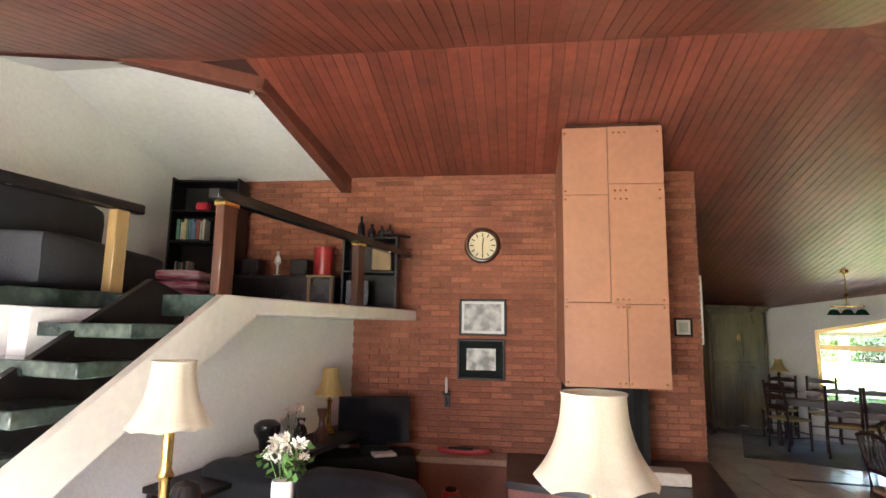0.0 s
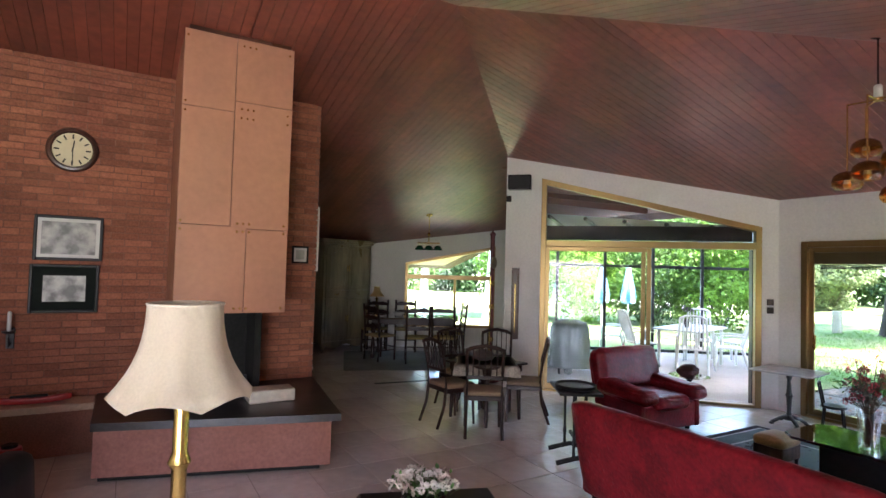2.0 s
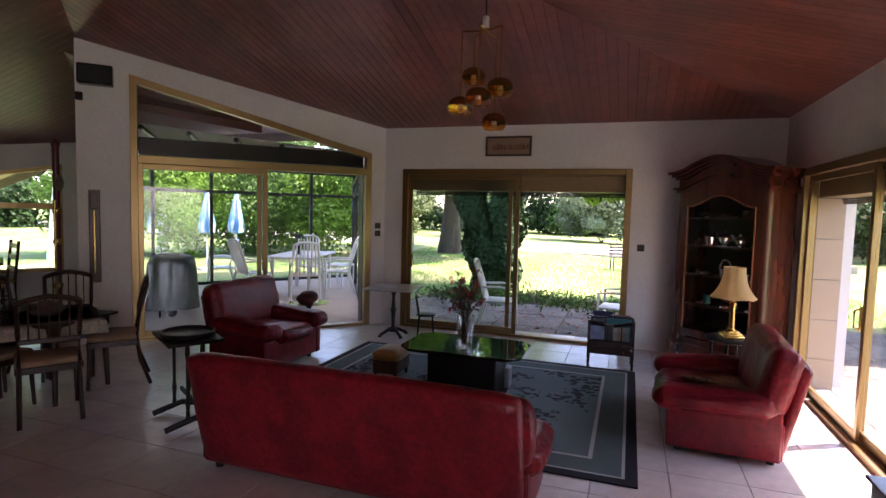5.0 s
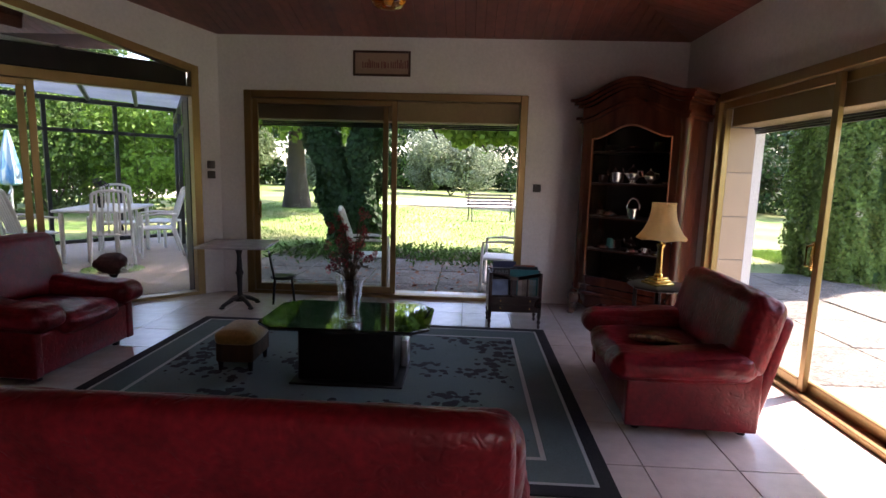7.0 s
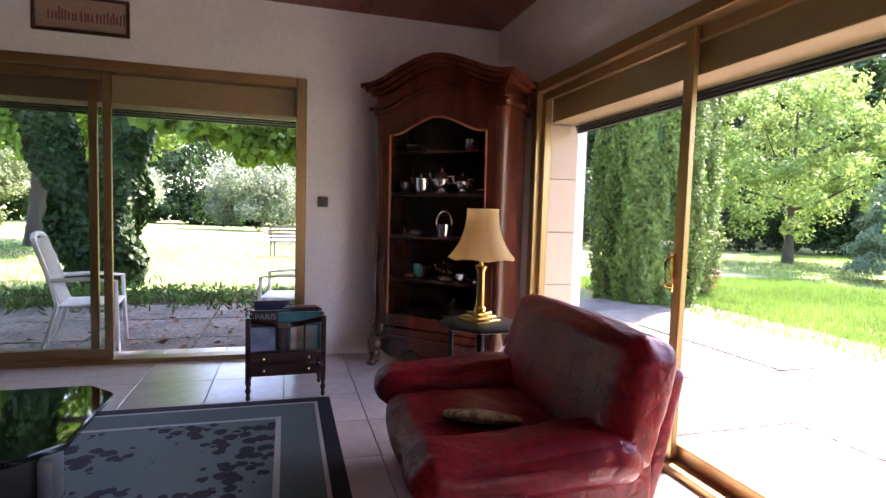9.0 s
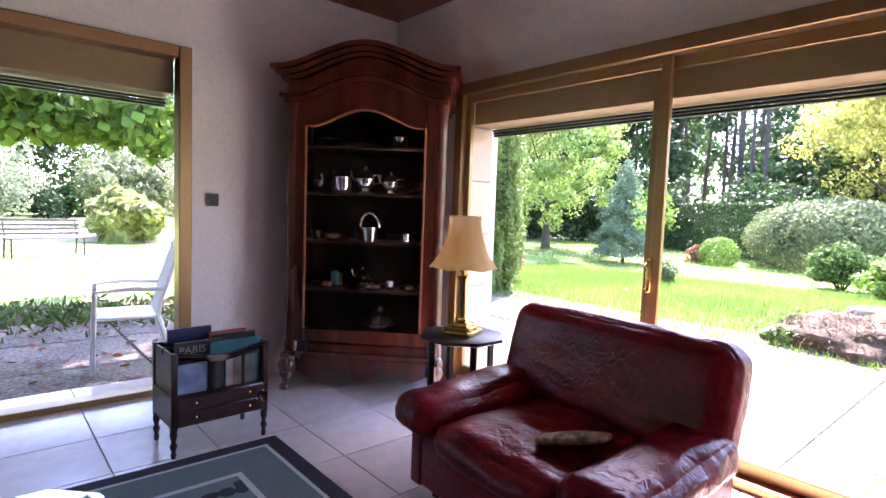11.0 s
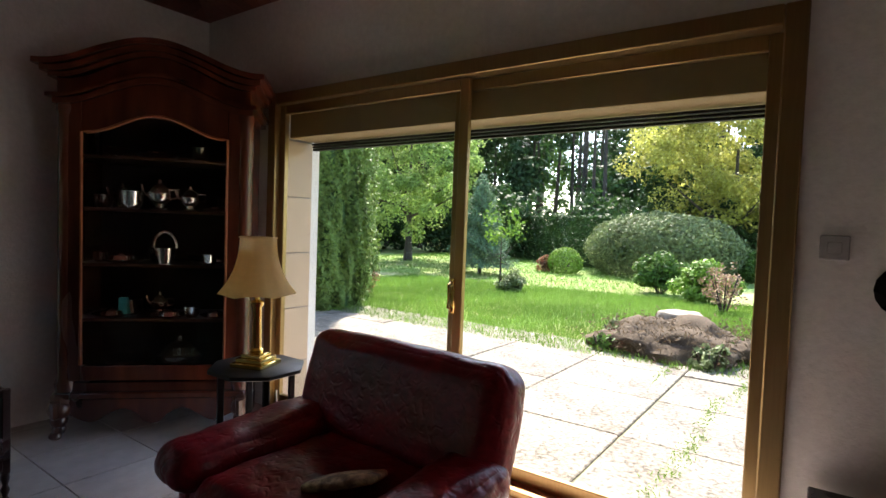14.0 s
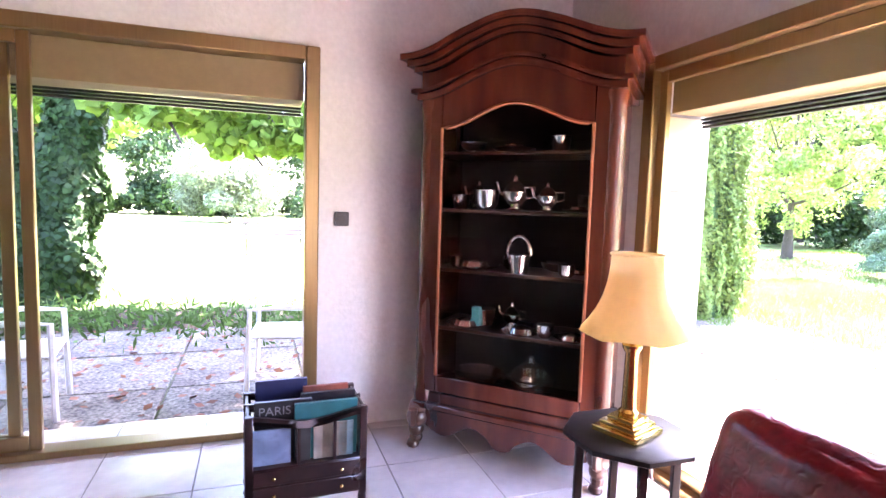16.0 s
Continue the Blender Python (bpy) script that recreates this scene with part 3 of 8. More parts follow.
for k in range(12):
    part("hour_mark", new_box(-0.006, -0.024, 0.10, 0.006, -0.0205, 0.14, 0, pose(0, 0, 0, 0, 30 * k, 0)), BLACK_WOOD, clock)
bm = bmesh.new()
box(bm, -0.005, -0.027, -0.02, 0.005, -0.0245, 0.085, 0, pose(0, 0, 0, 0, 8, 0))
box(bm, -0.004, -0.030, -0.02, 0.004, -0.0275, 0.125, 0, pose(0, 0, 0, 0, 178, 0))
part("clock_hand", bm, BLACK_WOOD, clock)


def picture(name, x0, x1, z0, z1, m, frame_mat, mount_mat, art_mat, label, border=0.035, mount=0.05, group=""):
    """A framed picture on a wall: m maps x along the wall, -y out of it."""
    ob = new(name)
    ob.matrix_basis = m
    tagged(ob, label, "picture", group)
    bm = bmesh.new()
    b = border
    for q in ((x0, z0, x0 + b, z1), (x1 - b, z0, x1, z1), (x0 + b, z0, x1 - b, z0 + b), (x0 + b, z1 - b, x1 - b, z1)):
        box(bm, q[0], -0.022, q[1], q[2], 0.0, q[3], 0.004)
    part("frame", bm, frame_mat, ob)
    part("mount", new_box(x0 + b, -0.010, z0 + b, x1 - b, -0.001, z1 - b), mount_mat, ob)
    part("print", new_box(x0 + b + mount, -0.012, z0 + b + mount, x1 - b - mount, -0.0095, z1 - b - mount), art_mat, ob)
    return ob


PRINT = mat("grey_engraving", (0.40, 0.39, 0.37), 0.4, vary=0.3, scale=3, colour2=(0.14, 0.14, 0.135), mix_scale=9, bump=0)
PAPER = mat("white_paper", (0.62, 0.61, 0.58), 0.45, vary=0.03, bump=0)
GREEN_MOUNT = mat("dark_green_mount", (0.009, 0.013, 0.011), 0.85, bump=0, spec=0.2)
wall_m = pose(0, BY - 0.011, 0)
picture("picture", -0.13, 0.385, 1.665, 2.065, wall_m, BLACK_WOOD, PAPER, PRINT, "framed grey engraving with a white mount on brick", 0.025, 0.03, "engravings")
picture("picture", -0.145, 0.37, 1.20, 1.63, wall_m, BLACK_WOOD, GREEN_MOUNT, PRINT, "framed grey engraving with a dark green mount", 0.025, 0.075, "engravings")
picture("picture", 2.12, 2.30, 1.70, 1.89, wall_m, BLACK_WOOD, PAPER, mat("pale_sketch", (0.42, 0.45, 0.40), 0.5), "small square dark framed picture on brick", 0.02, 0.025)
sc = thing("wall_sconce", -0.25, BY - 0.011, 0.90, 0, "dark wall sconce with a white candle", "sconce")
bm = bmesh.new()
box(bm, -0.03, -0.015, 0.0, 0.03, 0.0, 0.18, 0.005)
sweep(bm, [(0, -0.01, 0.05), (0, -0.07, 0.03), (0, -0.09, 0.09), (0, -0.09, 0.14)], 0.008, 6)
lathe(bm, [(0.01, 0.13), (0.045, 0.145), (0.05, 0.16), (0.02, 0.16)], 14, Matrix.Translation((0, -0.09, 0)))
part("bracket", bm, BLACK_STEEL, sc)
bm = bmesh.new()
lathe(bm, [(0.016, 0.155), (0.016, 0.31), (0.006, 0.325)], 12, Matrix.Translation((0, -0.09, 0)))
part("candle", bm, PAPER, sc, "white candle")
solid("alarm_box", new_box(2.405, 6.12, 1.62, 2.425, 6.30, 2.34, 0.004), PAPER, "tall white panel on the end of the brick wall", "panel")

# ---- gallery ----
GA, GB = Vector((-1.22, 3.12, 0)), Vector((-0.60, 6.085, 0))
ge = (GB - GA).normalized()
gp = Vector((-ge.y, ge.x, 0))
gm = Matrix(((ge.x, gp.x, 0, GA.x), (ge.y, gp.y, 0, GA.y), (0, 0, 1, 0), (0, 0, 0, 1)))
GL = (GB - GA).length
OFFW = mat("cream_painted_edge", (0.74, 0.72, 0.64), 0.6, vary=0.05, scale=6)
bm = new_box(0, 0, 1.82, GL - 0.02, 2.2, 1.93, 0.01, gm)
structure("gallery_floor", bm, OFFW, "cream painted concrete gallery slab", "floor")
bm = bmesh.new()
wall_panel(bm, gm @ Vector((GL - 0.04, 0.72, 0)), gm @ Vector((-0.6, 0.72, 0)), 0, 1.83, 1.83, 0.15)
structure("wall_under_gallery", bm, WHITE_WALL, "white wall below the gallery slab")
st = new("staircase")
st.matrix_basis = gm
tagged(st, "open stair with dark treads and a cream stringer", "staircase")
run, rise = 2.80, 1.93
k0 = rise / run
bm = bmesh.new()
prism(bm, [(0.0, 1.93), (0.14, 1.93), (0.30, 1.815), (-2.55, 0.0), (-run, 0.0), (-run, 0.02)], 0.06, Matrix.Translation((0, -0.01, 0)))
part("stringer", bm, OFFW, st, "cream painted stringer")
bm = bmesh.new()
prism(bm, [(-0.10, 2.02), (0.16, 1.93), (0.16, 1.62), (-2.45, 0.0), (-run - 0.1, 0.0), (-run - 0.1, 0.14)], 0.05, Matrix.Translation((0, 0.44, 0)))
part("stringer", bm, BLACK_WOOD, st, "black inner stringer")
TREAD = mat("dark_green_marble", (0.018, 0.028, 0.024), 0.15, vary=0.3, scale=5, colour2=(0.05, 0.07, 0.06), mix_scale=6)
part("nosing", new_box(-0.02, 0.055, 1.80, 0.0, 0.86, 1.928), TREAD, st, "dark top riser")
structure("gallery_carpet", new_box(0.10, 0.13, 1.9305, GL - 0.05, 2.15, 1.9318, 0, gm), BLACK_WOOD, "dark floor finish of the gallery", "floor")
for i in range(1, 11):
    x = -run + i * run / 11
    z = i * rise / 11
    part("tread", new_box(x - 0.30, 0.055, z - 0.075, x + 0.03, 0.86, z, 0.006), TREAD, st)
RAIL = mat("black_lacquer_rail", (0.012, 0.011, 0.011), 0.25, bump=0.02)
POSTW = mat("oak_post", (0.33, 0.21, 0.09), 0.45, vary=0.2, scale=4, stretch=(1, 1, 0.2))
rl = new("gallery_railing")
rl.matrix_basis = gm
tagged(rl, "black handrail on square posts along the gallery edge", "railing")
part("handrail", new_box(-0.06, 0.03, 2.50, GL - 0.14, 0.12, 2.57, 0.01), RAIL, rl)
for x in (0.05, 1.75):
    p = part("post", new_box(x - 0.06, 0.03, 1.932, x + 0.06, 0.10, 2.50, 0.006), DARK_WOOD, rl)
    part("collar", new_box(x - 0.066, 0.024, 2.47, x + 0.066, 0.106, 2.499, 0.003), BRASS, p, "brass collar")
rl = new("stair_railing")
rl.matrix_basis = gm
tagged(rl, "black handrail on an oak post above the stair", "railing")
part("handrail", new_box(-1.6, 0.92, 2.50, 0.22, 1.0, 2.57, 0.01), RAIL, rl)
part("post", new_box(0.0, 0.92, 1.932, 0.10, 1.0, 2.50, 0.006), POSTW, rl, "oak post")
part("base_block", new_box(-1.6, 0.95, 1.932, -1.52, 1.0, 2.50, 0.006), POSTW, rl)
bm = bmesh.new()
wall_panel(bm, gm @ Vector((0.2, 0.92, 0)), gm @ Vector((-2.6, 0.92, 0)), 0, 1.93, 1.93, 0.10)
structure("wall_stair", bm, WHITE_WALL, "white wall beside the stair")
bm = new_box(-2.2, 0.86, 1.84, 0.16, 2.2, 1.945, 0.006, gm)
structure("landing", bm, TREAD, "dark polished gallery floor beside the stair", "floor")
# gallery ceiling and the trim round its opening
bm = bmesh.new()
bm.faces.new([bm.verts.new((x, y, north_z(x, y) - 0.02)) for x, y in ((-1.42, 6.3), (-3.6, 6.3), (-3.6, 4.16), (-2.39, 4.16), (-1.78, 4.46))])
bm.faces.new([bm.verts.new((x, y, south_z(x, y) - 0.02)) for x, y in ((-2.39, 4.16), (-3.6, 4.16), (-3.6, 3.58))])
structure("gallery_ceiling", bm, PLASTER_CEIL, "white plastered sloping gallery ceiling", "ceiling")
bm = bmesh.new()
for p, q in (((-1.46, 6.25, 3.36), (-1.76, 4.45, 3.90)), ((-1.76, 4.45, 3.90), (-3.6, 3.6, 4.12))):
    p, q = Vector(p), Vector(q)
    turn = (q - p).to_track_quat("X", "Z").to_matrix().to_4x4()
    box(bm, -0.05, -0.06, -0.11, (q - p).length + 0.05, 0.06, 0.11, 0.008, Matrix.Translation(p) @ turn)
structure("trim", bm, BEAM_RED, "red brown beam round the gallery opening", "beam")


def g(x, y, z=1.932):
    return gm @ Vector((x, y, z))


def bookcase(x, y, z, rz, w, d, h, shelves, label, material=BLACK_WOOD, full=0.5, seed=1):
    rnd = random.Random(seed)
    ob = thing("bookcase", x, y, z, rz, label, "bookcase")
    for x0, x1 in ((-w / 2, -w / 2 + 0.025), (w / 2 - 0.025, w / 2)):
        part("side_panel", new_box(x0, -d / 2, 0, x1, d / 2, h, 0.003), material, ob)
    part("back", new_box(-w / 2 + 0.025, d / 2 - 0.015, 0, w / 2 - 0.025, d / 2, h), material, ob)
    for i in range(shelves + 1):
        zz = 0.03 + i * (h - 0.055) / shelves
        part("shelf", new_box(-w / 2 + 0.025, -d / 2, zz - 0.02, w / 2 - 0.025, d / 2 - 0.015, zz, 0.002), material, ob)
    return ob


COVERS = [mat("book_cover", c, 0.55, bump=0.03) for c in ((0.5, 0.48, 0.4), (0.12, 0.2, 0.3), (0.35, 0.08, 0.06), (0.1, 0.25, 0.16), (0.55, 0.45, 0.2), (0.05, 0.05, 0.06))]


def books(x, y, z, rz, n, h, d, seed, label="upright book with a plain coloured spine", group="shelved books"):
    rnd = random.Random(seed)
    m = pose(x, y, z, 0, 0, rz)
    u = 0.0
    for i in range(n):
        t, hh, dd = rnd.uniform(0.018, 0.042), h * rnd.uniform(0.75, 1.0), d * rnd.uniform(0.8, 1)
        lean = rnd.choice((0, 0, 0, 5))
        ob = solid("book", new_box(0, -dd, 0, t, 0, hh, 0.003), rnd.choice(COVERS), label, "book", group=group, m=m @ pose(u, 0, 0))
        u += t + 0.002


p = g(2.45, 1.72)
bookcase(-2.95, 5.72, 1.932, 8, 0.75, 0.32, 1.42, 4, "tall black bookcase with a few books on the gallery")
books(-3.22, 5.66, 1.932 + 0.03 + 0.34 * 2 + 0.012, 8, 10, 0.24, 0.16, 5)
books(-3.20, 5.66, 1.932 + 0.03 + 0.34 * 1 + 0.012, 8, 6, 0.10, 0.2, 8)
solid("red_box", new_box(-0.07, -0.06, 0, 0.07, 0.06, 0.10, 0.02), mat("red_plastic", (0.5, 0.02, 0.04), 0.4), "small red box on the black bookcase", "box", m=pose(-2.98, 5.64, 1.932 + 0.03 + 0.341 * 3 + 0.003))
hi = thing("low_cabinet", -2.05, 5.80, 1.932, 4, "low black hi-fi cabinet against the brick wall", "cabinet")
part("body", new_box(-0.62, -0.2, 0.0, 0.62, 0.2, 0.34, 0.006), BLACK_WOOD, hi)
part("door", new_box(-0.60, -0.215, 0.03, -0.01, -0.2, 0.31, 0.003), RAIL, hi)
part("door", new_box(0.01, -0.215, 0.03, 0.60, -0.2, 0.31, 0.003), RAIL, hi)
for i, x in enumerate((-2.42, -1.86)):
    sp = thing("loudspeaker", x, 5.80, 2.273, 4, "small black loudspeaker on the low cabinet", "loudspeaker", "gallery loudspeakers")
    part("body", new_box(-0.10, -0.1, 0, 0.10, 0.1, 0.19, 0.008), BLACK_WOOD, sp)
    part("grille", new_box(-0.085, -0.108, 0.015, 0.085, -0.1, 0.175, 0.003), RAIL, sp)
fig = bmesh.new()
lathe(fig, [(0.05, 0), (0.05, 0.015), (0.012, 0.03), (0.012, 0.12), (0.04, 0.16), (0.03, 0.21), (0.012, 0.24), (0.02, 0.27), (0.0, 0.29)], 12)
solid("figurine", fig, PAPER, "small white figurine on the low cabinet", "figurine", m=pose(-2.13, 5.78, 2.273))
stool = thing("stool", -1.58, 5.72, 1.932, 6, "light wooden stool with a red container on it", "stool")
for x in (-0.12, 0.12):
    for y in (-0.1, 0.1):
        part("leg", new_box(x - 0.015, y - 0.015, 0, x + 0.015, y + 0.015, 0.32, 0.003), POSTW, stool)
part("seat", new_box(-0.15, -0.13, 0.32, 0.15, 0.13, 0.345, 0.006), POSTW, stool)
bm = bmesh.new()
lathe(bm, [(0.09, 0), (0.10, 0.05), (0.105, 0.30), (0.095, 0.31), (0.08, 0.30)], 18)
solid("red_container", bm, mat("red_enamel", (0.42, 0.03, 0.03), 0.3), "tall red container on the light stool", "container", m=pose(-1.58, 5.72, 2.278))
un = bookcase(-1.06, 5.78, 1.932, 8, 0.58, 0.36, 0.78, 2, "dark wooden shelf unit with boxes and bottles")
solid("storage_box", new_box(-0.12, -0.14, 0, 0.12, 0.14, 0.26, 0.006), RAIL, "black box on the dark shelf unit", "box", m=pose(-1.18, 5.75, 1.932 + 0.035, 0, 0, 8))
solid("storage_box", new_box(-0.10, -0.14, 0, 0.10, 0.14, 0.26, 0.006), POSTW, "brown box on the dark shelf unit", "box", m=pose(-0.93, 5.75, 1.932 + 0.40, 0, 0, 8))
for x, hh in ((-1.18, 0.24), (-1.06, 0.15), (-0.95, 0.13), (-0.86, 0.14)):
    bm = bmesh.new()
    lathe(bm, [(0.035, 0), (0.04, 0.02), (0.04, hh * 0.55), (0.015, hh * 0.75), (0.014, hh)], 12)
    solid("bottle", bm, RAIL, "dark glass bottle on the shelf unit", "bottle", group="gallery bottles", m=pose(x, 5.75, 1.932 + 0.764))
ts = bmesh.new()
box(ts, -0.03, -0.03, 0, 0.03, 0.03, 0.02)
rod(ts, (0, 0, 0.0), (0.26, -0.10, -0.05), 0.018, 0.012)
solid("telescope", ts, RAIL, "dark tube resting across the shelf unit", "tube", m=pose(-0.85, 5.62, 2.715))
sofa_g = thing("gallery_sofa", -2.72, 3.55, 1.932, 100, "dark grey fabric sofa on the gallery", "sofa")
DARKFAB = mat("dark_grey_fabric", (0.035, 0.037, 0.045), 0.9, vary=0.2, scale=20, bump=0.4)
bm = bmesh.new()
cushion(bm, -0.75, -0.38, 0.03, 0.75, 0.38, 0.36, 0.03, 0.05)
part("seat", bm, DARKFAB, sofa_g)
bm = bmesh.new()
cushion(bm, -0.75, -0.40, 0.30, 0.75, -0.14, 0.78, 0.04, 0.07, m=Matrix.Identity(4))
for v in bm.verts:
    v.co.y *= -1
part("backrest", bm, DARKFAB, sofa_g)
bm = bmesh.new()
for k in range(3):
    cushion(bm, -0.19, -0.16, 0.002 + k * 0.085, 0.19, 0.16, 0.085 + k * 0.085, 0.01, 0.035, 5, k)
solid("folded_blankets", bm, mat("striped_blanket", (0.40, 0.25, 0.28), 0.95, vary=0.2, scale=8, stretch=(1, 1, 7), colour2=(0.25, 0.03, 0.06), mix_scale=5), "stack of folded striped blankets on the gallery", "blankets", m=pose(-2.30, 4.35, 1.932, 0, 0, 10))
cm = bmesh.new()
box(cm, -0.018, -0.018, -0.03, 0.018, 0.018, 0.02, 0.006)
rod(cm, (0, -0.02, -0.02), (0.03, -0.06, -0.05), 0.016)
solid("spotlight", cm, PAPER, "small white spotlight on the gallery beam", "spotlight", m=pose(-1.80, 4.36, 3.76))

# ---- things below the gallery ----
cons = new("console_table")
cons.matrix_basis = gm @ pose(1.05, 0.62, 0)
tagged(cons, "long black console table against the white wall", "console table")
part("tabletop", new_box(-0.85, -0.36, 0.68, 1.55, 0.09, 0.72, 0.006), BLACK_WOOD, cons)
for x in (-0.8, 0.35, 1.48):
    for y in (-0.32, 0.05):
        part("leg", new_box(x - 0.025, y - 0.025, 0, x + 0.025, y + 0.025, 0.68, 0.004), BLACK_WOOD, cons)
part("lower_shelf", new_box(-0.82, -0.34, 0.2, 1.52, 0.07, 0.23, 0.004), BLACK_WOOD, cons)


def shade_lamp(name, x, y, z, rz, base_h, r0, r1, sh, shade_mat, label, scallop=0.0, column=False, n=8, group=""):
    """A lamp with a bell-shaped shade in ribbed panels on a brass column."""
    ob = thing(name, x, y, z, rz, label, "lamp", group)
    bm = bmesh.new()
    if column:
        for q in ((0.085, 0.0, 0.022), (0.068, 0.022, 0.042), (0.05, 0.042, 0.06)):
            box(bm, -q[0], -q[0], q[1], q[0], q[0], q[2], 0.004)
        lathe(bm, [(0.03, 0.06), (0.034, 0.075), (0.024, 0.085), (0.021, base_h - 0.07), (0.03, base_h - 0.055), (0.033, base_h - 0.04), (0.012, base_h - 0.03), (0.012, base_h + sh * 0.5)], 14)
    else:
        lathe(bm, [(0.15, 0.0), (0.15, 0.015), (0.06, 0.05), (0.022, 0.08), (0.022, base_h - 0.22), (0.034, base_h - 0.20), (0.022, base_h - 0.17), (0.022, base_h - 0.02), (0.012, base_h), (0.012, base_h + sh * 0.5)], 16)
    part("base", bm, BRASS, ob, "brass column")
    bm = bmesh.new()
    prof = []
    for k in range(9):
        t = k / 8
        prof.append((r0 + (r1 - r0) * (t ** 2.6 * 0.9 + t * 0.1), base_h + sh * (1 - t)))
    nn = n * 6
    rings = []
    for idx, (r, zz) in enumerate(prof):
        ring = []
        for i in range(nn):
            a = 2 * math.pi * i / nn
            rib = abs(math.cos(a * n / 2))
            rr = r * (1 - 0.055 * (1 - rib) * 0 - 0.05 * (1 - rib ** 0.6))
            dz = -scallop * (1 - rib) * (idx / 8) ** 2
            ring.append(bm.verts.new((rr * math.cos(a), rr * math.sin(a), zz + scallop * 0.5 * (idx / 8) ** 2 + dz)))
        rings.append(ring)
    for a, b in zip(rings, rings[1:]):
        for i in range(nn):
            bm.faces.new((a[i], a[(i + 1) % nn], b[(i + 1) % nn], b[i]))
    bmesh.ops.solidify(bm, geom=bm.faces[:], thickness=0.003)
    sh_ob = part("shade", bm, shade_mat, ob, "pleated bell-shaped shade", 60)
    bm = bmesh.new()
    sweep(bm, [(rings_r * math.cos(2 * math.pi * i / 24), rings_r * math.sin(2 * math.pi * i / 24), prof[0][1]) for i in range(24) for rings_r in (r0,)], 0.004, 6, True)
    part("trim", bm, shade_mat, sh_ob)
    return ob


shade_lamp("floor_lamp", 0.75, 2.05, 0, 10, 1.275, 0.108, 0.205, 0.28, CREAM_SHADE, "brass floor lamp with a cream scalloped bell shade", 0.03, n=6, group="cream lamps")
shade_lamp("floor_lamp", -0.96, 2.32, 0, 0, 1.33, 0.088, 0.17, 0.27, CREAM_SHADE, "brass floor lamp with a cream bell shade by the stair", 0.01, n=8, group="cream lamps")
pl = g(2.16, 0.55, 0)
shade_lamp("table_lamp", pl.x, pl.y, 0.721, 0, 0.36, 0.075, 0.15, 0.25, YELLOW_SHADE, "brass table lamp with a yellow shade on the console", 0.0, True)
tv = thing("television", -0.93, 5.62, 0.50, 20, "flat black television on a low dark stand", "television")
part("screen", new_box(-0.36, -0.02, 0.09, 0.36, 0.02, 0.55, 0.006), RAIL, tv)
part("bezel", new_box(-0.345, -0.024, 0.105, 0.345, -0.0195, 0.535), mat("dark_screen", (0.01, 0.01, 0.012), 0.08, bump=0), tv)
part("stand", new_box(-0.15, -0.09, 0.0, 0.15, 0.09, 0.09, 0.01), RAIL, tv)
tvs = thing("television_stand", -1.02, 5.62, 0, 20, "low dark wooden television stand", "stand")
part("body", new_box(-0.48, -0.22, 0.02, 0.48, 0.22, 0.5, 0.006), BLACK_WOOD, tvs)
part("drawer", new_box(-0.46, -0.235, 0.06, 0.46, -0.22, 0.24, 0.004), RAIL, tvs)
solid("paper_stack", new_box(-0.11, -0.08, 0, 0.11, 0.08, 0.03, 0.006), PAPER, "small stack of white papers on the stand", "papers", m=pose(-0.80, 5.52, 0.501, 0, 0, 30))
bs = thing("black_sofa", -0.80, 3.97, 0, 165, "black leather sofa seen from behind", "sofa")
BLACKL = mat("black_leather", (0.012, 0.012, 0.014), 0.5, vary=0.2, scale=6, bump=0.3, bump_scale=8, spec=0.3)
bm = bmesh.new()
cushion(bm, -0.85, -0.42, 0.03, 0.85, 0.40, 0.42, 0.03, 0.06)
part("seat", bm, BLACKL, bs)
bm = bmesh.new()
cushion(bm, -0.82, 0.16, 0.38, 0.02, 0.42, 0.82, 0.04, 0.08, seed=3)
part("backrest", bm, BLACKL, bs)
bm = bmesh.new()
cushion(bm, -0.02, 0.16, 0.38, 0.82, 0.42, 0.80, 0.04, 0.08, seed=5)
part("backrest", bm, BLACKL, bs)
for x in (-0.92, 0.72):
    bm = bmesh.new()
    cushion(bm, x, -0.42, 0.03, x + 0.2, 0.40, 0.58, 0.03, 0.07, seed=int(10 * x))
    part("armrest", bm, BLACKL, bs)
fc = thing("red_canister", -0.11, 5.33, 0.0005, 0, "small red metal canister with a dark lid on the floor", "canister")
bm = bmesh.new()
lathe(bm, [(0.074, 0), (0.08, 0.01), (0.08, 0.25), (0.074, 0.265), (0.0, 0.268)], 20)
part("body", bm, mat("red_enamel", (0.42, 0.03, 0.025), 0.35, vary=0.1, bump=0.02), fc)
bm = bmesh.new()
lathe(bm, [(0.05, 0.268), (0.05, 0.29), (0.02, 0.30), (0.0, 0.302)], 16)
part("lid", bm, RAIL, fc, "dark lid")
side_c = thing("low_chest", -0.72, 2.52, 0, 10, "dark wooden chest beside the stair", "chest")
part("body", new_box(-0.42, -0.18, 0.03, 0.42, 0.18, 0.88, 0.006), BLACK_WOOD, side_c)
part("top", new_box(-0.44, -0.20, 0.88, 0.44, 0.20, 0.91, 0.006), BLACK_WOOD, side_c)
GREEN = mat("green_leaf", (0.06, 0.14, 0.03), 0.6, island=0.35, trans=0.25, bump=0)
PETAL = mat("white_petal", (0.75, 0.70, 0.62), 0.7, island=0.12, trans=0.3, bump=0)


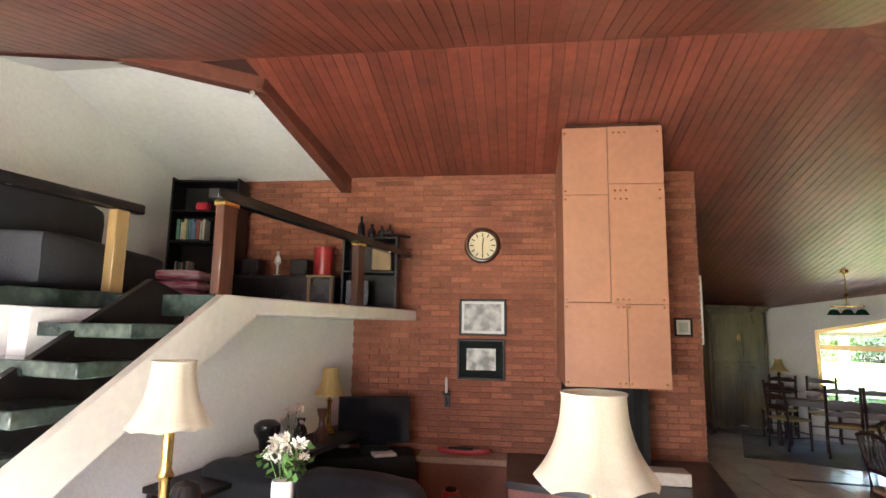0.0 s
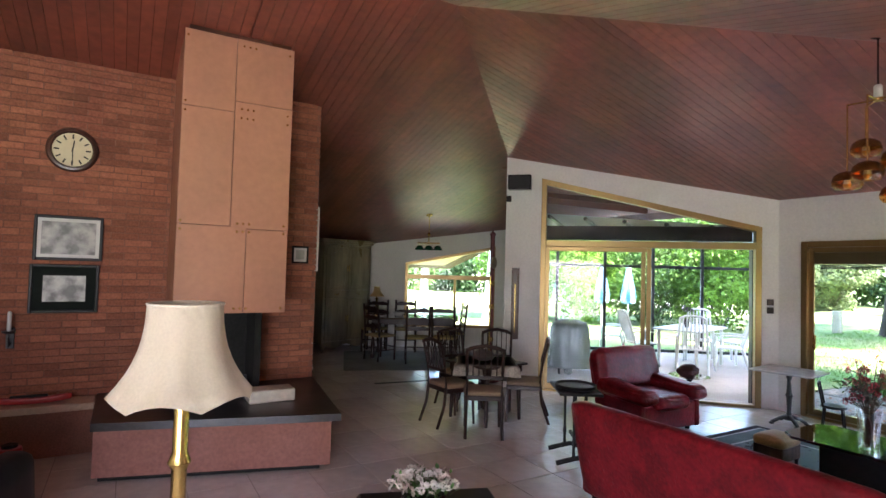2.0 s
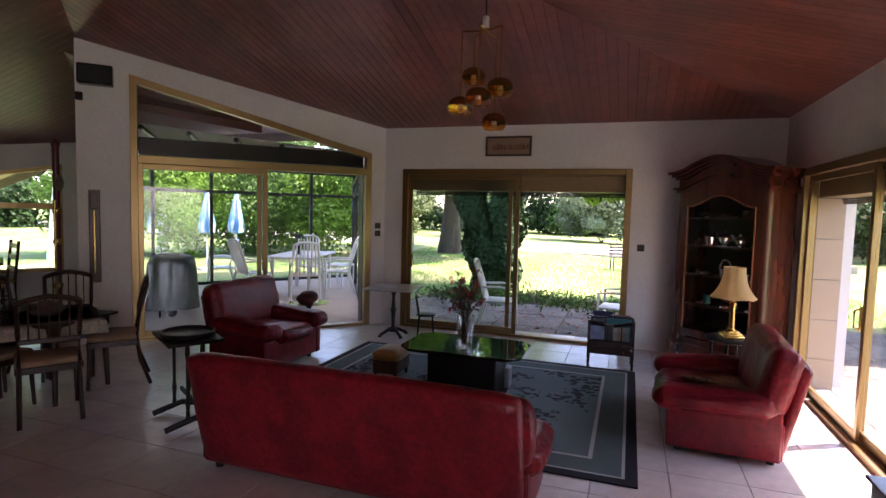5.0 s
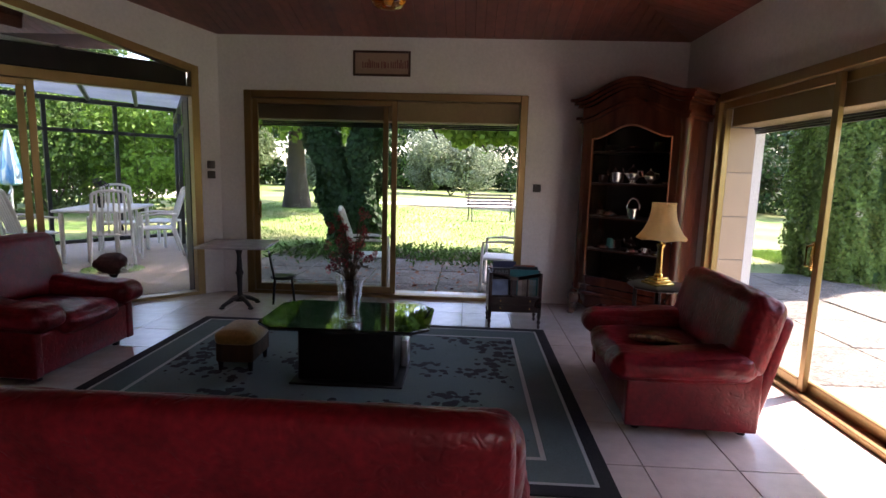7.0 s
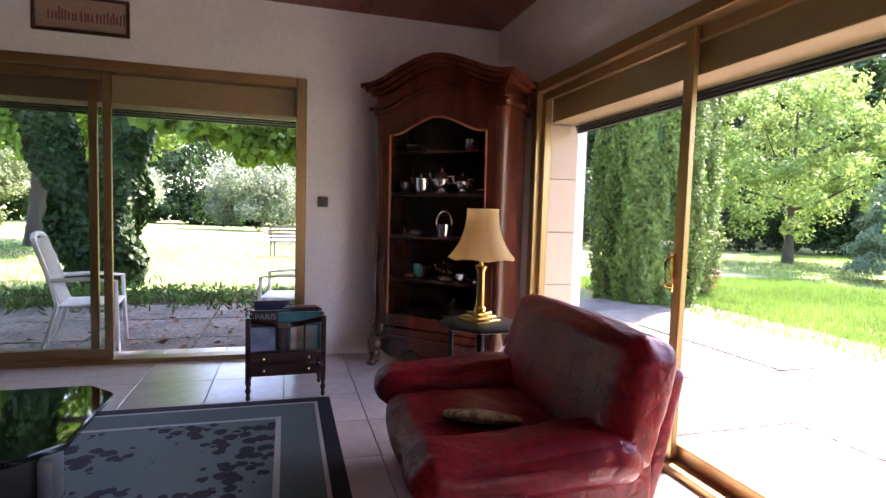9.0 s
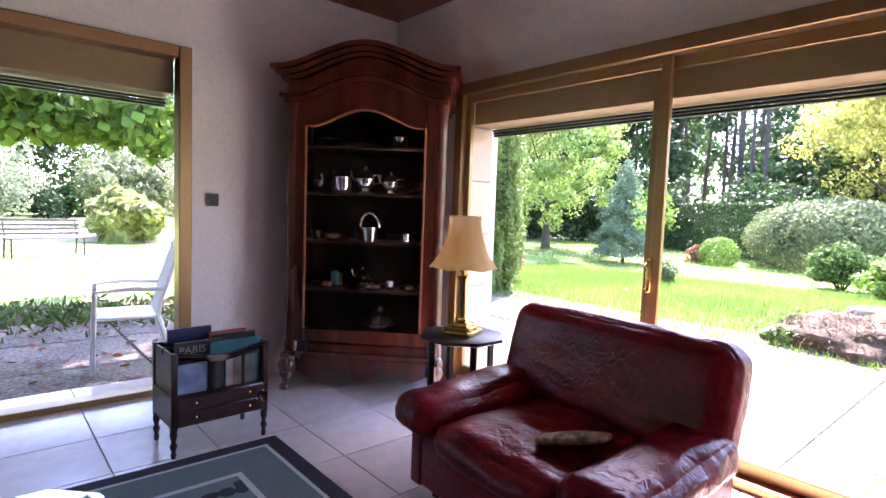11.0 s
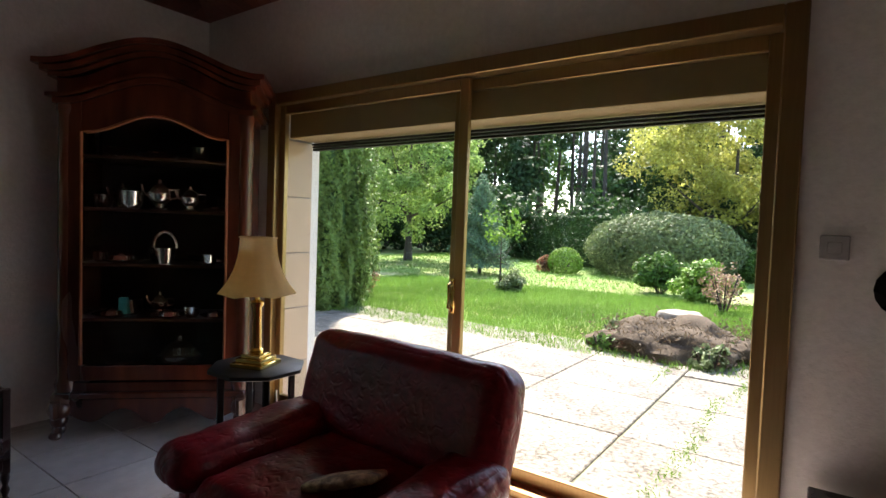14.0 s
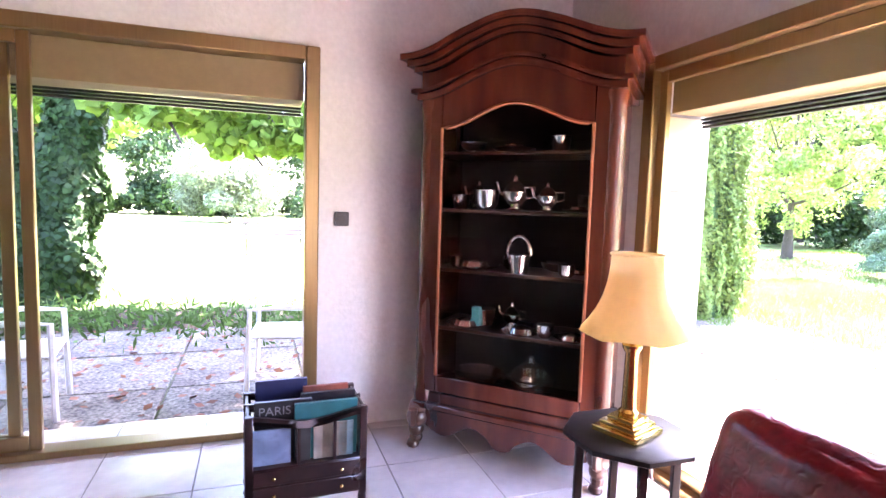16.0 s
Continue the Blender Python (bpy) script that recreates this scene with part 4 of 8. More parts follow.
def blossom(bm, c, r, rnd, petals=9):
    n = Vector((rnd.uniform(-1, 1), rnd.uniform(-1, 1), rnd.uniform(0.2, 1))).normalized()
    t = n.to_track_quat("Z", "Y").to_matrix()
    for k in range(petals):
        a = 2 * math.pi * k / petals
        d = t @ Vector((math.cos(a), math.sin(a), 0.25))
        s = t @ Vector((-math.sin(a), math.cos(a), 0))
        bm.faces.new([bm.verts.new(Vector(c) + q) for q in (d * r * 0.15, d * r * 0.7 + s * r * 0.22, d * r, d * r * 0.7 - s * r * 0.22)])


def flowers(name, x, y, z, pot_mat, label, heads, spread, height, petal, r_head, r_pot, h_pot, seed, leaves=60):
    rnd = random.Random(seed)
    ob = thing(name, x, y, z, 0, label, "flowers")
    bm = bmesh.new()
    lathe(bm, [(r_pot * 0.7, 0), (r_pot * 0.75, 0.01), (r_pot, h_pot * 0.7), (r_pot * 0.95, h_pot), (r_pot * 0.85, h_pot)], 16)
    part("pot", bm, pot_mat, ob)
    bs_, bl, bp = bmesh.new(), bmesh.new(), bmesh.new()
    for i in range(heads):
        a, q = rnd.uniform(0, 6.28), spread * math.sqrt(rnd.random())
        top = Vector((q * math.cos(a), q * math.sin(a), h_pot + height * (0.55 + 0.45 * rnd.random()) * (1 - 0.4 * (q / spread) ** 2)))
        rod(bs_, (0.2 * top.x, 0.2 * top.y, h_pot * 0.8), top, 0.0025, 0.002, 5)
        blossom(bp, top, r_head * rnd.uniform(0.7, 1.15), rnd)
        blossom(bp, top + Vector((0, 0, 0.003)), r_head * 0.6, rnd)
    for i in range(leaves):
        a, q = rnd.uniform(0, 6.28), spread * math.sqrt(rnd.random())
        c = Vector((q * math.cos(a), q * math.sin(a), h_pot + height * rnd.uniform(0.0, 0.75)))
        d = Vector((rnd.uniform(-1, 1), rnd.uniform(-1, 1), rnd.uniform(-0.2, 1))).normalized() * r_head * rnd.uniform(0.8, 1.6)
        s = d.cross(Vector((0.3, 0.2, 1))).normalized() * r_head * 0.35
        bl.faces.new([bl.verts.new(v) for v in (c, c + d * 0.5 + s, c + d, c + d * 0.5 - s)])
    part("stems", bs_, GREEN, ob)
    part("leaves", bl, GREEN, ob, "green leaves")
    part("blossoms", bp, petal, ob, "open blossoms")
    return ob


flowers("daisy_vase", -0.52, 2.50, 0.911, PAPER, "white daisies in a pale vase on the chest", 14, 0.12, 0.17, PETAL, 0.045, 0.05, 0.18, 4)
bm = bmesh.new()
lathe(bm, [(0.06, 0), (0.06, 0.02), (0.03, 0.05), (0.07, 0.10), (0.05, 0.15), (0.0, 0.17)], 14)
solid("dark_vase", bm, RAIL, "small dark vase on the chest", "vase", m=pose(-0.95, 2.46, 0.911))
for (u, v, prof, nm, lab, mt) in (
    (1.05, 0.42, [(0.08, 0), (0.08, 0.04), (0.05, 0.06), (0.06, 0.15), (0.10, 0.22), (0.10, 0.27), (0.06, 0.30), (0.0, 0.31)], "mantel_clock", "black carved mantel clock on the console", RAIL),
    (1.55, 0.45, [(0.05, 0), (0.05, 0.02), (0.02, 0.04), (0.06, 0.10), (0.05, 0.15), (0.025, 0.19), (0.04, 0.24)], "urn_vase", "dark bronze urn on the console", RAIL),
    (1.80, 0.40, [(0.06, 0), (0.07, 0.08), (0.03, 0.13), (0.025, 0.2), (0.05, 0.28), (0.045, 0.29)], "goblet", "tall dark goblet on the console", DARK_WOOD)):
    bm = bmesh.new()
    lathe(bm, prof, 16)
    q = g(u, v, 0)
    solid(nm, bm, mt, lab, "ornament", m=pose(q.x, q.y, 0.721))
q = g(1.38, 0.42, 0)
flowers("orchid", q.x, q.y, 0.721, RAIL, "white and red orchid spray in a dark pot", 9, 0.10, 0.34, mat("pink_petal", (0.7, 0.5, 0.48), 0.6, island=0.3, trans=0.3, bump=0), 0.035, 0.05, 0.08, 9, 10)
# low table with a potted plant near the walk
lt = thing("low_table", 1.98, 2.62, 0, -20, "low black table with a potted plant", "table")
part("tabletop", new_box(-0.38, -0.32, 0.40, 0.38, 0.32, 0.44, 0.02), BLACK_WOOD, lt)
for x in (-0.32, 0.32):
    for y in (-0.26, 0.26):
        part("leg", new_box(x - 0.025, y - 0.025, 0, x + 0.025, y + 0.025, 0.40, 0.004), BLACK_WOOD, lt)
flowers("potted_plant", 1.97, 2.72, 0.441, RAIL, "low pot of small white flowers on the black table", 60, 0.17, 0.10, PETAL, 0.028, 0.12, 0.08, 12, 160)


# ---- living room ----
RUG_GREEN = mat("grey_green_rug", (0.10, 0.15, 0.145), 0.95, vary=0.15, scale=40, bump=0.4)
RUG_BLACK = mat("black_rug_border", (0.014, 0.014, 0.018), 0.95, vary=0.2, scale=40, bump=0.4)
RUG_PALE = mat("pale_rug_line", (0.45, 0.47, 0.45), 0.95, vary=0.1, scale=40, bump=0.3)
RUG_FIELD = mat("flowered_rug_field", (0.115, 0.17, 0.165), 0.95, vary=0.1, scale=26, bump=0.4)


def rug_field(m):
    """Dark flower clusters printed on the rug's field: small blots gathered in loose groups."""
    n, l = m.node_tree.nodes, m.node_tree.links
    hsv = next(x for x in n if x.type == "HUE_SAT")
    tc = next(x for x in n if x.type == "TEX_COORD")
    blots = n.new("ShaderNodeTexVoronoi")
    blots.inputs["Scale"].default_value = 15
    group = n.new("ShaderNodeTexNoise")
    group.inputs["Scale"].default_value, group.inputs["Detail"].default_value = 2.3, 1
    edge = n.new("ShaderNodeTexNoise")
    edge.inputs["Scale"].default_value = 34
    for t in (blots, group, edge):
        l.new(tc.outputs["Object"], t.inputs["Vector"])
    near = n.new("ShaderNodeMapRange")
    near.inputs[1].default_value, near.inputs[2].default_value = 0.44, 0.58
    near.inputs[3].default_value, near.inputs[4].default_value = 0.05, 0.56
    l.new(group.outputs[0], near.inputs[0])
    wob = n.new("ShaderNodeMath")
    wob.operation = "MULTIPLY_ADD"
    wob.inputs[1].default_value, wob.inputs[2].default_value = 0.5, -0.25
    l.new(edge.outputs[0], wob.inputs[0])
    dist = n.new("ShaderNodeMath")
    dist.operation = "ADD"
    l.new(blots.outputs["Distance"], dist.inputs[0])
    l.new(wob.outputs[0], dist.inputs[1])
    less = n.new("ShaderNodeMath")
    less.operation = "LESS_THAN"
    l.new(dist.outputs[0], less.inputs[0])
    l.new(near.outputs[0], less.inputs[1])
    mix = n.new("ShaderNodeMix")
    mix.data_type = "RGBA"
    mix.inputs["B"].default_value = (0.018, 0.02, 0.026, 1)
    l.new(less.outputs[0], mix.inputs["Factor"])
    l.new(hsv.outputs[0], mix.inputs["A"])
    l.new(mix.outputs["Result"], n["Principled BSDF"].inputs["Base Color"])


rug_field(RUG_FIELD)
RX0, RX1, RY0, RY1 = 4.34, 6.83, 0.71, 3.74
rug = thing("rug", 0, 0, 0.0005, 0, "grey-green rug with dark flowers and a black border", "rug")


def band(inset, wide, z, material, name):
    a, b, c, d = RX0 + inset, RX1 - inset, RY0 + inset, RY1 - inset
    bm = bmesh.new()
    loops = [[bm.verts.new((x, y, h)) for x, y in ((a + e, c + e), (b - e, c + e), (b - e, d - e), (a + e, d - e))] for e, h in ((0, 0), (0, z), (wide, z), (wide, 0))]
    for p, q in zip(loops, loops[1:] + loops[:1]):
        for k in range(4):
            bm.faces.new((p[k], p[(k + 1) % 4], q[(k + 1) % 4], q[k]))
    part(name, bm, material, rug)


band(0.0, 0.075, 0.010, RUG_BLACK, "border")
band(0.076, 0.018, 0.0105, RUG_PALE, "inner_line")
band(0.095, 0.185, 0.010, RUG_GREEN, "green_band")
band(0.281, 0.026, 0.0105, RUG_PALE, "inner_line")
part("field", new_box(RX0 + 0.308, RY0 + 0.308, 0, RX1 - 0.308, RY1 - 0.308, 0.0102), RUG_FIELD, rug, "field with dark flower clusters")


def armchair(name, x, y, rz, width, depth, seat_h, arm_h, back_h, label, seats=1, group="", category="armchair"):
    """Leather seat: panelled base, loose seat and back cushions, thick rolled arm pads, slanting back. It faces +y."""
    ob = thing(name, x, y, 0, rz, label, category, group)
    w, d = width / 2, depth / 2
    aw = 0.20
    bm = bmesh.new()
    vs = box(bm, -w + 0.03, -d + 0.10, 0.045, w - 0.03, d - 0.07, seat_h - 0.07, 0.02, None, 3)
    part("base", bm, LEATHER, ob)
    for sx in (-1, 1):
        for sy in (-d + 0.16, d - 0.14):
            part("foot", rod(bmesh.new(), (sx * (w - 0.1), sy, 0.0), (sx * (w - 0.1), sy, 0.05), 0.025), BLACK_WOOD, ob, "dark foot")
    for sx in (-1, 1):
        bm = bmesh.new()
        a, b = sorted((sx * w, sx * (w - 0.07)))
        box(bm, a, -d + 0.12, 0.045, b, d - 0.06, arm_h - 0.08, 0.015, None, 3)
        part("side_panel", bm, LEATHER, ob)
        bm = bmesh.new()
        a, b = sorted((sx * (w + 0.045), sx * (w - aw)))
        cushion(bm, a, -d + 0.16, arm_h - 0.135, b, d + 0.02, arm_h + 0.01, 0.022, 0.062, 36, int(7 * sx + 10 * x), 0.007)
        for v in bm.verts:
            k = (v.co.y + d) / (2 * d)
            v.co.z -= 0.03 * k * k + 0.01 * math.sin(9 * v.co.y) * (v.co.z > arm_h - 0.03)
        part("arm_pad", bm, LEATHER, ob, "soft creased arm pad", 70)
    inner = 2 * (w - aw) / seats
    for i in range(seats):
        x0 = -w + aw + i * inner
        bm = bmesh.new()
        cushion(bm, x0 + 0.005, -d + 0.22, seat_h - 0.12, x0 + inner - 0.005, d, seat_h + 0.02, 0.03, 0.06, 36, i + int(3 * x), 0.009)
        part("seat_cushion", bm, LEATHER, ob, "", 70)
        bm = bmesh.new()
        bx0 = x0 - (0.215 if i == 0 else 0) + 0.005
        bx1 = x0 + inner + (0.215 if i == seats - 1 else 0) - 0.005
        cushion(bm, bx0, -0.11, 0, bx1, 0.09, back_h - seat_h + (0.04 if seats == 1 else -0.025), 0.014, 0.075, 38, i + 20 + int(5 * x), 0.006)
        bmesh.ops.transform(bm, matrix=pose(0, -d + 0.215, seat_h - 0.02, 14, 0, 0), verts=bm.verts)
        part("back_cushion", bm, LEATHER, ob, "creased back cushion", 70)
    bm = bmesh.new()
    a = 2 * w - (0.12 if seats == 1 else 0.05)
    cushion(bm, -a / 2, -0.05, 0.0, a / 2, 0.035 if seats == 1 else 0.075, back_h - (0.13 if seats == 1 else 0.02), 0.008, 0.035 if seats == 1 else 0.05, 14, 40, 0.005)
    bmesh.ops.transform(bm, matrix=pose(0, -d + 0.14, 0.05, 13, 0, 0), verts=bm.verts)
    part("backrest", bm, LEATHER, ob, "", 70)
    return ob


armchair("armchair", 5.455, 0.135, -3, 1.03, 0.86, 0.36, 0.46, 0.76, "red leather armchair with creased cushions by the terrace window", group="red leather suite")
armchair("armchair", 5.66, 4.33, 178, 0.92, 0.84, 0.38, 0.50, 0.82, "red leather armchair by the sunroom door", group="red leather suite")
armchair("sofa", 3.87, 2.24, -90, 2.00, 0.72, 0.355, 0.40, 0.73, "long red leather sofa seen from behind", 3, "red leather suite", "sofa")
cu = bmesh.new()
cushion(cu, -0.12, -0.09, -0.004, 0.12, 0.09, 0.026, 0.010, 0.012, 10, 3, 0.004)
solid("small_cushion", cu, mat("gold_brocade", (0.36, 0.26, 0.14), 0.9, vary=0.3, scale=20, bump=0.4, colour2=(0.14, 0.10, 0.06), mix_scale=26), "small brown brocade cushion on the red armchair", "cushion", m=pose(5.30, 0.29, 0.412, 18, 12, 30), smooth=70)

# coffee table
TABLE_GLASS = mat("black_glass_top", (0.006, 0.010, 0.008), 0.03, vary=0.05, bump=0, rough_vary=0.01, spec=0.8, coat=0.5)
ct = thing("coffee_table", 5.64, 2.16, 0.011, 0, "black coffee table with a dark glass top", "coffee table")
bm = bmesh.new()
c = 0.11
outline = [(-0.35, -0.54 + c), (-0.35 + c, -0.54), (0.35 - c, -0.54), (0.35, -0.54 + c), (0.35, 0.54 - c), (0.35 - c, 0.54), (-0.35 + c, 0.54), (-0.35, 0.54 - c)]
slab(bm, outline, 0.375, 0.400)
bmesh.ops.bevel(bm, geom=[e for e in bm.edges], offset=0.006, segments=2, affect="EDGES")
part("tabletop", bm, TABLE_GLASS, ct, "dark glass top with cut corners")
part("pedestal", new_box(-0.20, -0.32, 0.012, 0.20, 0.30, 0.375, 0.01), BLACK_WOOD, ct)
part("plinth", new_box(-0.26, -0.38, 0.0, 0.25, 0.34, 0.014, 0.005), BLACK_WOOD, ct)
part("end_panel", new_box(0.10, -0.375, 0.014, 0.22, -0.325, 0.20, 0.012, None, 2), mat("satin_steel", (0.55, 0.55, 0.56), 0.3, metal=0.9, bump=0), ct, "satin steel end panel")
CRYSTAL = glass_mat("cut_crystal", (0.90, 0.93, 0.92), 1.0, 0.22)
RED_PETAL = mat("dark_red_petal", (0.28, 0.03, 0.035), 0.7, island=0.4, trans=0.25, bump=0)
STEM = mat("dry_stem", (0.09, 0.06, 0.035), 0.8, bump=0)
vs_ = thing("flower_vase", 5.50, 2.14, 0.4115, 0, "cut crystal vase with dried red flowers", "vase")
vs_.scale = (1.4, 1.4, 1.4)
bm = bmesh.new()
lathe(bm, [(0.048, 0), (0.05, 0.01), (0.045, 0.03), (0.06, 0.19), (0.062, 0.20), (0.056, 0.19), (0.04, 0.035), (0.0, 0.03)], 16, None, lambda a: 1 + 0.03 * math.cos(8 * a))
part("glass", bm, CRYSTAL, vs_, "cut crystal")
rnd = random.Random(5)
bs_, bp, bl = bmesh.new(), bmesh.new(), bmesh.new()
for i in range(34):
    a, q = rnd.uniform(0, 6.28), rnd.uniform(0.02, 0.115)
    top_p = Vector((q * math.cos(a), q * math.sin(a), 0.24 + rnd.uniform(0.0, 0.19) + (0.1 if i % 9 == 0 else 0)))
    mid = Vector((0.2 * top_p.x, 0.2 * top_p.y, 0.20))
    sweep(bs_, [(0.1 * top_p.x, 0.1 * top_p.y, 0.03), mid, top_p * 0.6 + mid * 0.4 + Vector((0, 0, 0.02)), top_p], 0.0022, 5)
    for k in range(3):
        blossom(bp, top_p + Vector((rnd.uniform(-1, 1), rnd.uniform(-1, 1), rnd.uniform(-1, 1))) * 0.014, rnd.uniform(0.012, 0.026), rnd, 7)
    for k in range(4):
        c_ = mid.lerp(top_p, rnd.uniform(0.2, 1))
        d_ = Vector((rnd.uniform(-1, 1), rnd.uniform(-1, 1), rnd.uniform(-0.6, 1))).normalized() * rnd.uniform(0.03, 0.055)
        s_ = d_.cross(Vector((0.2, 0.5, 1))).normalized() * 0.009
        bl.faces.new([bl.verts.new(v) for v in (c_, c_ + d_ * 0.5 + s_, c_ + d_, c_ + d_ * 0.5 - s_)])
part("dry_bouquet", bs_, STEM, vs_, "thin dry brown stems")
part("leaves", bl, mat("dry_leaf", (0.10, 0.08, 0.05), 0.8, island=0.4, bump=0), vs_, "dry brown leaves")
part("blossoms", bp, RED_PETAL, vs_, "dark red blossoms")

# footstool
fs = thing("footstool", 5.72, 2.93, 0.011, 2, "small footstool with a gold velvet top", "footstool")
bm = bmesh.new()
cushion(bm, -0.17, -0.13, 0.17, 0.17, 0.13, 0.265, 0.018, 0.035, 9, 2, 0.004)
part("seat", bm, mat("gold_velvet", (0.42, 0.27, 0.07), 0.85, vary=0.2, scale=12, sheen=0.4, bump=0.2), fs, "gold velvet seat", 70)
part("apron", new_box(-0.165, -0.125, 0.06, 0.165, 0.125, 0.19, 0.01), mat("brown_fringe", (0.10, 0.06, 0.03), 0.9, vary=0.4, scale=30, stretch=(4, 4, 0.3), bump=0.5), fs, "brown fringe")
for x in (-0.14, 0.14):
    for y in (-0.10, 0.10):
        part("foot", rod(bmesh.new(), (x, y, 0.0), (x, y, 0.08), 0.014, 0.02), BLACK_WOOD, fs)

# ---- vitrine across the corner ----
vit = thing("display_cabinet", 7.20, -0.035, 0, 45, "tall mahogany armoire with a glazed door and silverware", "display cabinet")
# local: x along the front, front at y = 0, body towards -y
W, D, H0, H1 = 0.98, 0.44, 0.24, 1.88


def arch(x, half, lo, hi):
    """The serpentine line of the crown and the door head."""
    t = min(1.0, abs(x) / half)
    return lo + (hi - lo) * (0.5 + 0.5 * math.cos(math.pi * min(1, t * 1.08))) ** 0.9


def arched_band(bm, half, lo0, hi0, lo1, hi1, y0, y1, n=28):
    """A moulding between two serpentine lines."""
    out = []
    for i in range(n + 1):
        x = -half + 2 * half * i / n
        out.append([bm.verts.new((x, y, z)) for y, z in ((y0, arch(x, half, lo0, hi0)), (y1, arch(x, half, lo0, hi0)), (y1, arch(x, half, lo1, hi1)), (y0, arch(x, half, lo1, hi1)))])
    for a, b in zip(out, out[1:]):
        for k in range(4):
            bm.faces.new((a[k], a[(k + 1) % 4], b[(k + 1) % 4], b[k]))
    bm.faces.new(out[0][::-1])
    bm.faces.new(out[-1])


hw = W / 2
bm = bmesh.new()
box(bm, -hw, -D, H0, -hw + 0.03, 0, H1, 0.004)
box(bm, hw - 0.03, -D, H0, hw, 0, H1, 0.004)
box(bm, -hw, -D, H0 - 0.02, hw, 0, H0 + 0.06, 0.004)
arched_band(bm, hw, H1 - 0.02, H1 + 0.13, H1 + 0.12, H1 + 0.25, -D, -0.004)
part("carcass", bm, MAHOGANY, vit)
# near-black colour paints in the shade behind the shelves
part("back_panel", new_box(-hw + 0.03, -D, H0, hw - 0.03, -D + 0.02, H1 + 0.1), mat("shaded_back_boards", (0.028, 0.014, 0.010), 0.7, vary=0.3, scale=4, stretch=(1, 1, 0.2)), vit, "back boards coloured dark for the shaded cabinet interior")
for sx in (-1, 1):
    bm = bmesh.new()
    lathe(bm, [(0.05, H0 - 0.02), (0.058, H0 + 0.05), (0.048, H0 + 0.09), (0.048, H1 - 0.08), (0.056, H1 - 0.04), (0.05, H1)], 16, Matrix.Translation((sx * (hw - 0.015), -0.03, 0)))
    part("corner_column", bm, MAHOGANY, vit, "rounded corner column")
for nm, a, b, c_, d_, y in (("lower_moulding", H1 - 0.02, H1 + 0.12, H1 + 0.012, H1 + 0.155, 0.045), ("lower_fillet", H1 + 0.012, H1 + 0.155, H1 + 0.035, H1 + 0.18, 0.07), ("frieze", H1 + 0.035, H1 + 0.18, H1 + 0.12, H1 + 0.27, 0.028),
                            ("cornice", H1 + 0.12, H1 + 0.27, H1 + 0.145, H1 + 0.295, 0.06), ("upper_moulding", H1 + 0.145, H1 + 0.295, H1 + 0.175, H1 + 0.325, 0.088), ("top_moulding", H1 + 0.175, H1 + 0.325, H1 + 0.205, H1 + 0.355, 0.115)):
    bm = bmesh.new()
    arched_band(bm, hw + y - 0.01, a, b, c_, d_, -D, y)
    bmesh.ops.bevel(bm, geom=[e for e in bm.edges if all(abs(v.co.y - y) < 1e-6 for v in e.verts)], offset=0.007, segments=2, affect="EDGES")
    part(nm, bm, MAHOGANY, vit, "arched moulded cornice" if nm == "cornice" else "")
bm = bmesh.new()
dw = 0.385
box(bm, -dw - 0.075, -0.02, H0 + 0.07, -dw, 0.012, H1 + 0.012, 0.005)
box(bm, dw, -0.02, H0 + 0.07, dw + 0.075, 0.012, H1 + 0.012, 0.005)
box(bm, -dw, -0.02, H0 + 0.07, dw, 0.012, H0 + 0.16, 0.005)
n = 28
prev = None
for i in range(n + 1):
    x = -dw + 2 * dw * i / n
    lo = arch(x, dw, H1 - 0.165, H1 - 0.055)
    hi = arch(x, hw + 0.04, H1 - 0.02, H1 + 0.12) + 0.012
    q = [bm.verts.new((x, y, z)) for y, z in ((-0.02, lo), (0.012, lo), (0.012, hi), (-0.02, hi))]
    if prev:
        for k in range(4):
            bm.faces.new((prev[k], prev[(k + 1) % 4], q[(k + 1) % 4], q[k]))
    prev = q
door = part("door", bm, MAHOGANY, vit, "glazed door with an arched head")
bm = bmesh.new()
pts = [(-dw, 0.014, H0 + 0.165)] + [(-dw + 2 * dw * i / n, 0.014, arch(-dw + 2 * dw * i / n, dw, H1 - 0.165, H1 - 0.055)) for i in range(n + 1)] + [(dw, 0.014, H0 + 0.165)]
sweep(bm, pts, 0.010, 6)
part("beading", bm, mat("rubbed_mahogany_bead", (0.33, 0.12, 0.06), 0.2, coat=0.4, bump=0), door, "rubbed moulding round the glass")
bm = bmesh.new()
out = [(-dw, H0 + 0.16)] + [(dw, H0 + 0.16)] + [(dw - 2 * dw * i / n, arch(dw - 2 * dw * i / n, dw, H1 - 0.165, H1 - 0.055)) for i in range(n + 1)]
prism(bm, out, 0.004, Matrix.Translation((0, -0.006, 0)))
pn = part("pane", bm, GLASS, door)
pn.visible_shadow = False
SHZ = [H0 + 0.07, 0.66, 0.98, 1.30, 1.60]
for z in SHZ[1:]:
    part("shelf", new_box(-hw + 0.03, -D + 0.02, z - 0.018, hw - 0.03, -0.05, z, 0.003), DARK_WOOD, vit)
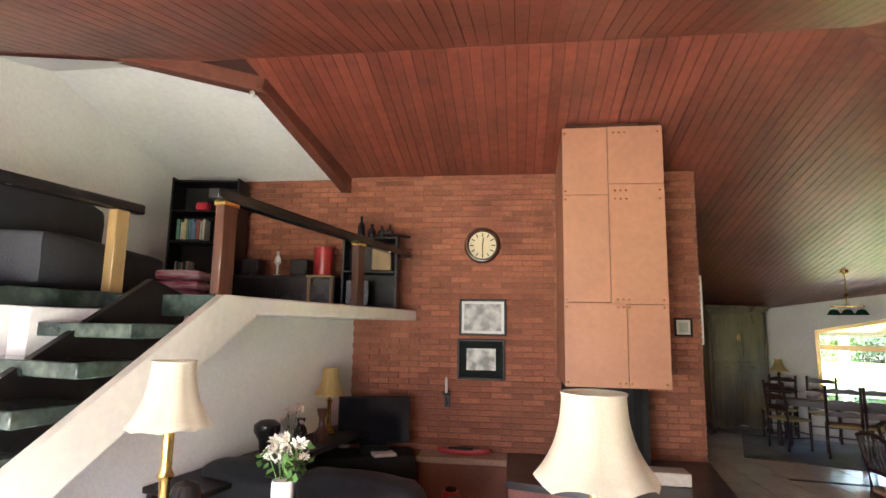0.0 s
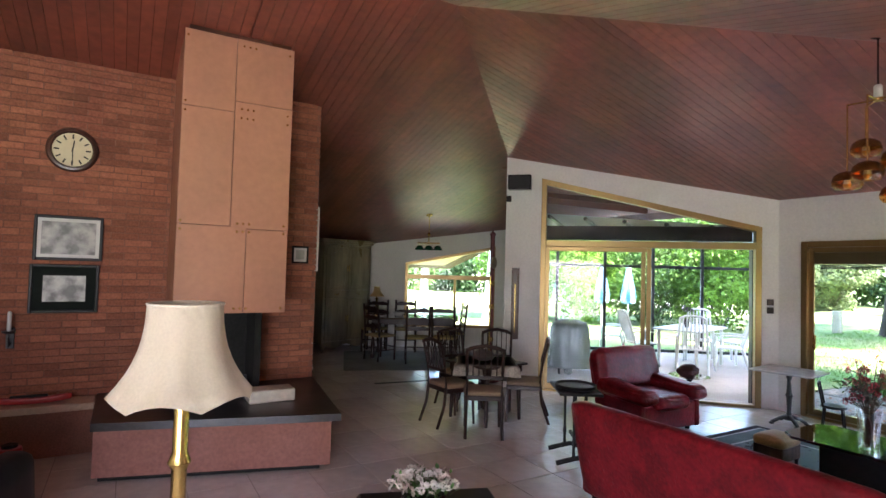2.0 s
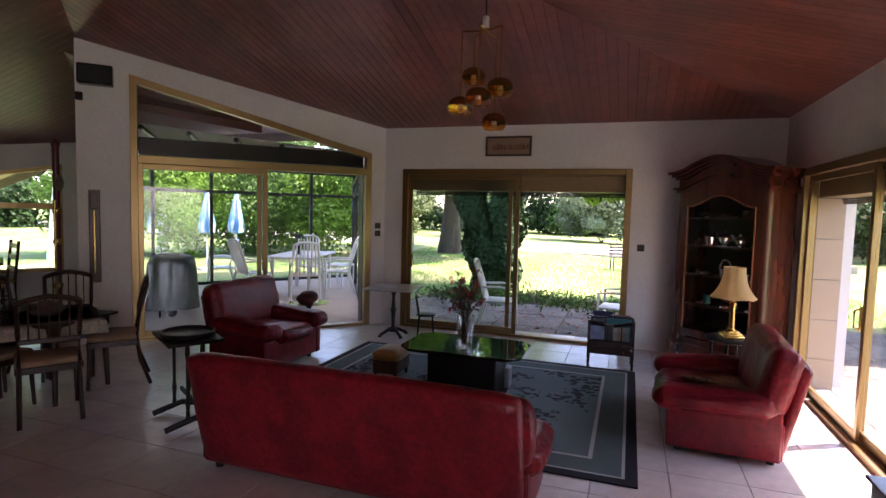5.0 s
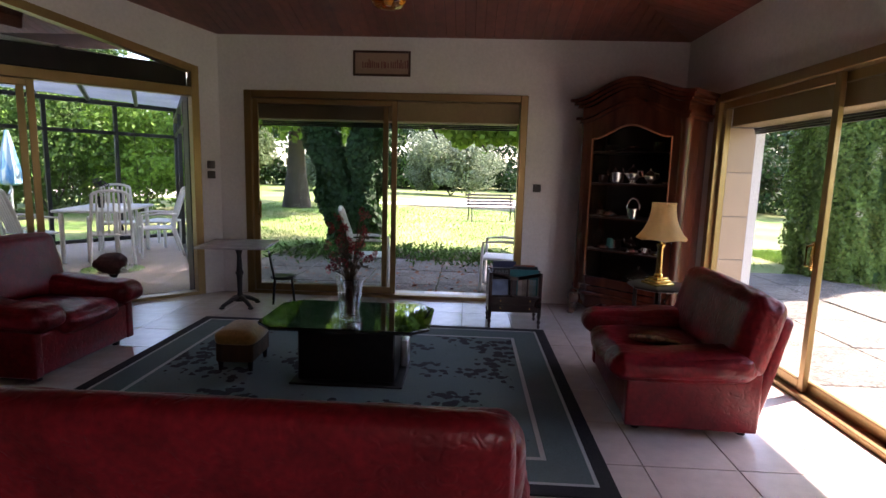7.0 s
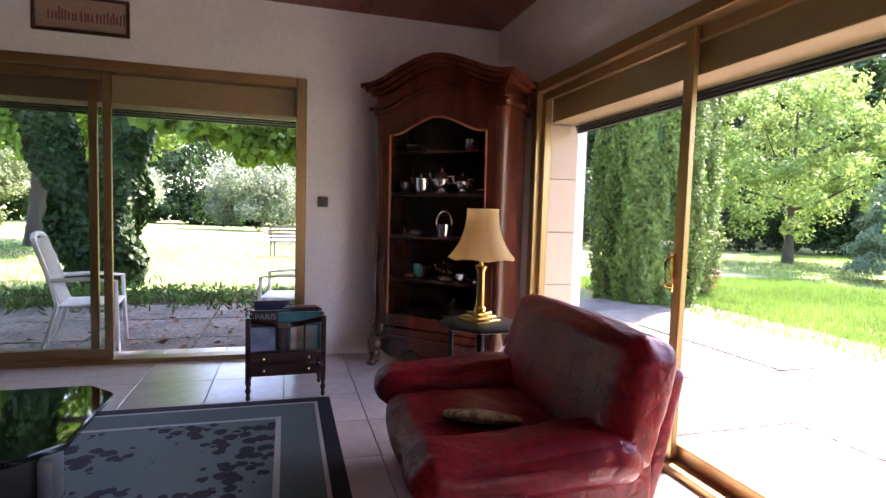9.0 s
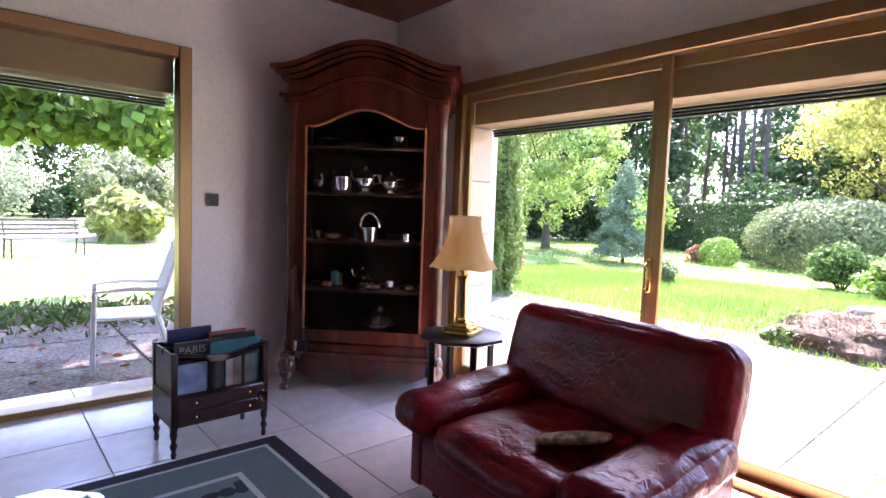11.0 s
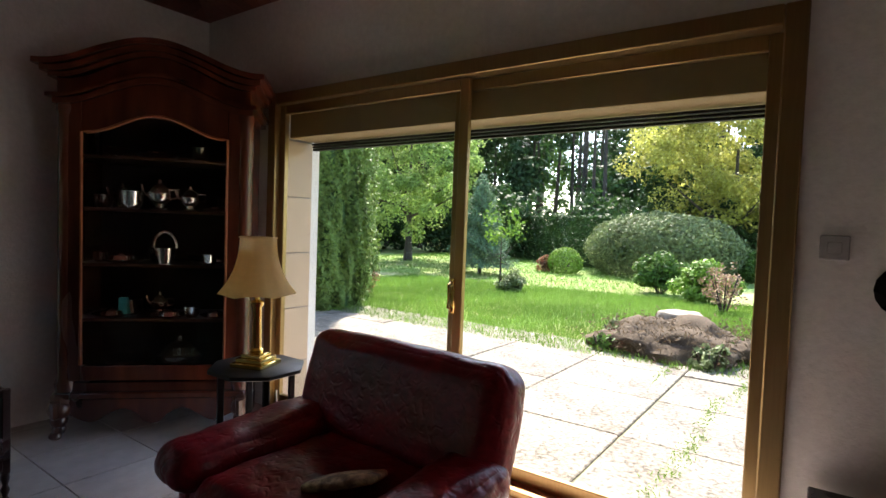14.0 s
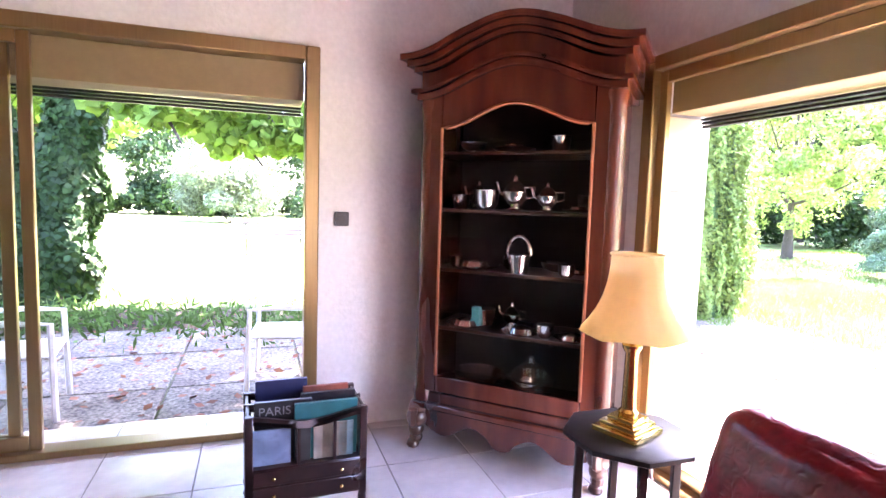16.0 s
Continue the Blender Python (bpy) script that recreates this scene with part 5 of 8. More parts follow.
# plinth with a scalloped apron and carved feet
bm = bmesh.new()
n = 40
top_l, bot_l = [], []
for i in range(n + 1):
    x = -hw + 2 * hw * i / n
    t = abs(x) / hw
    bot_l.append((x, 0.115 - 0.035 * math.cos(3 * math.pi * t) - 0.02 * (t < 0.1) - 0.03 * t ** 4))
prism(bm, bot_l + [(hw, H0 - 0.02), (-hw, H0 - 0.02)], 0.03, Matrix.Translation((0, -0.02, 0)))
box(bm, -hw, -D, 0.11, -hw + 0.03, -0.02, H0 - 0.02)
box(bm, hw - 0.03, -D, 0.11, hw, -0.02, H0 - 0.02)
box(bm, -hw - 0.02, -D, H0 - 0.03, hw + 0.02, 0.035, H0 + 0.01, 0.008)
part("apron", bm, MAHOGANY, vit, "scalloped apron")
for sx in (-1, 1):
    bm = bmesh.new()
    for k, (r, y, z) in enumerate(((0.058, 0.0, 0.20), (0.060, 0.02, 0.15), (0.045, 0.025, 0.09), (0.035, 0.02, 0.04))):
        bmesh.ops.create_uvsphere(bm, u_segments=12, v_segments=8, radius=r, matrix=Matrix.Translation((sx * (hw - 0.0), y - 0.01, z)))
    sweep(bm, [(sx * hw, 0.06, 0.21), (sx * hw, 0.05, 0.12), (sx * hw, 0.03, 0.06), (sx * hw, 0.05, 0.012)], 0.026, 8)
    lathe(bm, [(0.028, 0), (0.036, 0.012), (0.03, 0.03), (0.0, 0.045)], 12, Matrix.Translation((sx * hw, 0.05, 0)))
    part("foot", bm, DARK_WOOD, vit, "carved scroll foot")
    part("back_foot", new_box(sx * (hw - 0.03) - 0.03, -D, 0.0, sx * (hw - 0.03) + 0.03, -D + 0.06, 0.12), DARK_WOOD, vit)
SILVER = mat("polished_silver", (0.90, 0.88, 0.84), 0.16, metal=1.0, vary=0.06, bump=0.02)
vm = vit.matrix_basis.copy()


def in_vitrine(x, y, z):
    return vm @ Matrix.Translation((x, y, z))


def silver(kind, x, y, shelf, s=1.0, material=SILVER):
    bm = bmesh.new()
    z = SHZ[shelf]
    if kind == "teapot":
        lathe(bm, [(0.03, 0), (0.035, 0.008), (0.02, 0.018), (0.05, 0.05), (0.055, 0.08), (0.03, 0.115), (0.012, 0.125), (0.008, 0.145), (0, 0.15)], 16)
        sweep(bm, [(0.045, 0, 0.06), (0.075, 0, 0.08), (0.085, 0, 0.12)], 0.007, 6)
        sweep(bm, [(-0.045, 0, 0.05), (-0.085, 0, 0.06), (-0.085, 0, 0.10), (-0.04, 0, 0.10)], 0.005, 6)
    elif kind == "cup":
        lathe(bm, [(0.03, 0), (0.032, 0.006), (0.045, 0.02), (0.05, 0.07), (0.055, 0.075), (0.045, 0.07)], 16)
    elif kind == "bowl":
        lathe(bm, [(0.03, 0), (0.03, 0.01), (0.07, 0.03), (0.085, 0.06), (0.08, 0.06), (0.06, 0.035)], 18)
    elif kind == "dish":
        lathe(bm, [(0.05, 0), (0.09, 0.012), (0.10, 0.02), (0.09, 0.018), (0.05, 0.01)], 20)
        lathe(bm, [(0.06, 0.012), (0.05, 0.035), (0.0, 0.05)], 16)
    elif kind == "basket":
        lathe(bm, [(0.035, 0), (0.045, 0.06), (0.05, 0.075), (0.04, 0.07)], 16)
        sweep(bm, [(0.05 * math.cos(a), 0, 0.075 + 0.075 * math.sin(a)) for a in [math.pi * i / 12 for i in range(13)]], 0.007, 6)
    elif kind == "tureen":
        lathe(bm, [(0.06, 0), (0.07, 0.01), (0.05, 0.03), (0.11, 0.07), (0.12, 0.11), (0.10, 0.12), (0.06, 0.16), (0.02, 0.175), (0.015, 0.2), (0, 0.205)], 20)
    names = {"teapot": "silver_teapot", "cup": "silver_cup", "bowl": "glass_bowl" if material is not SILVER else "silver_bowl", "dish": "silver_dish", "basket": "silver_basket", "tureen": "glass_tureen"}
    labels = {"teapot": "polished silver teapot on a cabinet shelf", "cup": "small polished silver cup on a shelf", "bowl": "footed bowl on a cabinet shelf", "dish": "low covered silver dish on a shelf", "basket": "silver basket with an arched handle", "tureen": "large glass tureen at the cabinet bottom"}
    solid(names[kind], bm, material, labels[kind], kind, group="cabinet silver", m=in_vitrine(x, y + 0.04, z + 0.001) @ Matrix.Diagonal((s * 1.15, s * 1.15, s * 1.15, 1)))


for args in (("teapot", 0.02, -0.16, 3, 1.05), ("teapot", -0.15, -0.16, 3, 0.85), ("cup", 0.17, -0.14, 3, 1.2), ("cup", 0.33, -0.17, 3, 0.9), ("dish", -0.30, -0.18, 3, 0.7),
             ("basket", -0.02, -0.14, 2, 1.1), ("dish", 0.22, -0.15, 2, 1.1), ("cup", -0.27, -0.13, 2, 0.75), ("cup", 0.36, -0.2, 2, 0.7), ("dish", -0.3, -0.28, 2, 0.6),
             ("dish", -0.05, -0.14, 1, 0.9), ("cup", -0.17, -0.15, 1, 0.8), ("dish", 0.27, -0.16, 1, 0.95), ("cup", 0.20, -0.25, 1, 1.1),
             ("cup", -0.33, -0.28, 3, 1.0), ("teapot", 0.27, -0.28, 3, 0.9), ("cup", 0.06, -0.27, 2, 0.9), ("bowl", -0.18, -0.27, 2, 0.8), ("dish", -0.31, -0.15, 1, 0.8), ("teapot", 0.05, -0.28, 1, 0.8), ("dish", 0.05, -0.2, 4, 1.0), ("cup", -0.2, -0.18, 4, 0.9), ("bowl", 0.28, -0.2, 4, 0.8)):
    silver(*args)
silver("tureen", -0.1, -0.18, 0, 1.0, CRYSTAL)
silver("bowl", 0.2, -0.18, 0, 1.5, CRYSTAL)
solid("blue_box", new_box(-0.022, -0.02, 0, 0.022, 0.02, 0.11, 0.003), mat("turquoise_card", (0.06, 0.35, 0.38), 0.6), "small turquoise box on the cabinet shelf", "box", m=in_vitrine(0.22, -0.14, SHZ[1] + 0.001))

# side table and its lamp
sd = thing("side_table", 6.25, -0.05, 0, 22.5, "black octagonal side table with slim legs", "side table")
bm = bmesh.new()
lathe(bm, [(0.215, 0.545), (0.225, 0.55), (0.225, 0.565), (0.218, 0.569)], 8)
part("tabletop", bm, BLACK_WOOD, sd)
for k in range(4):
    a = math.pi / 4 + k * math.pi / 2
    part("leg", new_box(-0.014, -0.014, 0, 0.014, 0.014, 0.546, 0.003, pose(0.165 * math.cos(a), 0.165 * math.sin(a), 0, 0, 0, 45)), BLACK_WOOD, sd)
part("stretcher", new_box(-0.16, -0.01, 0.14, 0.16, 0.01, 0.16, 0.003), BLACK_WOOD, sd)
shade_lamp("table_lamp", 6.25, -0.04, 0.5695, 20, 0.345, 0.085, 0.182, 0.265, YELLOW_SHADE, "brass column table lamp with a yellow bell shade", 0.012, True, 6)
bm = bmesh.new()
sweep(bm, [(6.30, -0.20, 0.40), (6.31, -0.22, 0.2), (6.29, -0.25, 0.05), (6.33, -0.35, 0.006), (6.42, -0.5, 0.006), (6.46, -0.72, 0.05)], 0.004, 5)
solid("lamp_cable", bm, PAPER, "thin pale lamp cable hanging to the floor", "cable")

# magazine rack
RACKW = mat("near_black_rosewood", (0.030, 0.012, 0.010), 0.3, vary=0.3, scale=6, coat=0.2)
mg = thing("magazine_rack", 7.02, 0.97, 0, 92, "dark wooden canterbury rack with drawers and magazines", "magazine rack")
rw, rd = 0.235, 0.15
bm = bmesh.new()
box(bm, -rw, -rd, 0.145, rw, rd, 0.29, 0.004)
part("body", bm, RACKW, mg)
for x in (-rw + 0.015, rw - 0.015):
    for y in (-rd + 0.015, rd - 0.015):
        bm = bmesh.new()
        box(bm, x - 0.015, y - 0.015, 0.13, x + 0.015, y + 0.015, 0.50, 0.003)
        lathe(bm, [(0.010, 0), (0.014, 0.02), (0.009, 0.03), (0.018, 0.06), (0.010, 0.08), (0.018, 0.11), (0.014, 0.14)], 12, Matrix.Translation((x, y, 0)))
        part("leg", bm, RACKW, mg, "turned leg")
for y in (-rd + 0.01, 0.0, rd - 0.01):
    bm = bmesh.new()
    for i in range(12):
        x0, x1 = -rw + 2 * rw * i / 12, -rw + 2 * rw * (i + 1) / 12
        dip = lambda x: 0.50 - 0.035 * math.cos(math.pi * x / (2 * rw)) ** 2
        prism(bm, [(x0, dip(x0) - 0.03), (x1, dip(x1) - 0.03), (x1, dip(x1)), (x0, dip(x0))], 0.016, Matrix.Translation((0, y - 0.008, 0)))
    bmesh.ops.remove_doubles(bm, verts=bm.verts, dist=1e-5)
    part("rail", bm, RACKW, mg, "dipped top rail")
    for k in range(6):
        x = -rw + 0.06 + k * (2 * rw - 0.12) / 5
        if abs(y) > 0.01 and k in (1, 3):
            part("spindle", new_box(x - 0.006, y - 0.005, 0.29, x + 0.006, y + 0.005, 0.455), RACKW, mg)
for sx in (-1, 1):
    part("side_panel", new_box(sx * (rw - 0.012) - 0.007, -rd + 0.03, 0.29, sx * (rw - 0.012) + 0.007, rd - 0.03, 0.495, 0.003), RACKW, mg)
for z in (0.155, 0.225):
    dr = part("drawer", new_box(-rw + 0.03, rd, z, rw - 0.03, rd + 0.006, z + 0.06, 0.002), RACKW, mg)
    for x in (-0.13, 0.13):
        bm = bmesh.new()
        lathe(bm, [(0.003, 0), (0.003, 0.008), (0.007, 0.012), (0.0, 0.018)], 10, pose(x, rd + 0.006, z + 0.03, -90, 0, 0))
        part("knob", bm, BRASS, dr, "small brass knob")
mm = mg.matrix_basis.copy()
rnd = random.Random(3)
for x0, x1, y, z1, c, lab in ((-0.20, 0.02, 0.045, 0.545, (0.02, 0.02, 0.025), "black picture book standing in the rack"), (-0.02, 0.20, 0.075, 0.535, (0.025, 0.025, 0.028), "black book lettered PARIS in the rack"), (-0.20, 0.05, 0.10, 0.525, (0.02, 0.16, 0.17), "teal book in the rack"),
                              (-0.19, 0.0, -0.05, 0.54, (0.35, 0.10, 0.06), "red covered book in the rack"), (-0.02, 0.19, -0.08, 0.57, (0.03, 0.035, 0.09), "dark blue book in the rack")):
    ob = solid("magazine", new_box(x0, -0.009, 0.0, x1, 0.009, z1 - 0.292, 0.002), mat("book_jacket", c, 0.35, bump=0.02), lab, "book", group="books in the rack", m=mm @ pose(0, y, 0.2925, -3, 0, 0))
    if "PARIS" in lab:
        cur = bpy.data.curves.new("lettering", "FONT")
        cur.body, cur.size, cur.extrude = "PARIS", 0.05, 0.0006
        tmp = new("lettering_curve", cur)
        me = bpy.data.meshes.new_from_object(tmp.evaluated_get(bpy.context.evaluated_depsgraph_get()))
        bpy.data.objects.remove(tmp)
        tx = new("lettering", me)
        me.materials.append(mat("grey_print", (0.30, 0.32, 0.33), 0.5, bump=0))
        tx.parent = ob
        tx.matrix_basis = pose(0.185, 0.0105, z1 - 0.292 - 0.055, 90, 0, 180)
for x, w_, c in ((0.155, 0.075, (0.22, 0.30, 0.45)), (-0.06, 0.03, (0.45, 0.40, 0.34)), (-0.12, 0.05, (0.30, 0.26, 0.2)), (-0.17, 0.03, (0.20, 0.33, 0.36)), (0.02, 0.03, (0.05, 0.05, 0.05))):
    solid("magazine", new_box(-w_, -0.004, 0, w_, 0.004, 0.145, 0.001), mat("magazine_cover", c, 0.35, vary=0.25, scale=6, colour2=tuple(k * 0.5 for k in c), mix_scale=12, bump=0), "glossy magazine standing in the rack", "magazine", group="magazines in the rack", m=mm @ pose(x * 0.9, 0.118, 0.2925, -2, 0, 0))

# sampler over the garden door
sam = pose(EX - 0.001, 2.335, 2.435, 0, 2.5, -90)
SAMPLER = mat("brown_linen_sampler", (0.36, 0.24, 0.17), 0.8, vary=0.12, scale=30, bump=0.1)
ob = picture("picture", -0.295, 0.295, -0.125, 0.125, pose(EX - 0.001, 2.335, 2.437, 0, 0, -90), DARK_WOOD, SAMPLER, SAMPLER, "framed brown embroidered sampler above the garden door", 0.022, 0.02)
bm = bmesh.new()
rnd = random.Random(8)
x = -0.2
for wl in (0.17, 0.07, 0.18):
    u = x
    while u < x + wl:
        hh = rnd.uniform(0.05, 0.085)
        box(bm, u, -0.0135, -0.045, u + 0.011, -0.0122, -0.045 + hh)
        u += rnd.uniform(0.016, 0.024)
    x += wl + 0.025
part("stitching", bm, mat("red_thread", (0.20, 0.06, 0.05), 0.9, bump=0), ob, "faded red stitched bars")


def switch(x, y, z, rz, label, material, n=1, size=0.08):
    ob = thing("light_switch", x, y, z, rz, label, "switch")
    for k in range(n):
        part("plate", new_box(-size / 2, -0.012, -size / 2 - k * 0.105, size / 2, 0.0, size / 2 - k * 0.105, 0.004), material, ob)
        part("rocker", new_box(-size / 4, -0.016, -size / 4 - k * 0.105, size / 4, -0.012, size / 4 - k * 0.105, 0.003), material, ob)


SWITCH_BROWN = mat("brown_plastic", (0.035, 0.022, 0.018), 0.35, bump=0)
switch(EX - 0.001, 0.70, 1.22, -90, "dark brown light switch on the white wall", SWITCH_BROWN)
q = diag(0.10)
switch(q.x - 0.001, q.y - 0.001, 1.37, -45, "two dark brown switches above one another", SWITCH_BROWN, 2)
switch(4.04, SY + 0.001, 1.24, 180, "pale grey square wall switch beside the window", mat("grey_plastic", (0.45, 0.45, 0.45), 0.4), 1, 0.085)
wl = thing("wall_lamp", 3.86, SY + 0.001, 1.12, 180, "black wall lamp with a hanging cable", "lamp")
bm = bmesh.new()
lathe(bm, [(0.05, 0), (0.05, 0.015), (0.02, 0.03), (0.02, 0.10), (0.07, 0.13), (0.08, 0.18)], 16, pose(0, 0, 0, 90, 0, 0))
part("head", bm, RAIL, wl)
bm = bmesh.new()
sweep(bm, [(0, -0.01, -0.03), (0.01, -0.012, -0.3), (0.03, -0.012, -0.7), (0.02, -0.012, -1.08)], 0.004, 5)
part("cable", bm, RAIL, wl)
lc = thing("low_cabinet", 3.60, -0.50, 0, 0, "low black lacquer cabinet below the window end", "cabinet")
part("body", new_box(-0.45, -0.20, 0.02, 0.45, 0.20, 0.39, 0.006), RAIL, lc)
part("top", new_box(-0.47, -0.22, 0.39, 0.47, 0.22, 0.41, 0.004), RAIL, lc)
part("door", new_box(0.452, -0.18, 0.04, 0.46, 0.18, 0.27, 0.002), RAIL, lc)

# chandelier
AMBER = mat("smoked_amber_glass", (0.30, 0.14, 0.035), 0.08, metal=0.75, vary=0.15, bump=0)
CLEAR_AMBER = glass_mat("amber_glass", (0.95, 0.72, 0.35))
chx, chy = 5.08, 1.92
cz = EAVE + SLOPE * (EX - chx)
ch = thing("chandelier", chx, chy, 0, 0, "brass hanging lamp with five amber glass globes", "chandelier")
bm = bmesh.new()
rod(bm, (0, 0, 3.02), (0, 0, cz + 0.012), 0.006)
lathe(bm, [(0.05, cz + 0.012), (0.05, cz - 0.02), (0.01, cz - 0.04)], 14)
part("cord", bm, RAIL, ch)
bm = bmesh.new()
lathe(bm, [(0.022, 2.97), (0.026, 2.98), (0.026, 3.05), (0.018, 3.06)], 12)
part("socket", bm, PAPER, ch, "white plastic cap")
bm = bmesh.new()
GLOBES = [(0.327 * o + 0.945 * d, -0.945 * o + 0.327 * d, 2.955 - drop) for o, d, drop in ((-0.074, 0.15, 0.31), (0.109, -0.13, 0.45), (-0.175, 0.03, 0.56), (-0.052, -0.16, 0.53), (0.096, 0.15, 0.655))]
for gx, gy, gz in GLOBES:
    rod(bm, (0, 0, 2.955), (gx, gy, 2.955), 0.007, 0.007, 6)
lathe(bm, [(0.03, 2.945), (0.03, 2.968), (0.012, 2.975)], 12)
part("cross_bars", bm, BRASS, ch)
for dx, dy, z in GLOBES:
    bm = bmesh.new()
    rod(bm, (dx, dy, z + 0.06), (dx, dy, 2.96), 0.006)
    rp = part("hanging_rod", bm, BRASS, ch)
    bm = bmesh.new()
    lathe(bm, [(0.02, 0.075), (0.055, 0.065), (0.085, 0.04), (0.098, 0.0), (0.094, -0.002), (0.08, 0.035), (0.0, 0.06)], 20, Matrix.Translation((dx, dy, z)))
    part("globe_cap", bm, AMBER, rp, "amber metal-tinted cap")
    bm = bmesh.new()
    lathe(bm, [(0.097, -0.002), (0.095, -0.03), (0.075, -0.055), (0.04, -0.06), (0.036, -0.056), (0.07, -0.05), (0.09, -0.028)], 20, Matrix.Translation((dx, dy, z)))
    part("globe", bm, CLEAR_AMBER, rp, "clear amber glass")
    bm = bmesh.new()
    lathe(bm, [(0.012, 0.06), (0.02, 0.0), (0.028, -0.025), (0.015, -0.05), (0, -0.053)], 12, Matrix.Translation((dx, dy, z)))
    part("bulb", bm, PAPER, rp)

# bistro table, child's chair, tray table, glass table
MARBLE = mat("white_marble", (0.62, 0.62, 0.62), 0.2, vary=0.1, scale=3, colour2=(0.5, 0.5, 0.52), mix_scale=5, bump=0)
bt = thing("bistro_table", 7.28, 3.62, 0, 8, "white marble bistro table on a black iron column", "table")
part("tabletop", new_box(-0.30, -0.32, 0.60, 0.30, 0.32, 0.622, 0.006), MARBLE, bt)
bm = bmesh.new()
lathe(bm, [(0.05, 0.05), (0.03, 0.10), (0.022, 0.14), (0.028, 0.3), (0.04, 0.33), (0.028, 0.36), (0.02, 0.5), (0.04, 0.58), (0.07, 0.60)], 14)
part("column", bm, BLACK_STEEL, bt)
for k in range(4):
    a = math.pi / 4 + k * math.pi / 2
    bm = bmesh.new()
    sweep(bm, [(0, 0, 0.09), (0.08 * math.cos(a), 0.08 * math.sin(a), 0.075), (0.19 * math.cos(a), 0.19 * math.sin(a), 0.02)], lambda t: 0.026 - 0.008 * t, 7)
    lathe(bm, [(0.025, 0.0), (0.03, 0.012), (0.0, 0.03)], 10, Matrix.Translation((0.19 * math.cos(a), 0.19 * math.sin(a), 0)))
    part("foot", bm, BLACK_STEEL, bt)
kc = thing("child_chair", 7.50, 3.26, 0, 200, "small black bentwood child's chair", "chair")
bm = bmesh.new()
lathe(bm, [(0.0, 0.25), (0.12, 0.25), (0.13, 0.262), (0.12, 0.275), (0.0, 0.27)], 18)
part("seat", bm, BLACK_WOOD, kc)
for x in (-0.09, 0.09):
    for y in (-0.09, 0.09):
        bm = rod(bmesh.new(), (x * 1.15, y * 1.15, 0), (x * 0.9, y * 0.9, 0.255), 0.010, 0.013)
        part("leg", bm, BLACK_WOOD, kc)
bm = bmesh.new()
sweep(bm, [(-0.10, -0.09, 0.26), (-0.10, -0.12, 0.42), (-0.085, -0.135, 0.51), (0, -0.14, 0.525), (0.085, -0.135, 0.51), (0.10, -0.12, 0.42), (0.10, -0.09, 0.26)], 0.010, 7)
for x in (-0.04, 0.0, 0.04):
    rod(bm, (x, -0.10, 0.27), (x, -0.138, 0.51), 0.005)
rod(bm, (-0.09, -0.132, 0.47), (0.09, -0.132, 0.47), 0.006)
part("backrest", bm, BLACK_WOOD, kc, "bentwood back with thin spindles")
tt = thing("tray_table", 4.16, 3.87, 0, -32, "dark trestle side table with a round tray", "side table")
part("tabletop", new_box(-0.19, -0.26, 0.615, 0.19, 0.26, 0.64, 0.006), BLACK_WOOD, tt)
for y in (-0.20, 0.20):
    bm = bmesh.new()
    for x in (-0.05, 0.05):
        lathe(bm, [(0.016, 0.08), (0.012, 0.14), (0.018, 0.2), (0.012, 0.24), (0.012, 0.5), (0.018, 0.55), (0.014, 0.616)], 10, Matrix.Translation((x, y, 0)))
    part("trestle", bm, BLACK_WOOD, tt, "turned twin columns")
    bm = bmesh.new()
    sweep(bm, [(-0.20, y, 0.022), (-0.10, y, 0.05), (0.0, y, 0.075), (0.10, y, 0.05), (0.20, y, 0.022)], lambda t: 0.022, 8)
    part("foot", bm, BLACK_WOOD, tt)
part("stretcher", new_box(-0.012, -0.2, 0.17, 0.012, 0.2, 0.20, 0.003), BLACK_WOOD, tt)
tr_ = thing("tray", 4.16, 3.87, 0.6405, 0, "round dark tray with a green glass bottom", "tray")
bm = bmesh.new()
lathe(bm, [(0.17, 0), (0.185, 0.006), (0.19, 0.03), (0.178, 0.034), (0.165, 0.012)], 28)
part("rim", bm, BLACK_WOOD, tr_)
bm = bmesh.new()
lathe(bm, [(0.168, 0.004), (0.168, 0.010)], 28)
part("bottom", bm, mat("green_glass", (0.05, 0.10, 0.06), 0.06, bump=0, coat=0.5), tr_, "green glass bottom")
gt = thing("glass_table", 6.50, 4.36, 0, 0, "small round glass table on a brass stem", "side table")
bm = bmesh.new()
lathe(bm, [(0.23, 0.475), (0.235, 0.48), (0.23, 0.485)], 28)
part("tabletop", bm, CRYSTAL, gt, "clear round glass top")
bm = bmesh.new()
lathe(bm, [(0.12, 0), (0.12, 0.012), (0.02, 0.04), (0.02, 0.40), (0.05, 0.46), (0.05, 0.475)], 16)
part("stem", bm, BLACK_STEEL, gt)
bm = bmesh.new()
cushion(bm, -0.14, -0.10, 0.0, 0.14, 0.10, 0.11, 0.02, 0.05, 8, 8, 0.012)
solid("cushion", bm, mat("brown_velvet", (0.10, 0.035, 0.03), 0.85, vary=0.3, scale=10, bump=0.3), "dark brown cushion on the glass table", "cushion", m=pose(6.47, 4.36, 0.487, 0, 0, 25), smooth=70)

# ---- little dining set ----
CHAIRW = mat("walnut_chair_wood", (0.032, 0.012, 0.008), 0.4, vary=0.25, scale=6, stretch=(1, 1, 0.3), spec=0.4)
SEATF = mat("beige_seat_cloth", (0.26, 0.17, 0.10), 0.9, vary=0.15, scale=25, bump=0.3)


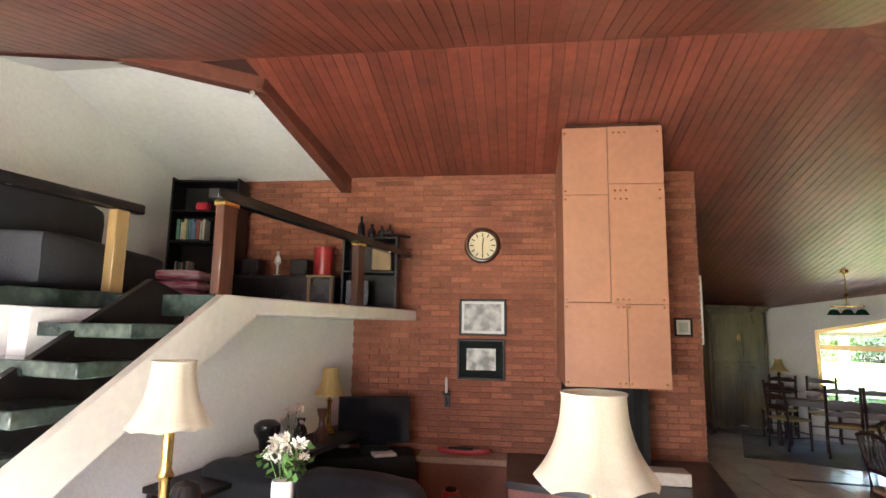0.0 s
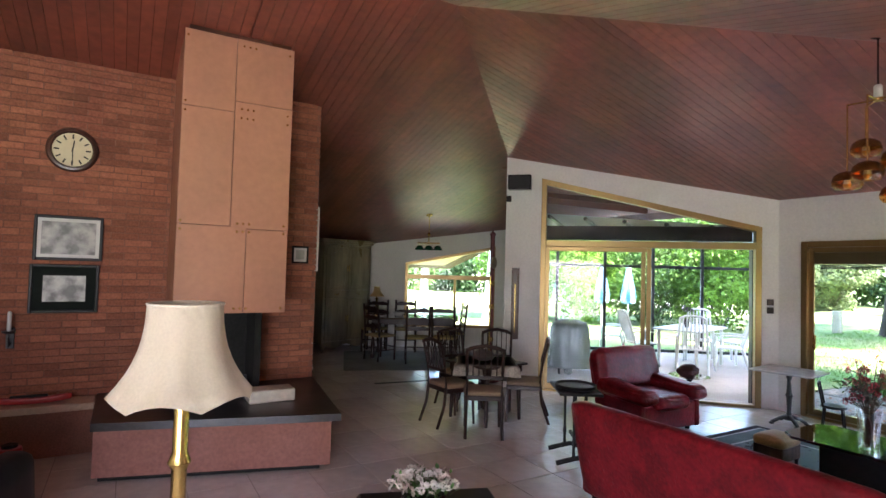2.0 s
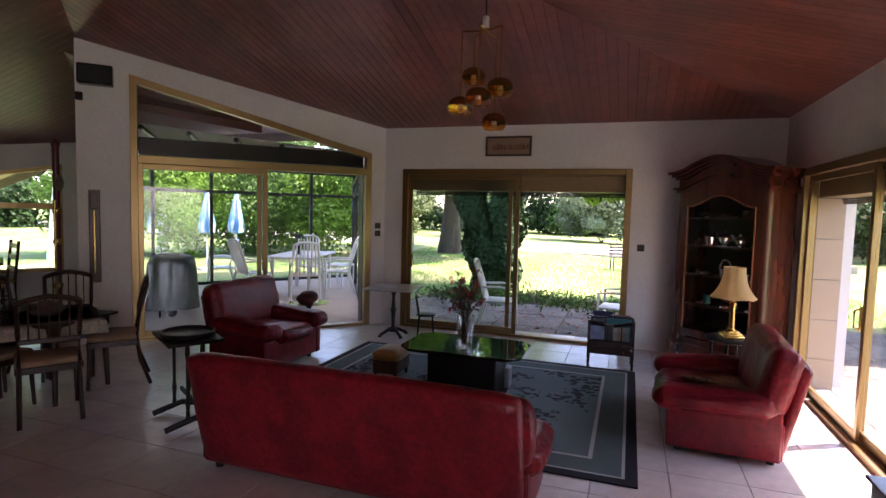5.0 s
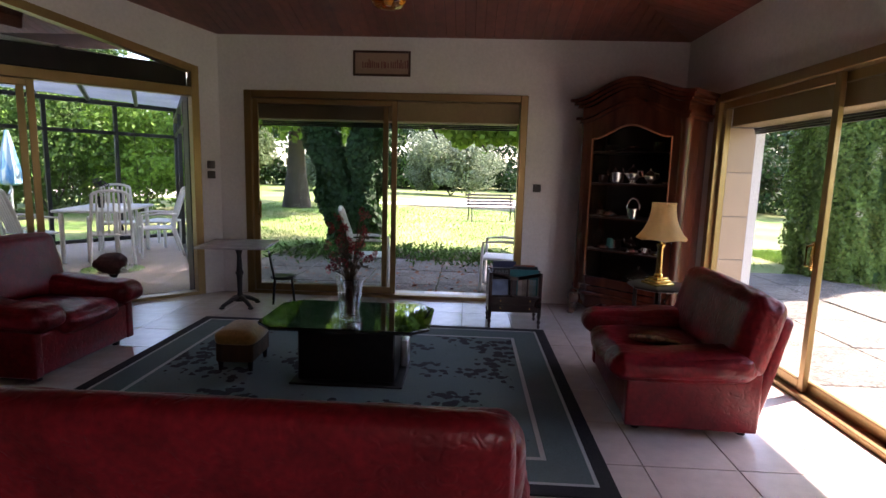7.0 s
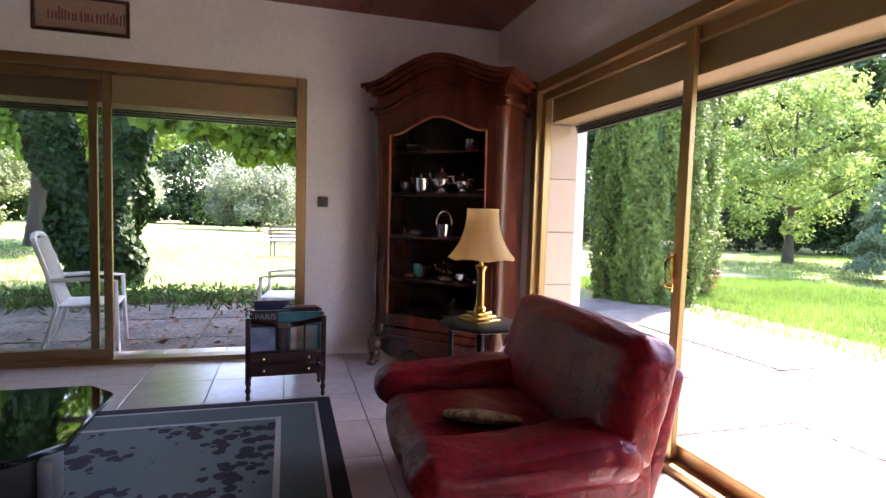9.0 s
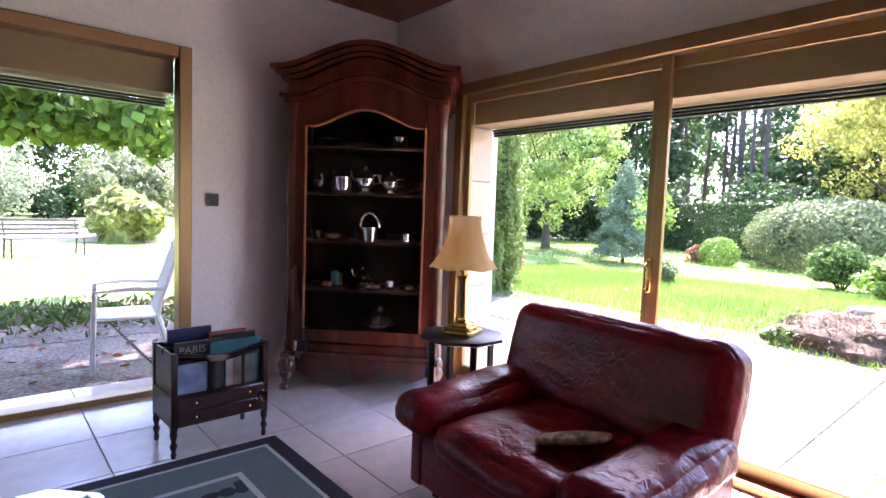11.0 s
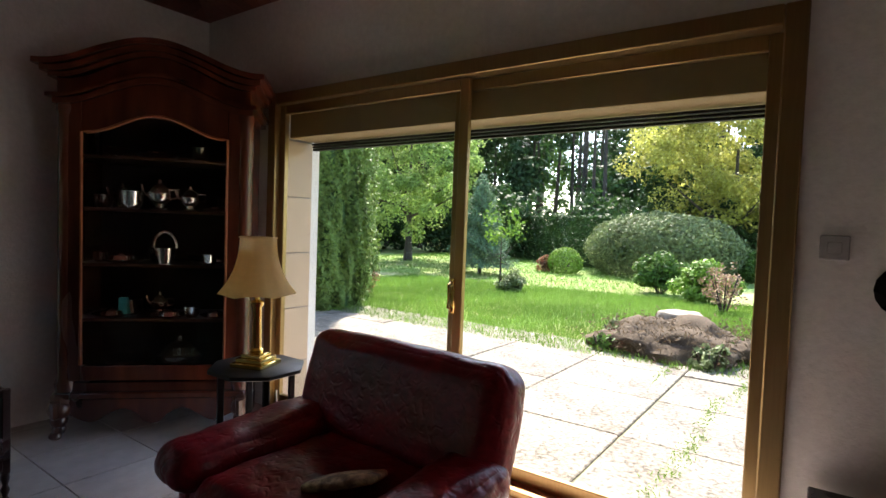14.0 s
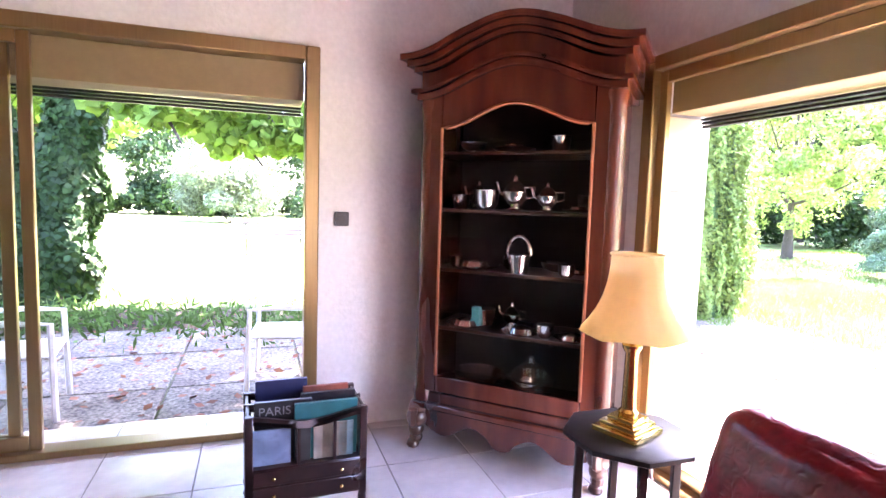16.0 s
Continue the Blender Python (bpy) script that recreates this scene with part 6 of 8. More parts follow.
def spindle_chair(x, y, rz, s=1.0, label="walnut spindle-back chair with a beige seat", group="chairs round the small table"):
    """Faces +y."""
    ob = thing("dining_chair", x, y, 0, rz, label, "chair", group)
    bm = bmesh.new()
    cushion(bm, -0.20, -0.18, 0.40, 0.20, 0.19, 0.455, 0.008, 0.022, 6, 2, 0.0)
    part("seat", bm, SEATF, ob, "beige padded seat", 60)
    part("seat_frame", new_box(-0.205, -0.185, 0.36, 0.205, 0.195, 0.41, 0.006), CHAIRW, ob)
    for sx in (-1, 1):
        bm = bmesh.new()
        sweep(bm, [(sx * 0.18, 0.175, 0.40), (sx * 0.182, 0.178, 0.2), (sx * 0.185, 0.19, 0.0)], lambda t: 0.019 - 0.006 * t, 8)
        part("leg", bm, CHAIRW, ob)
        bm = bmesh.new()
        sweep(bm, [(sx * 0.185, -0.28, 0.0), (sx * 0.18, -0.20, 0.22), (sx * 0.178, -0.175, 0.42), (sx * 0.18, -0.20, 0.65), (sx * 0.185, -0.255, 0.88)], 0.016, 8)
        part("back_leg", bm, CHAIRW, ob)
    bm = bmesh.new()
    sweep(bm, [(-0.19, -0.255, 0.875), (-0.12, -0.26, 0.905), (0, -0.265, 0.925), (0.12, -0.26, 0.905), (0.19, -0.255, 0.875)], 0.020, 8)
    part("top_rail", bm, CHAIRW, ob)
    part("cross_rail", new_box(-0.18, -0.205, 0.58, 0.18, -0.185, 0.615, 0.004), CHAIRW, ob)
    for k in range(5):
        xx = -0.12 + 0.06 * k
        bm = bmesh.new()
        sweep(bm, [(xx, -0.195, 0.60), (xx, -0.225, 0.75), (xx, -0.26, 0.90)], 0.006, 6)
        part("spindle", bm, CHAIRW, ob)
    return ob


TX, TY = 4.18, 5.32
first = spindle_chair(3.86, 4.90, -32)
for x, y, a in ((3.74, 5.36, -88), (4.58, 5.12, 50), (4.58, 5.68, 142), (4.20, 5.88, 185)):
    copy_thing(first, pose(x, y, 0, 0, 0, a))
rt = thing("small_table", TX, TY, 0, 12, "small dark walnut table under a lace cloth", "table")
part("tabletop", new_box(-0.34, -0.34, 0.62, 0.34, 0.34, 0.645, 0.008), CHAIRW, rt)
part("apron", new_box(-0.29, -0.29, 0.54, 0.29, 0.29, 0.62), CHAIRW, rt)
for x in (-0.26, 0.26):
    for y in (-0.26, 0.26):
        bm = rod(bmesh.new(), (x * 1.06, y * 1.06, 0), (x, y, 0.62), 0.018, 0.03)
        part("leg", bm, CHAIRW, rt)
bm = bmesh.new()
n = 20
grid = {}
for i in range(n + 1):
    for j in range(n + 1):
        u, v = -0.46 + 0.92 * i / n, -0.46 + 0.92 * j / n
        r = max(abs(u), abs(v))
        over = max(0.0, r - 0.345)
        x, y = max(-0.352, min(0.352, u)), max(-0.352, min(0.352, v))
        grid[i, j] = bm.verts.new((x + math.copysign(over * 0.15, u) * (abs(u) > 0.345), y + math.copysign(over * 0.15, v) * (abs(v) > 0.345), 0.649 - over * 0.95 + 0.004 * math.sin(31 * u + 17 * v) * over * 8))
for i in range(n):
    for j in range(n):
        bm.faces.new((grid[i, j], grid[i + 1, j], grid[i + 1, j + 1], grid[i, j + 1]))
bmesh.ops.solidify(bm, geom=bm.faces[:], thickness=0.002)
solid("tablecloth", bm, mat("lace_cloth", (0.62, 0.56, 0.47), 0.9, vary=0.25, scale=18, colour2=(0.45, 0.40, 0.33), mix_scale=16, bump=0.3), "cream lace cloth on the small table", "tablecloth", m=pose(TX, TY, 0, 0, 0, 57), smooth=60)
bm = bmesh.new()
lathe(bm, [(0.06, 0), (0.11, 0.02), (0.13, 0.06), (0.10, 0.10), (0.04, 0.12), (0, 0.125)], 18)
solid("covered_dish", bm, mat("brown_pottery", (0.07, 0.05, 0.045), 0.6, vary=0.3, scale=6), "round brown covered dish on the lace cloth", "dish", m=pose(TX - 0.02, TY + 0.02, 0.652))

# ---- dining end ----
OAK = mat("dark_waxed_oak", (0.20, 0.145, 0.08), 0.3, vary=0.25, scale=4, stretch=(1, 1, 0.2), spec=1.0, coat=0.3, colour2=(0.11, 0.07, 0.035), mix_scale=3)
aw = 1.17
am = thing("armoire", 3.86, 10.33, 0, 18, "large carved oak armoire with four panelled doors", "armoire")
am.scale = (1, 1, 1.06)
part("carcass", new_box(0, 0.03, 0.16, aw, 0.55, 1.98, 0.006), OAK, am)
bm = bmesh.new()
for k, (e, z0, z1) in enumerate(((0.02, 1.98, 2.01), (0.05, 2.01, 2.05), (0.08, 2.05, 2.09))):
    box(bm, -e, 0.03 - e, z0, aw + e, 0.55, z1, 0.006)
part("cornice", bm, OAK, am, "moulded cornice")
bm = bmesh.new()
outl = [(0, 0.20)] + [(aw * i / 24, 0.10 + 0.035 * math.cos(4 * math.pi * i / 24)) for i in range(25)] + [(aw, 0.20)]
prism(bm, outl, 0.03)
part("apron", bm, OAK, am, "scalloped apron")
for x in (0.05, aw - 0.05):
    for y in (0.05, 0.5):
        bm = sweep(bmesh.new(), [(x, y, 0.18), (x, y - 0.02, 0.08), (x, y - 0.01, 0.0)], lambda t: 0.045 - 0.015 * t, 8)
        part("foot", bm, OAK, am)
for i in range(2):
    x0, x1 = 0.05 + i * (aw - 0.1) / 2 + 0.01, 0.05 + (i + 1) * (aw - 0.1) / 2 - 0.01
    for z0, z1, nm in ((0.24, 0.98, "door"), (1.0, 1.14, "drawer"), (1.16, 1.94, "door")):
        dr = part(nm, new_box(x0, 0.0, z0, x1, 0.03, z1, 0.005), OAK, am)
        if nm == "door":
            bm = bmesh.new()
            xm, half_w = (x0 + x1) / 2, (x1 - x0) / 2 - 0.07
            ol = [(-half_w, z0 + 0.07), (half_w, z0 + 0.07), (half_w, z1 - 0.16)] + [(half_w * math.cos(a), z1 - 0.16 + 0.09 * math.sin(a) * (1 - 0.35 * abs(math.sin(2 * a)))) for a in [math.pi * k / 12 for k in range(1, 12)]] + [(-half_w, z1 - 0.16)]
            prism(bm, [(xm + u, v) for u, v in ol], 0.012, Matrix.Translation((0, -0.012, 0)))
            bmesh.ops.bevel(bm, geom=bm.edges[:], offset=0.004, segments=1, affect="EDGES")
            part("panel", bm, OAK, dr, "raised arched panel")
            bm = new_box(x1 - 0.02 if i == 0 else x0 + 0.005, -0.012, (z0 + z1) / 2 - 0.06, x1 - 0.005 if i == 0 else x0 + 0.02, 0.0, (z0 + z1) / 2 + 0.06, 0.003)
            part("lock_plate", bm, BRASS, dr, "long brass lock plate")
        else:
            bm = sweep(bmesh.new(), [((x0 + x1) / 2 - 0.05, 0.0, z0 + 0.08), ((x0 + x1) / 2, -0.025, z0 + 0.05), ((x0 + x1) / 2 + 0.05, 0.0, z0 + 0.08)], 0.006, 6)
            part("drawer_pull", bm, BRASS, dr, "brass drawer pull")
for x in (0.02, aw / 2, aw - 0.02):
    part("stile", new_box(x - 0.025, 0.005, 0.2, x + 0.025, 0.03, 1.98, 0.004), OAK, am)

DT = thing("dining_table", 5.36, 9.42, 0, -32, "long dark dining table with turned legs", "dining table")
part("tabletop", new_box(-0.85, -0.45, 0.73, 0.85, 0.45, 0.765, 0.008), mat("polished_dark_top", (0.10, 0.07, 0.05), 0.12, vary=0.2, scale=3, coat=0.4), DT)
part("apron", new_box(-0.75, -0.36, 0.63, 0.75, 0.36, 0.73), CHAIRW, DT)
for x in (-0.72, 0.72):
    for y in (-0.34, 0.34):
        bm = bmesh.new()
        lathe(bm, [(0.03, 0), (0.035, 0.06), (0.02, 0.09), (0.04, 0.25), (0.022, 0.4), (0.045, 0.52), (0.045, 0.64)], 12, Matrix.Translation((x, y, 0)))
        part("leg", bm, CHAIRW, DT)


def ladder_chair(x, y, rz):
    ob = thing("ladder_chair", x, y, 0, rz, "dark ladder-back dining chair with a rush seat", "chair", "chairs round the dining table")
    bm = bmesh.new()
    cushion(bm, -0.22, -0.2, 0.43, 0.22, 0.2, 0.475, 0.008, 0.02, 5, 1, 0.0)
    part("seat", bm, mat("rush_seat", (0.36, 0.27, 0.12), 0.9, vary=0.25, scale=20, bump=0.4) if "rush_seat" not in bpy.data.materials else bpy.data.materials["rush_seat"], ob, "woven rush seat", 60)
    for sx in (-1, 1):
        part("leg", rod(bmesh.new(), (sx * 0.2, 0.18, 0), (sx * 0.2, 0.18, 0.46), 0.018, 0.022), CHAIRW, ob)
        part("back_leg", sweep(bmesh.new(), [(sx * 0.2, -0.20, 0), (sx * 0.2, -0.18, 0.45), (sx * 0.2, -0.24, 1.02)], 0.02, 8), CHAIRW, ob)
        part("stretcher", rod(bmesh.new(), (sx * 0.2, 0.18, 0.2), (sx * 0.2, -0.19, 0.2), 0.01), CHAIRW, ob)
    for z, y in ((0.62, -0.195), (0.78, -0.212), (0.94, -0.23)):
        bm = bmesh.new()
        prism(bm, [(-0.19, z - 0.03), (0.19, z - 0.03), (0.19, z + 0.02), (0.1, z + 0.045), (0, z + 0.035), (-0.1, z + 0.045), (-0.19, z + 0.02)], 0.016, Matrix.Translation((0, y - 0.008, 0)))
        part("slat", bm, CHAIRW, ob, "shaped back slat")
    part("stretcher", rod(bmesh.new(), (-0.2, 0.18, 0.25), (0.2, 0.18, 0.25), 0.01), CHAIRW, ob)
    return ob


lad = ladder_chair(5.02, 9.35, -122 + 180 + 180 - 32 + 90)
lad.matrix_basis = pose(4.62, 9.30, 0, 0, 0, -75)
for x, y, a in ((5.12, 8.80, -25), (5.58, 8.62, -38), (6.10, 9.20, 70), (5.50, 10.05, 155), (4.92, 10.27, 140)):
    copy_thing(lad, pose(x, y, 0, 0, 0, a))
flowers("table_flowers", 5.50, 9.34, 0.766, CRYSTAL, "green sprig in a glass vase on the dining table", 5, 0.12, 0.32, PETAL, 0.03, 0.05, 0.16, 21, 40)
bm = bmesh.new()
lathe(bm, [(0.05, 0), (0.09, 0.03), (0.11, 0.07), (0.10, 0.07), (0.07, 0.03)], 16)
solid("fruit_bowl", bm, PAPER, "white bowl on the dining table", "bowl", m=pose(5.10, 9.55, 0.766))
bm = new_box(3.95, 8.05, 0.0005, 6.5, 10.05, 0.010, 0, None)
bmesh.ops.rotate(bm, cent=(5.3, 9.1, 0), matrix=Matrix.Rotation(radians(-20), 3, "Z"), verts=bm.verts)
solid("dining_rug", bm, mat("worn_grey_rug", (0.17, 0.165, 0.15), 0.95, vary=0.2, scale=30, bump=0.4), "dark grey-green rug under the dining table", "rug")
hl = thing("hanging_lamp", 5.44, 9.06, -0.14, -35, "brass hanging lamp with green glass shades", "lamp")
hz = north_z(5.38, 9.08) + 0.14
bm = bmesh.new()
lathe(bm, [(0.06, hz + 0.01), (0.06, hz - 0.03), (0.012, hz - 0.05)], 14)
for k in range(12):
    z = hz - 0.05 - k * 0.03
    rod(bm, (0.004 * (-1) ** k, 0, z), (-0.004 * (-1) ** k, 0, z - 0.03), 0.008)
lathe(bm, [(0.02, hz - 0.40), (0.035, hz - 0.37), (0.015, hz - 0.34)], 10)
part("chain", bm, BRASS, hl)
bm = bmesh.new()
rod(bm, (-0.21, 0, 2.30), (0.21, 0, 2.30), 0.012)
rod(bm, (0, 0, 2.30), (0, 0, hz - 0.38), 0.010)
part("arm", bm, BRASS, hl)
GREENG = mat("green_glass_shade", (0.012, 0.075, 0.035), 0.12, vary=0.1, bump=0, trans=0.2)
for x in (-0.17, 0.0, 0.17):
    small = Matrix.Translation((x, 0, 0.666)) @ Matrix.Diagonal((0.7, 0.7, 0.7, 1))
    bm = bmesh.new()
    lathe(bm, [(0.03, 2.27), (0.07, 2.255), (0.125, 2.17), (0.13, 2.15), (0.12, 2.165), (0.06, 2.245)], 20, small)
    part("shade", bm, GREENG, hl, "green glass shade")
    bm = bmesh.new()
    lathe(bm, [(0.015, 2.30), (0.02, 2.24), (0.035, 2.19), (0.0, 2.16)], 10, small)
    part("bulb", bm, PAPER, hl)
tl = thing("telephone_table", 5.15, 10.72, 0, -32, "small dark table against the dining wall", "table")
part("tabletop", new_box(-0.25, -0.18, 0.70, 0.25, 0.18, 0.73, 0.005), CHAIRW, tl)
for x in (-0.21, 0.21):
    for y in (-0.14, 0.14):
        part("leg", new_box(x - 0.018, y - 0.018, 0, x + 0.018, y + 0.018, 0.70, 0.003), CHAIRW, tl)
shade_lamp("table_lamp", 5.15, 10.74, 0.7305, 0, 0.34, 0.06, 0.17, 0.20, YELLOW_SHADE, "lamp with a pale cone shade on a small table", 0, True)
fl_ = thing("folding_table", 2.95, 8.75, 0, 40, "white folding table leaning by the brick wall", "table")
part("tabletop", new_box(-0.22, -0.15, 0.78, 0.22, 0.15, 0.80, 0.004), PAPER, fl_)
for sx in (-1, 1):
    part("leg", rod(bmesh.new(), (sx * 0.2, -0.2, 0), (sx * 0.2, 0.12, 0.78), 0.011), PAPER, fl_)
    part("leg", rod(bmesh.new(), (sx * 0.18, 0.2, 0), (sx * 0.18, -0.12, 0.78), 0.011), PAPER, fl_)

# pier: loudspeaker, thermostat, barometer, tall stand
dm = lambda d, z: Matrix(((-DIAG.x, 0.70711, 0, diag(d).x - 0.0008), (-DIAG.y, 0.70711, 0, diag(d).y - 0.0008), (0, 0, 1, z), (0, 0, 0, 1)))
ls = new("loudspeaker")
ls.matrix_basis = dm(3.36, 2.86)
tagged(ls, "black loudspeaker box on the white pier", "loudspeaker")
part("body", new_box(-0.165, -0.14, 0, 0.165, 0.0, 0.21, 0.008), RAIL, ls)
part("grille", new_box(-0.15, -0.148, 0.015, 0.15, -0.14, 0.195, 0.003), BLACK_WOOD, ls)
th = new("thermostat")
th.matrix_basis = dm(3.52, 2.69)
tagged(th, "small black camera on the edge of the pier", "camera")
part("body", new_box(-0.035, -0.05, 0, 0.035, 0.0, 0.09, 0.008), RAIL, th)
ba = new("barometer")
ba.matrix_basis = dm(3.40, 0.70)
tagged(ba, "tall narrow brass and wood barometer on the pier", "barometer")
part("board", new_box(-0.055, -0.025, 0, 0.055, 0.0, 1.03, 0.006), DARK_WOOD, ba)
part("tube", new_box(-0.008, -0.034, 0.1, 0.008, -0.025, 0.80, 0.003), BRASS, ba, "thin brass tube")
part("dial", new_box(-0.04, -0.04, 0.82, 0.04, -0.025, 1.0, 0.01), DARK_WOOD, ba)
sdn = thing("coat_stand", 5.42, 6.98, 0, 0, "tall brass-ringed dark red stand beside the pier", "stand")
bm = bmesh.new()
lathe(bm, [(0.14, 0), (0.14, 0.02), (0.05, 0.06), (0.035, 0.1), (0.035, 2.2), (0.05, 2.24), (0.0, 2.3)], 14)
part("pole", bm, mat("dark_red_lacquer", (0.13, 0.02, 0.02), 0.35), sdn)
bm = bmesh.new()
for z in (0.6, 1.1, 1.45):
    lathe(bm, [(0.036, z), (0.046, z + 0.02), (0.046, z + 0.05), (0.036, z + 0.07)], 12)
rod(bm, (-0.06, -0.05, 0.02), (-0.06, -0.05, 1.6), 0.012)
part("rings", bm, BRASS, sdn, "brass rings and rod")
bm = bmesh.new()
lathe(bm, [(0.0, 0), (0.12, 0.0), (0.125, 0.012), (0.11, 0.02), (0.0, 0.015)], 20, pose(-0.02, -0.06, 1.80, 90, 0, 40) @ Matrix.Diagonal((1.2, 0.75, 1, 1)))
part("oval_plate", bm, mat("tan_plate", (0.30, 0.22, 0.15), 0.5), sdn, "oval tan plate")
part("plate_bar", new_box(-0.06, -0.004, -0.012, 0.06, 0.0, 0.012, 0, pose(-0.038, -0.082, 1.80, 0, 0, 40)), PAPER, sdn, "pale bar of unreadable writing")


# ---- sunroom ----
V0, V1, V2 = diag(0.15) + Vector((0.25, 0.25, 0)), Vector((12.3, 6.95, 0)), Vector((8.9, 9.35, 0))
V3 = diag(3.5) + Vector((0.3, 0.3, 0))
CARPET = mat("beige_sunroom_floor", (0.50, 0.43, 0.36), 0.85, vary=0.12, scale=12, bump=0.3)
bm = bmesh.new()
slab(bm, [(diag(0.0).x + 0.22, diag(0.0).y + 0.22), (V1.x, V1.y), (V2.x, V2.y), (diag(3.9).x + 0.22, diag(3.9).y + 0.22)], -0.1, -0.004)
structure("sunroom_floor", bm, CARPET, "beige stone floor of the glazed sunroom", "floor")


def glass_wall(name, p, q, label, posts, rail_z, top_p, top_q):
    """A glazed side: black posts and rails, panes between them."""
    d = q - p
    ln = d.length
    ax = d.normalized()
    inn = Vector((-ax.y, ax.x, 0))
    ob = new(name)
    ob.matrix_basis = Matrix(((ax.x, inn.x, 0, p.x), (ax.y, inn.y, 0, p.y), (0, 0, 1, 0), (0, 0, 0, 1)))
    tagged(ob, label, "glass wall", kind="structure")
    tops = lambda x: top_p + (top_q - top_p) * x / ln
    for k in range(posts + 1):
        x = ln * k / posts
        part("post", new_box(x - 0.03, -0.03, -0.004, x + 0.03, 0.03, tops(x), 0.004), BLACK_STEEL, ob)
    for z in (0.03, rail_z):
        part("rail", new_box(0.03, -0.025, z - 0.03, ln - 0.03, 0.025, z + 0.03, 0.004), BLACK_STEEL, ob)
    bm = bmesh.new()
    prism(bm, [(0, top_p - 0.04), (ln, top_q - 0.04), (ln, top_q + 0.03), (0, top_p + 0.03)], 0.07, Matrix.Translation((0, -0.035, 0)))
    part("top_rail", bm, BLACK_STEEL, ob)
    for k in range(posts):
        x0, x1 = ln * k / posts + 0.03, ln * (k + 1) / posts - 0.03
        bm = bmesh.new()
        prism(bm, [(x0, 0.05), (x1, 0.05), (x1, tops(x1) - 0.03), (x0, tops(x0) - 0.03)], 0.006, Matrix.Translation((0, -0.003, 0)))
        pn = part("pane", bm, GLASS, ob)
        pn.visible_shadow = False
    return ob


glass_wall("sunroom_side", V0, V1, "black framed glass side of the sunroom", 3, 1.88, 2.28, 2.15)
glass_wall("sunroom_front", V1, V2, "black framed glass front of the sunroom", 4, 1.86, 2.36, 2.36)
glass_wall("sunroom_end", V2, V3, "black framed glass end of the sunroom", 2, 1.86, 2.36, 2.9)
ob = new("sunroom_roof")
tagged(ob, "pale translucent sunroom roof on black rafters", "roof", kind="structure")
bm = bmesh.new()
r0, r1 = diag(0.1, 2.33) + Vector((0.3, 0.3, 0)), diag(3.6, 2.66) + Vector((0.95, 0.95, 0))
f0, f1 = Vector((12.5, 7.0, 2.36)), Vector((8.8, 9.6, 2.44))
for k in range(7):
    t = k / 6
    p, q = r0.lerp(r1, t), f0.lerp(f1, t)
    rod(bm, p, q, 0.035, 0.035, 6)
part("rafters", bm, BLACK_STEEL, ob, "black rafters")
bm = bmesh.new()
vv = [bm.verts.new(v + Vector((0, 0, 0.045))) for v in (r0, f0, f1, r1)]
bm.faces.new(vv)
bmesh.ops.solidify(bm, geom=bm.faces[:], thickness=0.01)
part("roof_sheet", bm, mat("frosted_roof_sheet", (0.62, 0.62, 0.60), 0.6, trans=0.4, bump=0.05), ob, "pale translucent sheet")
bm = bmesh.new()
NRM = Vector((0.70711, 0.70711, 0))
eave = [diag(0.9) + NRM * 0.32, diag(3.7) + NRM * 0.32, diag(3.7) + NRM * 1.3, diag(1.5) + NRM * 0.95]
boards(bm, [(v.x, v.y) for v in eave], 1, roof_z)
structure("sunroom_soffit", bm, PANELLING, "varnished boards under the sunroom eaves", "ceiling")
a_, b_ = [v + Vector((0, 0, roof_z(v.x, v.y) - 0.09)) for v in (eave[3], eave[2])]
bm = bmesh.new()
rod(bm, a_, b_, 0.09, 0.09, 4)
structure("eaves_beam", bm, BEAM_RED, "red-brown beam along the sunroom eaves", "beam")

PLASTIC = mat("white_garden_plastic", (0.72, 0.72, 0.70), 0.4, vary=0.05, bump=0.03)


def garden_chair(x, y, z, rz, label="white plastic garden armchair", group="white garden chairs"):
    """Faces +y."""
    ob = thing("garden_chair", x, y, z, rz, label, "garden chair", group)
    for sx in (-1, 1):
        part("leg", sweep(bmesh.new(), [(sx * 0.27, 0.24, 0), (sx * 0.25, 0.22, 0.62), (sx * 0.25, 0.0, 0.64), (sx * 0.24, -0.24, 0.63)], 0.020, 6), PLASTIC, ob, "front leg and armrest")
        part("back_leg", sweep(bmesh.new(), [(sx * 0.25, -0.32, 0), (sx * 0.23, -0.20, 0.42), (sx * 0.22, -0.26, 0.66), (sx * 0.20, -0.36, 0.96)], 0.020, 6), PLASTIC, ob)
    part("seat", new_box(-0.24, -0.20, 0.40, 0.24, 0.24, 0.425, 0.01), PLASTIC, ob)
    for k in range(6):
        x0 = -0.16 + 0.064 * k
        part("slat", sweep(bmesh.new(), [(x0, -0.19, 0.43), (x0, -0.27, 0.68), (x0 * 0.95, -0.365, 0.97)], 0.013, 5), PLASTIC, ob)
    part("top_rail", sweep(bmesh.new(), [(-0.20, -0.36, 0.96), (-0.12, -0.375, 1.0), (0, -0.38, 1.01), (0.12, -0.375, 1.0), (0.20, -0.36, 0.96)], 0.022, 6), PLASTIC, ob)
    return ob


